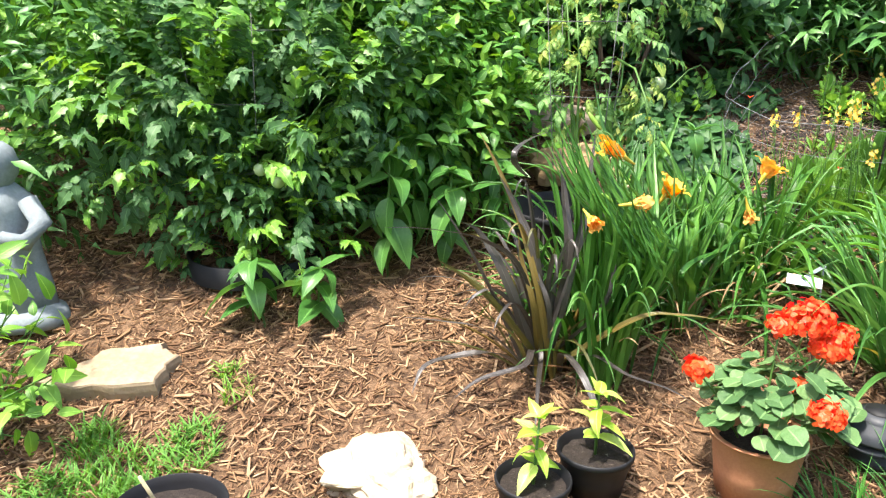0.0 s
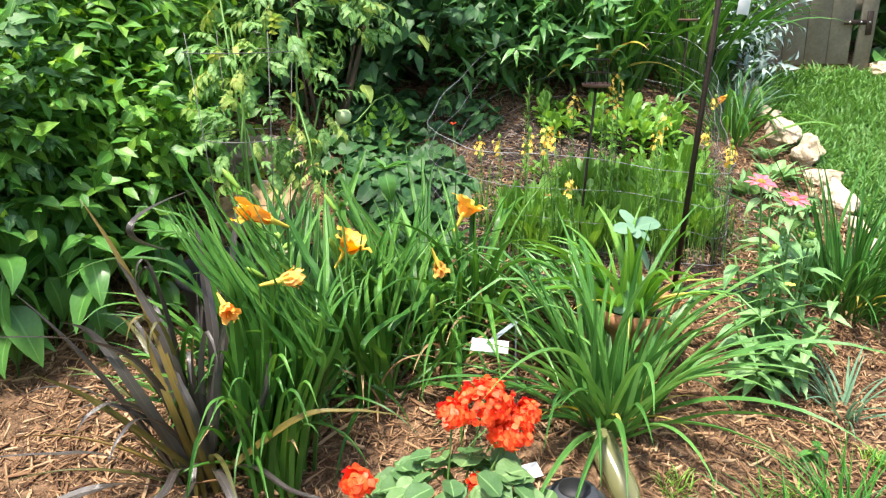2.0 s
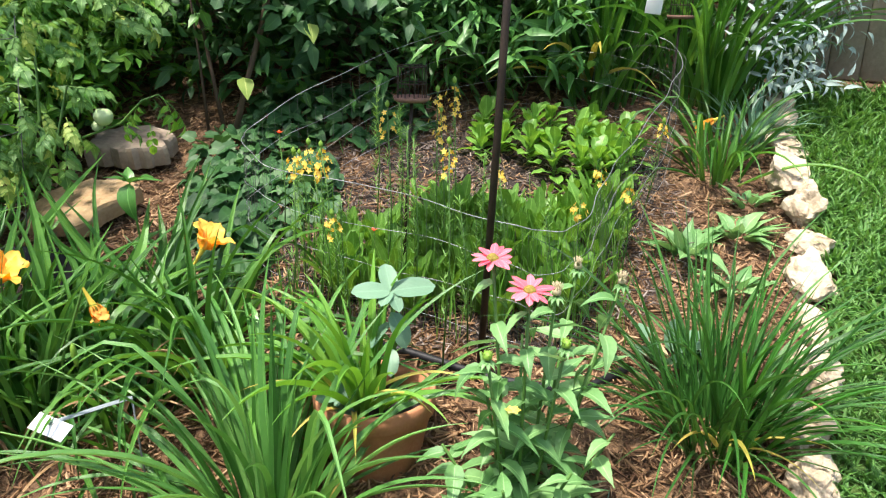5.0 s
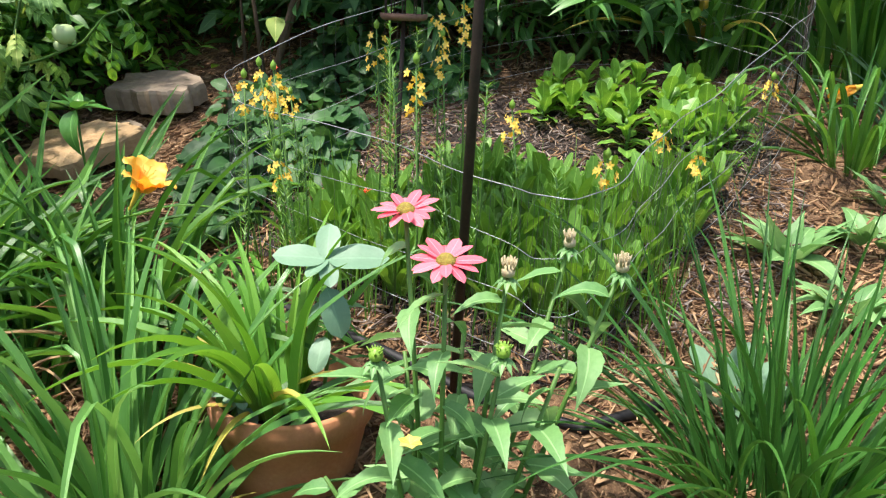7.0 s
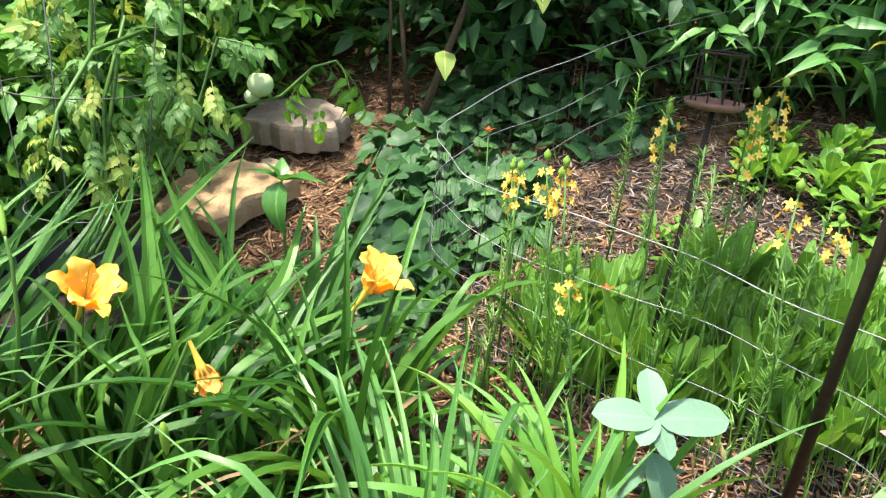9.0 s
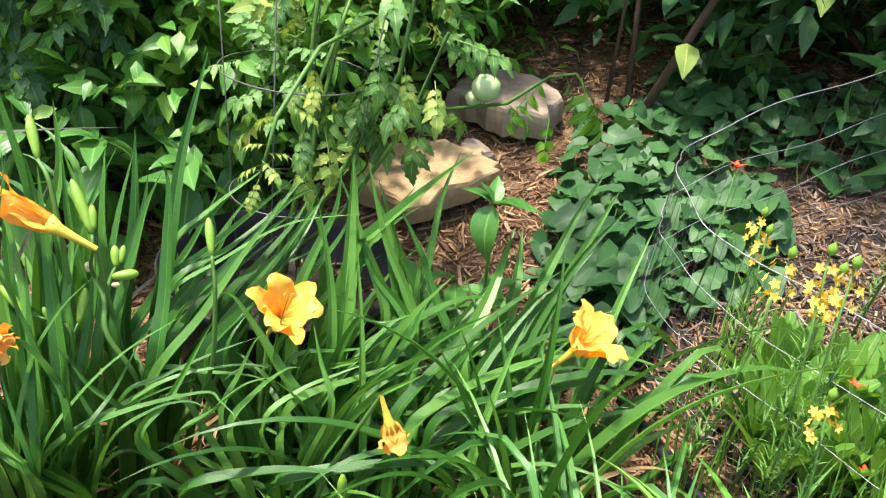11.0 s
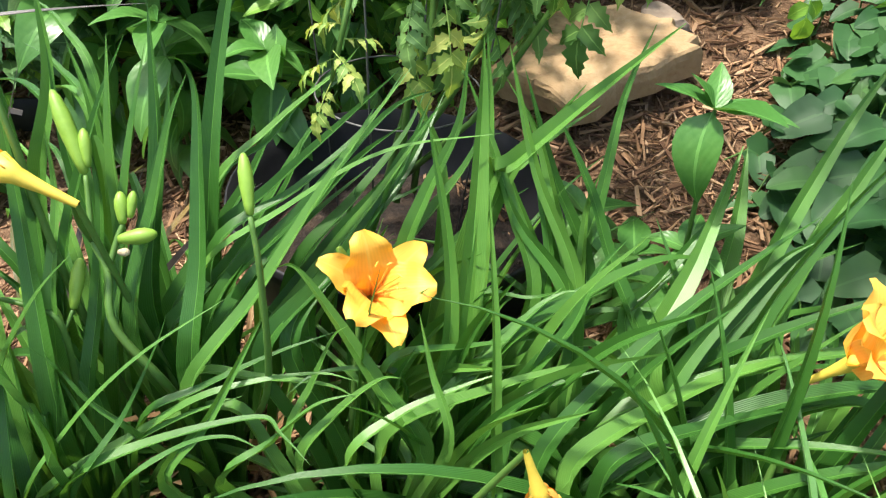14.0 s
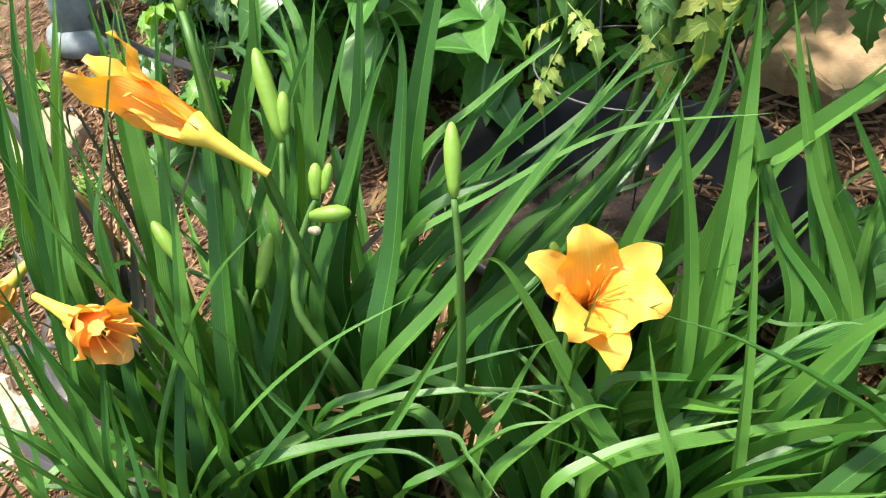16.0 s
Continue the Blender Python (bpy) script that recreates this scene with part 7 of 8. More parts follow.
for (p, kind_, rad) in STEMS:
    c = np.array(loc(e, p))
    root = np.array([c[0] * 0.25, c[1] * 0.25, 0.0])
    mid = root * 0.45 + c * 0.55 + np.array([0, 0, 0.0])
    part("stem", one(tube([root, mid, c], [0.004, 0.0035, 0.0028], 7), "stem", M["stem"]), e)
    for k in range(13):
        f = 0.08 + 0.84 * k / 12
        q = root + (c - root) * f
        part("leaf", ME["cone"][rng.randint(3)], e, "", leafpose(tuple(q), k * 137 + rng.uniform(-30, 30), rng.uniform(-22, 34), rng.uniform(0.08, 0.125) * (1.15 - 0.4 * f), rng.uniform(-20, 20)))
    if kind_ == "bloom":
        h = part("flower_head", one(lathe([(0, 0.009), (0.007, 0.008), (0.0115, 0.003), (0.012, -0.002), (0.007, -0.008), (0, -0.01)], 22), "flower_head", M["cone_center"]), e, "golden brown domed centre", aim((0.05, -0.25, 1), 0, tuple(c)))
        for k in range(14):
            part("petal", PINK_PETAL, h, "", pose(0, 0, 0, 0, 0, k * 360 / 14 + rng.uniform(-5, 5)) @ pose(0, 0, 0, rng.uniform(-14, 14), rng.uniform(-12, 6), 0) @ Matrix.Scale(rad * rng.uniform(0.8, 0.98), 4))
    elif kind_ in ("spent", "green"):
        sp = Soup()
        sp.add(lathe([(0, 0.014), (0.008, 0.012), (0.012, 0.004), (0.011, -0.004), (0, -0.01)], 14))
        for k in range(26):
            a = rng.uniform(0, 6.28)
            r = rng.uniform(0.003, 0.011)
            sp.add(tube([(r * math.cos(a), r * math.sin(a), 0.006), (r * 1.5 * math.cos(a), r * 1.5 * math.sin(a), 0.026 if kind_ == "spent" else 0.014)], [0.0016, 0.001], 4))
        part("flower_head", sp.mesh("flower_head", M["spent"] if kind_ == "spent" else M["bud"]), e, "dry spent flower head" if kind_ == "spent" else "green closed flower head", aim((0, -0.1, 1), 0, tuple(c), 0.75))
        for k in range(9):
            part("bract", ME["cone"][1], e, "", leafpose(tuple(c - (0, 0, 0.008)), k * 40, -10, 0.026))
part("side_flower", one(join(*[moved(leaf("round", 0.7, 0.2, 0.1, 3, 1), leafpose((0, 0, 0), k * 60, 25, 0.016)) for k in range(6)]), "side_flower", M["bulb_yellow"]), e, "small yellow bloom between the stems", pose(*loc(e, (1.35, 1.19, 0.62))))

# ---- small peppers ----
for (x, y, h, sz, seed, lab) in ((-1.02, 1.31, 0.21, 0.16, 61, "broad-leaved young pepper plant in front of the tomato pot"), (-0.82, 1.33, 0.18, 0.15, 62, "young green pepper plant beside the tomato pot"), (0.36, 1.755, 0.22, 0.085, 63, "small pepper plant with a drooping leaf behind the daylilies"),
                                 (0.27, 1.83, 0.09, 0.11, 72, "low broad-leaved pepper seedling in the mulch"), (0.40, 1.80, 0.08, 0.1, 73, "low broad-leaved pepper seedling in the mulch"), (0.18, 1.84, 0.1, 0.1, 74, "low broad-leaved pepper seedling in the mulch"), (-0.50, 1.75, 0.32, 0.13, 64, "bushy pepper plant with dark glossy leaves"), (-0.62, 1.68, 0.2, 0.12, 65, "low pepper plant under the shrub"), (-0.30, 1.82, 0.34, 0.12, 66, "pepper plant with broad leaves in shade"), (-0.63, 1.52, 0.42, 0.15, 68, "broad-leaved pepper plant before the leafy shrub"), (-0.44, 1.58, 0.34, 0.14, 69, "dark glossy pepper plant behind the purple grass"), (-0.56, 1.62, 0.42, 0.13, 70, "tall pepper plant among the shrub leaves"), (-0.28, 1.66, 0.3, 0.12, 71, "leafy pepper plant shaded by the tomato"), (1.32, 1.02, 0.05, 0.05, 67, "tiny bright green seedling in the mulch")):
    e = thing("pepper_plant", gp(x, y, -0.005), lab, "pepper plant", "pepper plants")
    seedling(e, 0.0, h, np.random.RandomState(seed), "pepper", 5 if h > 0.25 else 3, sz, (0.02, -0.03))
    if seed == 63:
        part("shoot", one(tube([(0.02, -0.03, 0.2), (0.015, -0.035, 0.3), (0.005, -0.03, 0.385)], [0.003, 0.0028, 0.002], 6), "shoot", M["stem"]), e)
        part("leaf", ME["pepper"][2], e, "broad drooping leaf", leafpose((0.004, -0.034, 0.383), -80, -40, 0.105, 14))
        for _a, _t, _s in ((-150, 30, 0.065), (-20, 30, 0.09), (20, 15, 0.08), (120, 50, 0.055), (200, 60, 0.045)):
            part("leaf", ME["pepper"][0], e, "", leafpose((0.005, -0.03, 0.385), _a, _t, _s))

# ---- leafy shrubs and vegetables ----


def twig_cloud(rng, blobs, count):
    """Twig roots and headings in and near the surface of ellipsoids (cx, cy, cz, rx, ry, rz)."""
    b = np.array(blobs, float)
    vol = b[:, 3] * b[:, 4] * b[:, 5]
    pick = rng.choice(len(b), count, p=vol / vol.sum())
    d = rng.normal(size=(count, 3))
    d /= np.linalg.norm(d, axis=1, keepdims=True)
    r = rng.uniform(0.35, 1.0, count) ** 0.45
    lump = 1 + 0.22 * np.sin(d[:, 0] * 7 + pick) * np.cos(d[:, 2] * 6 + d[:, 1] * 5)
    p = b[pick, :3] + d * b[pick, 3:] * (r * lump)[:, None]
    head = d * 0.8 + np.array([0, 0, 0.55]) + rng.normal(0, 0.35, (count, 3))
    return p, head / np.linalg.norm(head, axis=1, keepdims=True)


def shrub(name, base, blobs, twigs, per, leafpiece, size, mat, seed, label, category, spacing=0.6, flat=0.7, stems=7, mat2=None, stem_mat="brown_stem", group=""):
    """A shrub: woody limbs from the base and sprays of leaves along twigs."""
    rng = np.random.RandomState(seed)
    e = thing(name, base, label, category, group)
    o = np.array(base)
    p, h = twig_cloud(rng, blobs, twigs)
    sp, sp2, tw = Soup(), Soup(), Soup()
    for j in range(per):
        s = size * rng.uniform(0.65, 1.2, twigs)
        pos = p + h * (size * spacing * j) + rng.normal(0, size * 0.08, (twigs, 3))
        a = rng.uniform(0, 2 * math.pi, twigs) if j else np.zeros(twigs)
        side = np.cross(h, rng.normal(size=(twigs, 3)))
        side /= np.linalg.norm(side, axis=1, keepdims=True)
        d = h * (0.45 + 0.5 * j / per) + side * 0.8 + np.array([0, 0, -0.15])
        nor = np.array([0, -0.25, 1.0]) * flat + h * 0.5 + rng.normal(0, 0.35, (twigs, 3))
        fr = frames(pos - o, d, nor, s)
        if mat2 is not None:
            sel = rng.uniform(size=twigs) < 0.42
            sp.many(leafpiece, fr[~sel])
            sp2.many(leafpiece, fr[sel])
        else:
            sp.many(leafpiece, fr)
    part("foliage", sp.mesh("foliage", mat), e, kind="stuff")
    if mat2 is not None:
        part("young_foliage", sp2.mesh("young_foliage", mat2), e, "brighter young leaves", kind="stuff")
    for k in rng.choice(twigs, min(70, twigs), False):
        q = p[k] - o
        tw.add(tube([q * 0.55 + rng.normal(0, 0.03, 3), q * 0.8 + rng.normal(0, 0.015, 3), q + h[k] * size * per * spacing * 0.8], [0.004, 0.003, 0.0015], 4, False))
    part("twigwork", tw.mesh("twigwork", M["stem"]), e, kind="stuff")
    for k in range(stems):
        q = p[rng.randint(twigs)] - o
        foot = rng.normal(0, 0.03, 3) * (1, 1, 0)
        part("branch", one(tube([foot, q * 0.35 + rng.normal(0, 0.03, 3), q * 0.7, q], [0.011, 0.009, 0.006, 0.003], 6), "branch", M[stem_mat]), e)
    return e


shrub("leafy_shrub", gp(-0.35, 2.35), [(-0.68, 2.15, 0.95, 0.38, 0.32, 0.36), (-0.5, 2.52, 1.1, 0.26, 0.25, 0.38), (-0.66, 2.36, 1.35, 0.42, 0.36, 0.33), (-0.46, 2.0, 0.9, 0.2, 0.15, 0.18), (-0.7, 1.95, 0.8, 0.3, 0.2, 0.25), (-0.62, 1.78, 0.85, 0.16, 0.1, 0.12)], 1600, 9, LEAF_OVATE_LOW, 0.065, M["shrub"], 1, "dense bright green leafy shrub behind the daylilies", "shrub", mat2=M["shrub_light"])
shrub("leafy_shrub", gp(-1.3, 2.3), [(-1.3, 2.2, 1.25, 0.6, 0.35, 0.45), (-1.75, 2.1, 1.2, 0.5, 0.4, 0.45), (-0.9, 2.15, 1.15, 0.3, 0.25, 0.35), (-1.7, 1.8, 1.1, 0.3, 0.2, 0.2)], 1000, 9, LEAF_OVATE_LOW, 0.07, M["shrub"], 2, "dense green shrub behind the potted tomato", "shrub", mat2=M["shrub_light"])
shrub("leafy_shrub", gp(-2.25, 1.75), [(-2.25, 1.75, 0.9, 0.4, 0.3, 0.45), (-2.0, 1.65, 0.6, 0.2, 0.15, 0.2)], 260, 8, LEAF_LANCE_LOW, 0.1, M["lance"], 3, "green lance-leaved bush behind the statue", "shrub")
shrub("leafy_shrub", gp(-1.62, 0.72), [(-1.62, 0.8, 0.36, 0.16, 0.14, 0.2)], 34, 6, LEAF_OVATE, 0.075, M["shrub_light"], 4, "leggy green plant with a red bloom at the bed's edge", "shrub", stems=4, stem_mat="stem")


def tomato_plant(base, blobs, count, size, mat, seed, label, pot=None, cage=None, mat2=None, frac=0.3, piece=LEAF_TOMATO, droop=0.2):
    rng = np.random.RandomState(seed)
    e = thing("tomato_plant", base, label, "tomato plant", "tomato plants")
    o = np.array(base)
    p, h = twig_cloud(rng, blobs, count)
    d = h + rng.normal(0, 0.3, (count, 3)) + np.array([0, 0, -droop])
    nor = np.array([0, -0.2, 1.0]) + rng.normal(0, 0.35, (count, 3))
    fr = frames(p - o, d, nor, size * rng.uniform(0.7, 1.25, count))
    sel = rng.uniform(size=count) < (frac if mat2 is not None else 0)
    part("foliage", Soup().many(piece, fr[~sel]).mesh("foliage", mat), e, kind="stuff")
    if sel.any():
        part("faded_foliage", Soup().many(piece, fr[sel]).mesh("faded_foliage", mat2), e, "pale yellowing leaves", kind="stuff")
    for k in range(5 if pot else 9):
        q = p[rng.randint(count)] - o
        part("stem", one(tube([rng.normal(0, 0.02, 3) * (1, 1, 0) + (0, 0, 0.2 if pot else 0.1), q * 0.4 + (0, 0, 0.06), q * 0.75 + rng.normal(0, 0.02, 3), q], [0.005, 0.0045, 0.004, 0.003], 6), "stem", M["stem"]), e)
    if pot:
        pot_parts(e, pot[0], pot[1], pot[2], M["black_plastic"], 44, 0.025, True, 0.004, 0.5, "pot_earth")
    if cage:
        r, z0, z1, n = cage
        for k in range(n):
            z = z0 + (z1 - z0) * k / (n - 1)
            rr = r * (0.7 + 0.3 * k / (n - 1))
            part("cage_ring", one(tube([(rr * math.cos(a), rr * math.sin(a), z) for a in np.linspace(0, 2 * math.pi, 40)], 0.0012, 6, False), "cage_ring", M["cage_wire"]), e)
        for k in range(4):
            a = k * math.pi / 2 + 0.5
            part("cage_leg", one(tube([(0.5 * r * math.cos(a), 0.5 * r * math.sin(a), 0.0), (r * math.cos(a), r * math.sin(a), z1 + 0.05)], 0.0012, 6), "cage_leg", M["cage_wire"]), e)
    return e


t1 = tomato_plant(gp(-1.1, 1.62), [(-1.12, 1.58, 0.66, 0.26, 0.16, 0.26), (-1.05, 1.62, 0.95, 0.42, 0.22, 0.28), (-0.8, 1.72, 1.12, 0.34, 0.2, 0.24), (-1.4, 1.6, 1.0, 0.32, 0.2, 0.26), (-1.5, 1.5, 0.85, 0.22, 0.14, 0.2), (-0.78, 1.58, 0.98, 0.2, 0.14, 0.17), (-1.0, 1.5, 0.55, 0.26, 0.1, 0.16), (-0.92, 1.5, 0.7, 0.18, 0.12, 0.16), (-1.25, 1.5, 0.75, 0.22, 0.12, 0.16)], 1050, 0.145, M["tomato"], 11, "large bushy tomato plant in a wire cage on the mulch", None, (0.2, 0.1, 0.75, 4), M["shrub_light"], 0.34)
part("collar", one(lathe([(0.225, -0.05), (0.228, 0.022), (0.222, 0.025), (0.218, 0.02), (0.216, -0.05)], 48), "collar", M["black_plastic"]), t1, "black plastic planting ring")
FRUIT = lathe([(0, -0.9), (0.45, -0.85), (0.85, -0.5), (1.0, 0.0), (0.92, 0.45), (0.6, 0.78), (0.25, 0.82), (0, 0.74)], 22, 0.03)


def fruit(e, place, r):
    f = part("tomato", one(moved(FRUIT, Matrix.Scale(r, 4)), "tomato", M["tomato_fruit"]), e, "pale green unripe tomato", pose(*loc(e, place)))
    part("calyx", one(join(*[moved(leaf("lance", 0.3, 0.5, 0.2, 3, 1), leafpose((0, 0, r * 0.75), k * 72, 10, r * 0.9)) for k in range(5)]), "calyx", M["stem"]), f)


fruit(t1, (-1.0, 1.42, 0.78), 0.022)
fruit(t1, (-0.95, 1.43, 0.74), 0.022)
fruit(t1, (-0.98, 1.40, 0.60), 0.02)

t2 = tomato_plant(gp(-0.005, 1.65, -0.035), [(0.06, 1.73, 1.12, 0.19, 0.12, 0.2), (0.0, 1.68, 0.97, 0.12, 0.1, 0.12), (0.17, 1.86, 1.34, 0.22, 0.14, 0.16)], 210, 0.09, M["tomato_pale"], 12, "straggly tomato plant with fading leaves in a black pot", (0.232, 0.19, 0.215), (0.15, 0.36, 0.8, 3), M["tomato_sick"], 0.28, LEAF_TOMATO, 0.8)
fruit(t2, (0.26, 1.82, 1.017), 0.025)
fruit(t2, (0.235, 1.83, 0.99), 0.015)
part("truss", one(tube([loc(t2, p) for p in ((0.08, 1.80, 0.93), (0.18, 1.82, 0.955), (0.30, 1.83, 1.0), (0.36, 1.84, 1.06), (0.40, 1.85, 1.075), (0.44, 1.85, 1.04))], [0.0034, 0.0034, 0.003, 0.0026, 0.002, 0.0014], 7), "truss", M["stem"]), t2, "arching pale green side shoot")
part("truss_leaves", Soup().many(LEAF_SOFT, np.array([leafpose(loc(t2, p), a, -55, s) for p, a, s in (((0.41, 1.85, 1.07), -20, 0.1), ((0.43, 1.85, 1.05), 30, 0.09), ((0.36, 1.84, 1.06), 200, 0.08), ((0.38, 1.83, 1.0), -60, 0.08), ((0.33, 1.83, 1.02), -100, 0.07))])).mesh("truss_leaves", M["shrub_light"]), t2)
part("shoot_leaves", Soup().many(LEAF_TOMATO, np.array([leafpose(loc(t2, p), a, t, sz) for p, a, t, sz in (((0.12, 1.80, 0.94), 200, -50, 0.12), ((0.16, 1.81, 0.95), -80, -60, 0.13), ((0.2, 1.82, 0.96), 100, -30, 0.09), ((0.3, 1.83, 1.0), 60, -35, 0.08), ((0.38, 1.85, 1.07), 10, -55, 0.1), ((0.14, 1.78, 0.98), -150, -25, 0.13), ((0.08, 1.76, 1.0), -100, -55, 0.13))])).mesh("shoot_leaves", M["tomato_pale"]), t2)
part("hanging_truss", one(tube([loc(t2, p) for p in ((0.1, 1.7, 1.1), (0.13, 1.55, 1.08), (0.15, 1.45, 1.0), (0.158, 1.415, 0.92))], [0.004, 0.0035, 0.003, 0.002], 6), "hanging_truss", M["stem"]), t2, "drooping pale stem")
part("pale_leaves", Soup().many(LEAF_TOMATO, np.array([leafpose(loc(t2, p), a, t, s) for p, a, t, s in (((0.155, 1.42, 0.945), -10, -15, 0.05), ((0.15, 1.425, 0.935), -150, -30, 0.045), ((0.158, 1.415, 0.92), -80, -50, 0.05), ((0.13, 1.47, 0.99), 170, -20, 0.055), ((0.14, 1.48, 1.01), 20, -15, 0.055), ((0.145, 1.44, 0.96), 200, -10, 0.04), ((0.15, 1.43, 0.95), 60, 0, 0.04), ((0.12, 1.55, 1.05), 120, -50, 0.06), ((0.12, 1.56, 1.03), -60, -40, 0.06))])).mesh("pale_leaves", M["tomato_sick"]), t2, "pale yellow withering leaves")


def groundcover(name, spots, n, size, piece, mat, seed, label, category, height=0.12):
    """A carpet of leaves on short stalks."""
    rng = np.random.RandomState(seed)
    sp, st = Soup(), Soup()
    pts = []
    for (cx, cy, rx, ry) in spots:
        k = int(n / len(spots))
        a, r = rng.uniform(0, 6.28, k), np.sqrt(rng.uniform(0, 1, k))
        x, y = cx + rx * r * np.cos(a), cy + ry * r * np.sin(a)
        z = gz(x, y) + rng.uniform(0.02, height, k) * (1 - 0.5 * r)
        pts.append(np.stack([x, y, z], 1))
    p = np.vstack(pts)
    m = len(p)
    a = rng.uniform(0, 6.28, m)
    d = np.stack([np.cos(a), np.sin(a) - 0.4, rng.normal(-0.25, 0.25, m)], 1)
    nor = np.stack([rng.normal(0, 0.3, m), rng.normal(-0.45, 0.3, m), np.ones(m)], 1)
    sp.many(piece, frames(p, d, nor, size * rng.uniform(0.6, 1.2, m)))
    for k in range(0, m, 3):
        st.add(tube([(p[k, 0] + rng.normal(0, 0.02), p[k, 1] + rng.normal(0, 0.02), float(gz(p[k, 0], p[k, 1]))), p[k]], 0.0016, 3, False))
    e = thing(name, (0, 0, 0), label, category, kind="stuff")
    part("leaves", sp.mesh("leaves", mat), e, kind="stuff")
    part("stalks", st.mesh("stalks", M["stem"]), e, kind="stuff")


def bed_soil():
    """Dark soil and leaf litter inside the wire ring."""
    p = ring_path(90)
    c = p.mean(0)
    v, nr = [], 14
    for k in range(nr):
        s = 0.97 * (1 - k / (nr - 1)) + 0.001
        q = c + (p - c) * s
        z = gz(q[:, 0], q[:, 1]) + 0.006 + np.array([noise.noise(Vector((a * 14, b * 14, 1))) for a, b in q]) * 0.008
        v.append(np.column_stack([q, z]))
    return mesh_np("bed_soil", np.vstack(v), grid_quads(nr, 90, True), None, True, M["soil"])


solid("bed_soil", bed_soil(), "dark soil with grey leaf litter inside the wire ring", "soil", kind="structure")
solid("leaf_litter", chip_pieces(6, 9000, 0.55, 1.95, 1.65, 2.85, 0.012, 0.032, "litter", (1.23, 2.24, 0.64, 0.55), 0.012), "grey-brown leaf litter and bark bits inside the wire ring", "litter", kind="stuff")
groundcover("sweet_potato_vine", ((0.42, 2.22, 0.16, 0.22), (0.38, 2.48, 0.22, 0.2), (0.52, 2.02, 0.1, 0.16), (0.7, 2.75, 0.3, 0.2), (0.45, 2.75, 0.2, 0.2), (0.62, 2.3, 0.12, 0.2)), 760, 0.064, LEAF_HEART, M["vine"], 21, "carpet of dark green heart-shaped vine leaves", "ground cover")


def rosette(e, rng, count, size, piece_meshes, upright=(20, 70), r0=0.015):
    for k in range(count):
        a = k * 137.5 + rng.uniform(-20, 20)
        t = rng.uniform(*upright)
        part("leaf", piece_meshes[rng.randint(len(piece_meshes))], e, "", leafpose((r0 * math.cos(radians(a)), r0 * math.sin(radians(a)), rng.uniform(0, 0.02)), a, t, size * rng.uniform(0.7, 1.1), rng.uniform(-20, 20)))


LETTUCE = [one(leaf("spoon", 0.46, d, 0.3, 8, 2, 0.3), "leaf", M["lettuce"]) for d in (0.1, 0.25, 0.45)]
ARUGULA = [one(leaf("spoon", 0.24, d, 0.3, 8, 1, 0.2), "leaf", M["arugula"]) for d in (0.05, 0.12, 0.25)]
rng = np.random.RandomState(31)
_n, _spots = 0, []
for k in range(500):
    x, y = rng.uniform(1.14, 1.74), rng.uniform(2.36, 2.78)
    main = ((x - 1.53) / 0.2) ** 2 + ((y - 2.56) / 0.17) ** 2 < 1
    side = ((x - 1.22) / 0.09) ** 2 + ((y - 2.66) / 0.1) ** 2 < 1
    if not (main or side) or _n >= 30 or any(math.hypot(x - a, y - b) < 0.072 for a, b in _spots):
        continue
    _n += 1
    _spots.append((x, y))
    e = thing("lettuce", gp(x, y), "round-leaved light green lettuce in the wire-ringed bed", "lettuce", "lettuce plants")
    h = rng.uniform(0.06, 0.13) if main else 0.04
    part("stalk", one(tube([(0, 0, 0), (rng.normal(0, 0.006), rng.normal(0, 0.006), h * 0.5), (0, 0, h)], [0.006, 0.005, 0.004], 6), "stalk", M["stem"]), e)
    for j in range(17):
        f = j / 16
        part("leaf", LETTUCE[rng.randint(3)], e, "", leafpose((0, 0, h * f), j * 137.5 + rng.uniform(-20, 20), 10 + 70 * f + rng.uniform(-14, 14), rng.uniform(0.06, 0.1), rng.uniform(-25, 25)))
_n = 0
for k in range(600):
    x, y = rng.uniform(0.82, 1.68), rng.uniform(1.74, 2.3)
    if y < 1.79 + abs(x - 1.35) * 0.1 or y > 2.3 - (1.68 - x) * 0.3 or x > 1.47 + (y - 1.75) * 0.4 or _n >= 96 or any(math.hypot(x - a, y - b) < 0.055 for a, b in _spots):
        continue
    _n += 1
    _spots.append((x, y))
    e = thing("salad_plant", gp(x, y), "upright narrow-leaved green salad plant inside the wire ring", "salad plant", "salad plants")
    rosette(e, rng, 18, rng.uniform(0.11, 0.18), ARUGULA, (60, 90))


for k in range(300):
    x, y = rng.uniform(1.0, 1.62), rng.uniform(2.12, 2.5)
    if y > 2.3 + abs(x - 1.2) * 0.3 or x > 1.47 + (y - 1.75) * 0.38 or _n >= 116 or any(math.hypot(x - a, y - b) < 0.07 for a, b in _spots):
        continue
    _n += 1
    _spots.append((x, y))
    e = thing("salad_plant", gp(x, y), "small young salad plant on the litter in the wire ring", "salad plant", "young salad plants")
    rosette(e, rng, 8, rng.uniform(0.05, 0.1), ARUGULA, (25, 75))


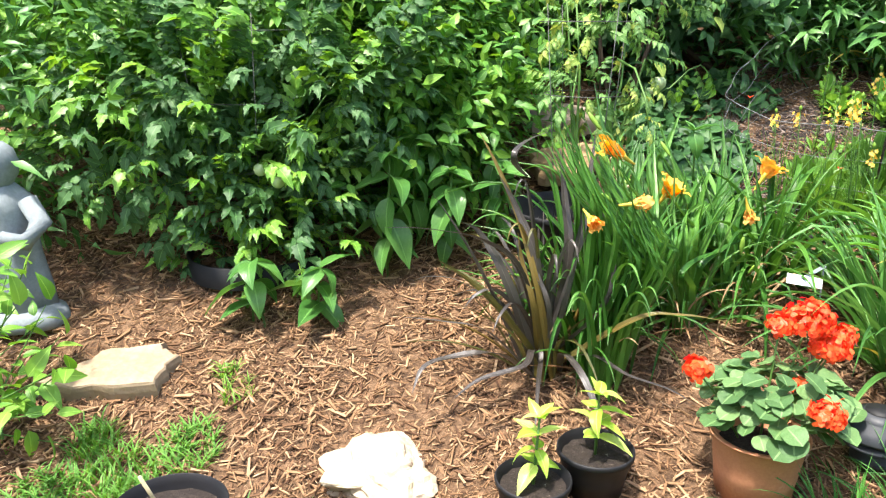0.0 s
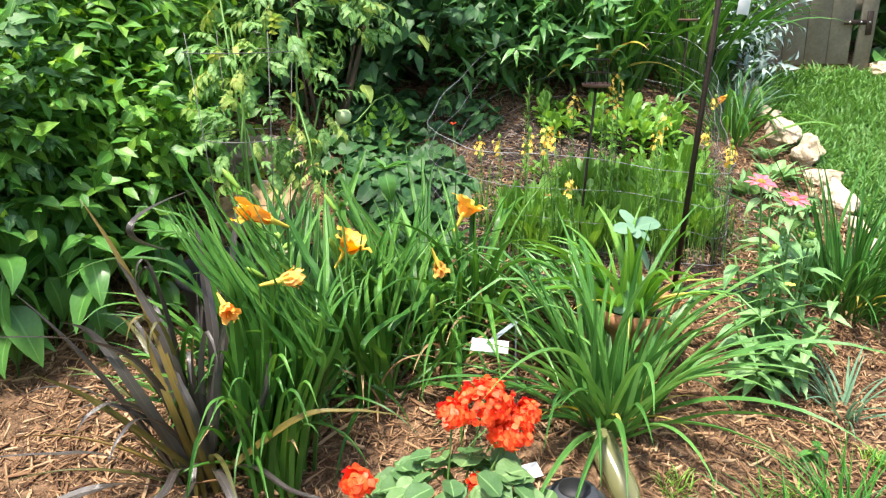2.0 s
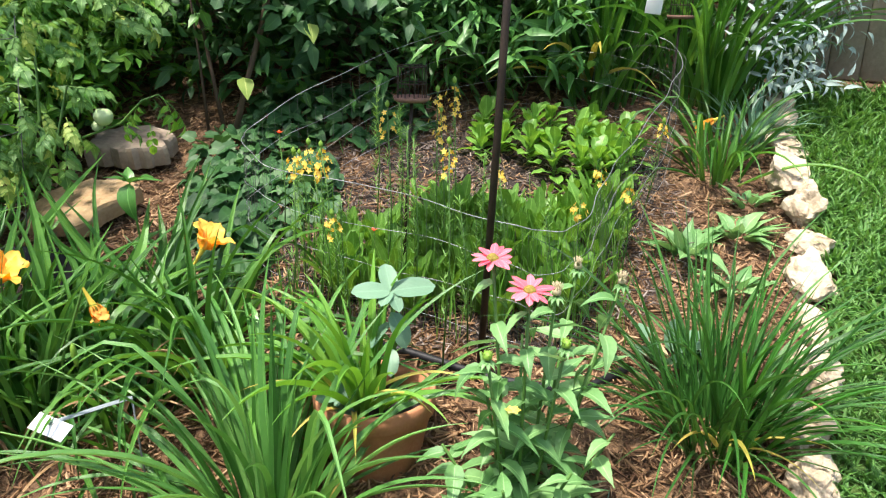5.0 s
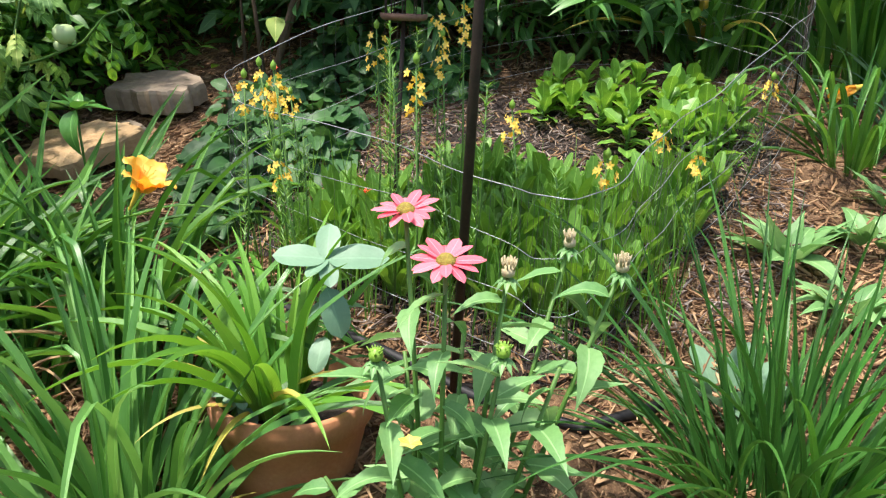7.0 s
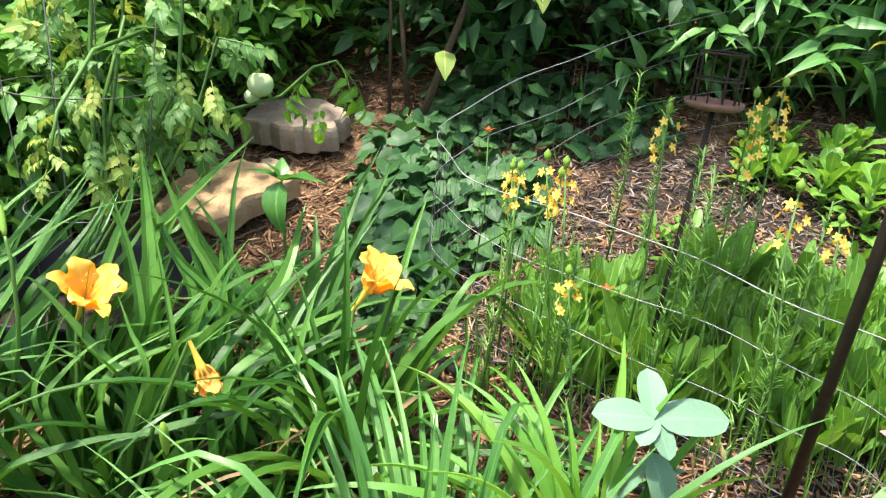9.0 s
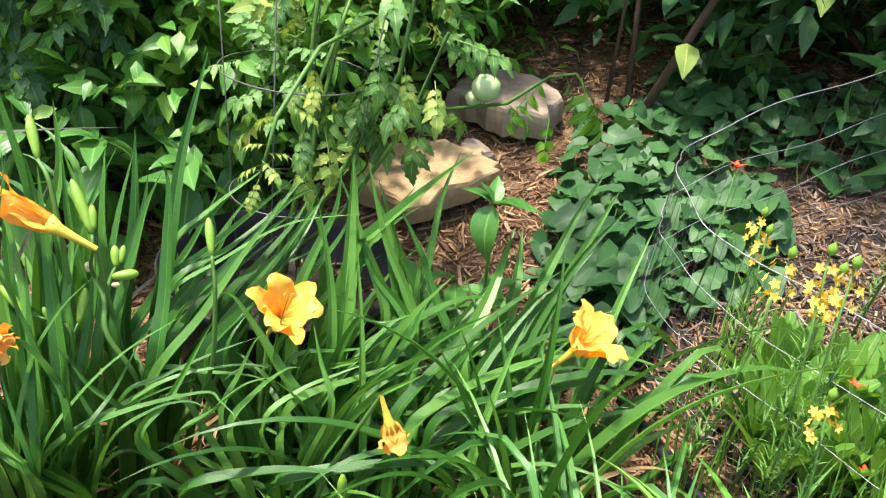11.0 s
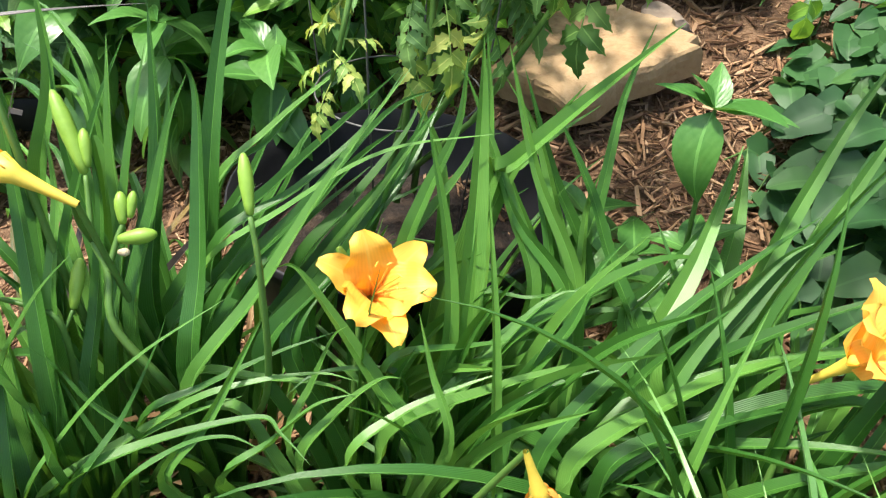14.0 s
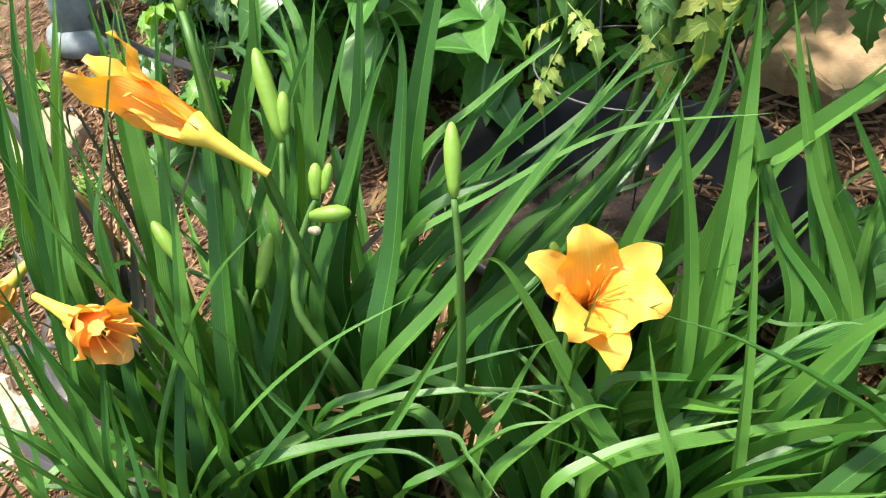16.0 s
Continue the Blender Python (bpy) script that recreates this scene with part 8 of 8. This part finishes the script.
def thin_greens():
    """Fine upright shoots between the salad plants."""
    rng = np.random.RandomState(8)
    sp = Soup()
    n = 560
    x, y = rng.uniform(0.72, 1.62, n), rng.uniform(1.72, 2.1, n)
    b = blade(1.0, 3, 22, 0.02, 0.3, 4)
    h = rng.uniform(0.1, 0.26, n)
    t = rng.uniform(0, 6.28, n)
    m = np.zeros((n, 4, 4))
    m[:, 0, 0], m[:, 0, 1], m[:, 1, 0], m[:, 1, 1] = np.cos(t) * h, -np.sin(t) * h, np.sin(t) * h, np.cos(t) * h
    m[:, 2, 2], m[:, 3, 3], m[:, 0, 3], m[:, 1, 3], m[:, 2, 3] = h, 1, x, y, gz(x, y)
    sp.many(b, m)
    solid("thin_greens", sp.mesh("thin_greens", M["arugula"]), "fine upright green shoots crowding the salad bed", "greens", kind="stuff")


thin_greens()


GOLD_FLOWER = one(join(*[moved(leaf("round", 0.55, 0.2, 0.1, 4, 1), leafpose((0, 0, 0), j * 72, 24, 0.0082)) for j in range(5)]), "flower", M["bulb_yellow"])


def bulbine(p, h, seed, flowers=True):
    """A slender stem set with needle leaves and a spike of small yellow flowers."""
    rng = np.random.RandomState(seed)
    x, y = p[0] + rng.normal(0, 0.02), p[1] + 0.02
    z0 = float(gz(x, y))
    e = thing("yellow_spike_flower", (x, y, z0), "slender spike with small yellow flowers and needle leaves" if flowers else "tall green needle-leaved spike without flowers", "flower", "yellow flower spikes")
    top = np.array(p) - np.array((x, y, z0))
    part("stem", one(tube([(0, 0, 0), top * 0.5 + (0.01, 0, 0), top], [0.0025, 0.002, 0.0015], 5), "stem", M["stem"]), e)
    sp = Soup()
    n = 60 if flowers else 130
    f = rng.uniform(0.25, 0.86 if flowers else 1.0, n)
    a = rng.uniform(0, 6.28, n)
    pl = np.outer(f, top)
    sp.many(blade(1.0, 50, 25, 0.12, 0.3, 3), np.array([np.array(pose(*q, 0, 0, math.degrees(aa)) @ Matrix.Scale(s, 4)) for q, aa, s in zip(pl, a, rng.uniform(0.018, 0.032, n))]))
    part("needles", sp.mesh("needles", M["arugula"]), e, kind="stuff")
    if flowers:
        k = 12
        m = []
        for j in range(k):
            aa = rng.uniform(0, 6.28)
            q = top * (0.86 + 0.13 * j / k) + np.array([math.cos(aa), math.sin(aa), 0]) * rng.uniform(0.008, 0.02)
            m.append(np.array(aim((math.cos(aa), math.sin(aa) - 0.3, 0.4), aa, tuple(q))))
        for mm in m:
            part("flower", GOLD_FLOWER, e, "", Matrix(mm.tolist()))
        part("tip_bud", one(lathe([(0, 0), (0.005, 0.004), (0.006, 0.012), (0, 0.02)], 8), "tip_bud", M["bud"]), e, "", pose(*(top * 1.0)))


for k, p in enumerate(((0.80, 1.70, 0.965), (0.84, 1.69, 0.99), (0.87, 1.69, 0.985), (0.86, 1.72, 0.96), (1.18, 1.61, 1.02), (0.995, 1.865, 1.06), (0.905, 1.64, 0.835), (0.75, 1.86, 0.925), (1.12, 1.88, 1.10), (1.16, 1.9, 1.12), (1.13, 1.87, 1.05), (1.48, 1.72, 0.88), (1.28, 1.85, 0.93), (1.55, 2.0, 0.9), (1.62, 1.95, 0.86), (0.72, 2.0, 0.9), (1.75, 2.3, 0.98))):
    bulbine(p, 0.3, 100 + k)
for k, p in enumerate(((0.92, 2.1, 1.1), (0.98, 2.12, 1.05), (1.08, 1.75, 1.0), (1.06, 1.78, 1.03), (1.25, 1.78, 0.98), (0.9, 1.74, 0.86), (1.4, 1.7, 0.85), (1.2, 1.68, 0.88))):
    bulbine(p, 0.3, 140 + k, False)

for k, (p, lab) in enumerate((((0.643, 2.064, 0.948), "single small red salvia bloom on a thin stem"), ((0.942, 1.932, 0.712), "small dark red bloom in the salad bed"), ((1.0, 1.86, 0.62), "small red bloom low among the shoots"), ((1.1, 2.15, 0.72), "dark red seedling bloom"), ((-1.62, 0.86, 0.42), "small red bloom on the leggy plant"))):
    z0 = float(gz(p[0], p[1]))
    e = thing("red_flower", (p[0], p[1], z0), lab, "flower", "small red flowers")
    part("stem", one(tube([(0, 0, 0), (0.01, 0, (p[2] - z0) * 0.5), (0, 0, p[2] - z0)], [0.002, 0.0018, 0.0014], 5), "stem", M["stem"]), e)
    part("bloom", one(join(*[moved(leaf("ovate", 0.5, 0.2, 0.1, 4, 1), leafpose((0, 0, p[2] - z0), j * 90 + 20, 40, 0.017)) for j in range(4)]), "bloom", M["red"]), e)
    part("leaf", ME["cone"][0], e, "", leafpose((0, 0, (p[2] - z0) * 0.6), 40, 10, 0.05))
    part("leaf", ME["cone"][0], e, "", leafpose((0, 0, (p[2] - z0) * 0.5), 220, 10, 0.05))

# low leafy plants right of the ring
for k, (x, y, n, s, lab) in enumerate(((1.72, 1.72, 14, 0.09, "low grey-green leafy plant on the mulch"), (1.82, 2.12, 20, 0.13, "low blue-green strap-leaved rosette by the wire ring"), (1.98, 2.2, 22, 0.12, "leafy green sedum beside the stones"), (1.93, 1.98, 18, 0.1, "low green sedum plant near the stones"), (2.04, 2.36, 14, 0.1, "small green plant at the border"))):
    e = thing("low_plant", gp(x, y), lab, "plant", "low plants")
    rosette(e, np.random.RandomState(200 + k), n, s, ME["cone"] if k != 0 else ME["sage"], (15, 70), 0.03)


# ---- woody stems behind the vine ----
def bare_stems():
    e = thing("rose_bush", gp(0.28, 2.62), "old rose bush with bare brown canes and sparse leaves", "shrub")
    for pts, r in ((((0, 0, 0), (0.06, 0.0, 0.2), (0.12, 0.02, 0.4), (0.2, 0.05, 0.75), (0.25, 0.0, 1.0)), 0.012), (((-0.05, 0.05, 0), (-0.10, 0.08, 0.25), (-0.14, 0.09, 0.5), (-0.15, 0.05, 0.9)), 0.009), (((0.02, 0.02, 0.1), (0.1, 0.1, 0.4), (0.2, 0.15, 0.8)), 0.008), (((-0.1, 0.02, 0), (-0.12, 0.03, 0.3), (-0.13, 0.0, 0.6)), 0.006)):
        part("cane", one(tube(pts, np.linspace(r, r * 0.5, len(pts)), 8), "cane", M["brown_stem"]), e)
    rng = np.random.RandomState(12)
    p, h = twig_cloud(rng, [(0.1, 0.05, 0.75, 0.42, 0.27, 0.3), (0.25, -0.05, 0.55, 0.3, 0.22, 0.15), (0.0, 0.05, 0.45, 0.15, 0.15, 0.1)], 460)
    fr = frames(p, h + rng.normal(0, 0.5, (460, 3)), np.array([0, -0.3, 1]) + rng.normal(0, 0.3, (460, 3)), rng.uniform(0.045, 0.08, 460))
    part("foliage", Soup().many(leaf("ovate", 0.7, 0.3, 0.2, 5, 1, 0.1, 0.1), fr).mesh("foliage", M["vine"]), e, kind="stuff")
    part("faded_leaf", one(moved(leaf("ovate", 0.7, 0.4, 0.2, 5, 1), leafpose((0.33, -0.1, 0.42), -60, -30, 0.08)), "faded_leaf", M["tomato_sick"]), e, "yellow withered leaf")
    part("faded_leaf", one(moved(leaf("ovate", 0.7, 0.4, 0.2, 5, 1), leafpose((0.1, -0.12, 0.24), -60, -30, 0.09)), "faded_leaf", M["tomato_sick"]), e)


bare_stems()
shrub("leafy_shrub", gp(0.75, 3.1), [(0.6, 3.05, 1.35, 0.4, 0.25, 0.4), (0.25, 3.1, 1.5, 0.4, 0.25, 0.4), (0.9, 3.15, 1.5, 0.3, 0.25, 0.3)], 430, 8, LEAF_OVATE_LOW, 0.085, M["vine"], 5, "dark green rose shrub at the back of the bed", "shrub")
shrub("lance_leaf_plant", gp(1.2, 3.0), [(1.2, 2.98, 1.2, 0.28, 0.18, 0.22), (0.95, 2.95, 1.05, 0.18, 0.14, 0.16), (1.35, 3.05, 1.4, 0.25, 0.2, 0.2)], 190, 9, LEAF_LANCE_LOW, 0.115, M["lance"], 6, "tall lance-leaved perennial at the back of the bed", "perennial", spacing=0.3, stem_mat="stem")
shrub("lance_leaf_plant", gp(1.5, 3.2), [(1.5, 3.25, 1.3, 0.35, 0.2, 0.25)], 90, 8, LEAF_LANCE_LOW, 0.16, M["lance"], 7, "broad green lance-leaved perennial before the fence", "perennial", spacing=0.3, stem_mat="stem")
shrub("silver_plant", gp(2.32, 2.98), [(2.26, 2.96, 1.16, 0.1, 0.1, 0.13), (2.32, 3.0, 1.36, 0.1, 0.08, 0.14), (2.28, 3.0, 1.56, 0.1, 0.08, 0.14), (2.2, 2.88, 1.04, 0.1, 0.09, 0.07)], 110, 8, leaf("lance", 0.28, 0.5, 0.3, 5, 1), 0.075, M["silver"], 8, "silvery woolly-leaved plant by the wooden gate", "silver plant", spacing=0.35, stem_mat="stem")
e = thing("grass_tuft", gp(2.12, 2.72), "blue-green narrow-leaved tuft below the silver plant", "grass tuft", "small tufts")
clump(e, "tuft", 60, 0.06, 71, (0.9, 1.5))

# ---- fence with gate, and the far bed ----


def board_fence(name, a, b, top, label, kind_, gap=0.002, width=0.118, skew=0.0):
    a, b = np.array(a, float), np.array(b, float)
    ln = np.linalg.norm(b - a)
    ang = math.degrees(math.atan2(b[1] - a[1], b[0] - a[0]))
    z0 = float(min(gz(a[0], a[1]), gz(b[0], b[1])))
    e = thing(name, (a[0], a[1], z0), label, "fence", kind="structure" if kind_ == "structure" else "")
    e.rotation_euler = (0, 0, radians(ang))
    n = int(ln / (width + gap))
    rng = np.random.RandomState(int(ln * 100))
    h = top
    for k in range(n):
        w = width
        foot = 0.035 + rng.uniform(-0.008, 0.008)
        part("board", one(box((k + 0.5) * (width + gap), 0, foot + h / 2, w, 0.018, h, 0.003), "board", M["wood"]), e)
    for z in (0.35, h - 0.25):
        part("rail", one(box(ln / 2, 0.035, z, ln, 0.045, 0.085, 0.004), "rail", M["wood"]), e)
    return e


gate = board_fence("fence_gate", (2.16, 3.27), (3.10, 3.13), 1.5, "weathered grey wooden board gate with a black hinge", "")
_gl = math.hypot(0.94, 0.14)
part("edge_board", one(moved(box(0, -0.016, 0.75, 0.085, 0.014, 1.5, 0.003), pose(_gl - 0.05, 0, 0.0, 0, 2.5, 0)), "edge_board", M["wood"]), gate, "cracked vertical edge board")
HZ = 1.25 - float(min(gz(2.16, 3.27), gz(3.10, 3.13)))
hg = part("hinge", one(box(_gl - 0.035, -0.027, HZ, 0.032, 0.005, 0.12, 0.001), "hinge", M["iron"]), gate, "black iron strap hinge")
part("strap", one(box(_gl - 0.11, -0.027, HZ + 0.005, 0.12, 0.005, 0.024, 0.001), "strap", M["iron"]), hg)
for bx in (-0.14, -0.08, -0.035):
    part("bolt", one(moved(lathe([(0, 0.004), (0.005, 0.003), (0.006, 0)], 10), pose(_gl + bx, -0.03, HZ + 0.005, 90, 0, 0)), "bolt", M["wire"]), hg)
board_fence("fence", (-4.5, 3.75), (2.12, 3.55), 1.7, "weathered brown wooden board fence behind the plants", "")
board_fence("fence", (3.45, 3.6), (6.5, 3.4), 1.7, "weathered board fence behind the far bed", "")


def white_pot(x, y, zb, label, seed):
    e = thing("potted_plant", (x, y, zb), label, "potted plant", "white pots")
    pot_parts(e, 0.078, 0.058, 0.12, M["pot_white"], 36, 0.03, True, 0.007)
    rng = np.random.RandomState(seed)
    sp = Soup()
    p, h = twig_cloud(rng, [(0, 0, 0.2, 0.09, 0.09, 0.09)], 60)
    for j in range(5):
        sp.many(LEAF_OVATE_LOW, frames(p + h * 0.012 * j, h + rng.normal(0, 0.6, (60, 3)), np.array([0, -0.2, 1]) + rng.normal(0, 0.3, (60, 3)), rng.uniform(0.018, 0.035, 60)))
    part("foliage", sp.mesh("foliage", M["silver"] if seed % 2 else M["shrub_light"]), e, kind="stuff")
    part("flower_cluster", Soup().many(leaf("round", 0.8, 0.2, 0.1, 3, 1), frames(p[:18] + h[:18] * 0.07, rng.normal(size=(18, 3)), h[:18], np.full(18, 0.014))).mesh("flowers", M["blue"]), e, "tiny blue flowers", kind="stuff")
    zs = float(gz(x, y))
    s = thing("plant_stand", (x, y, zs), "dark slatted metal plant stand holding a white pot", "plant stand", "plant stands")
    for k in range(4):
        a = k * math.pi / 2 + 0.4
        part("leg", one(box(0.045 * math.cos(a), 0.045 * math.sin(a), (zb - zs) / 2 - 0.02, 0.012, 0.012, zb - zs + 0.02, 0.002), "leg", M["iron"]), s)
    part("top", one(lathe([(0, zb - zs - 0.011), (0.06, zb - zs - 0.011), (0.06, zb - zs - 0.001), (0, zb - zs - 0.001)], 24), "top", M["iron"]), s)


M["blue"] = leaf_mat("blue_petal", [(0.12, 0.14, 0.5), (0.2, 0.22, 0.6), (0.3, 0.32, 0.65)], 0.5, 0.2, "net")
white_pot(3.25, 2.45, 0.90, "white glazed pot with silvery foliage on a stand", 1)
white_pot(3.295, 2.69, 0.975, "white glazed pot with small blue flowers on a stand", 2)
shrub("leafy_shrub", gp(3.75, 2.35), [(3.72, 2.3, 1.0, 0.3, 0.28, 0.28), (3.85, 2.0, 0.85, 0.3, 0.3, 0.25)], 300, 8, LEAF_OVATE_LOW, 0.055, M["shrub_light"], 14, "bright green leafy shrub in the far bed", "shrub")
shrub("broad_leaf_vine", gp(3.5, 3.25), [(3.4, 3.3, 1.35, 0.3, 0.12, 0.3), (3.75, 3.25, 1.3, 0.3, 0.15, 0.3), (3.3, 3.3, 1.6, 0.25, 0.12, 0.2)], 80, 3, LEAF_HEART, 0.16, M["dark_foliage"], 15, "dark broad-leaved climbing vine beside the gate", "vine", mat2=M["vine"])

# dense woodland edge behind the fence
for k in range(7):
    cx = -3.6 + k * 1.15
    shrub("tree", gp(cx, 4.35), [(cx, 4.3, 2.1, 0.75, 0.4, 0.7), (cx + 0.3, 4.15, 2.7, 0.8, 0.45, 0.6), (cx - 0.2, 4.2, 1.5, 0.55, 0.25, 0.5)], 240, 8, LEAF_OVATE_LOW, 0.12, M["dark_foliage"], 300 + k, "dark leafy tree standing behind the garden fence", "tree", stems=5, mat2=M["shrub"], group="trees behind the fence")
for k, (cx, cy) in enumerate(((-2.9, 2.9), (-2.2, 3.0), (-1.5, 3.05), (-0.8, 3.1), (-0.1, 3.15))):
    shrub("leafy_shrub", gp(cx, cy), [(cx, cy, 1.55, 0.5, 0.3, 0.6), (cx + 0.2, cy - 0.1, 1.2, 0.4, 0.25, 0.4)], 300, 8, LEAF_OVATE_LOW, 0.08, M["shrub"], 320 + k, "tall green shrub before the fence", "shrub", mat2=M["dark_foliage"], group="back shrubs")

# unseen pale wall added behind the camera, closing off the low southern sky
solid("unseen_wall_south", one(box(1.0, -4.2, 1.4, 14, 0.2, 3.6), "unseen_wall_south", M["pale_wall"]), "plain pale wall added out of view south of the garden", "wall", kind="structure")
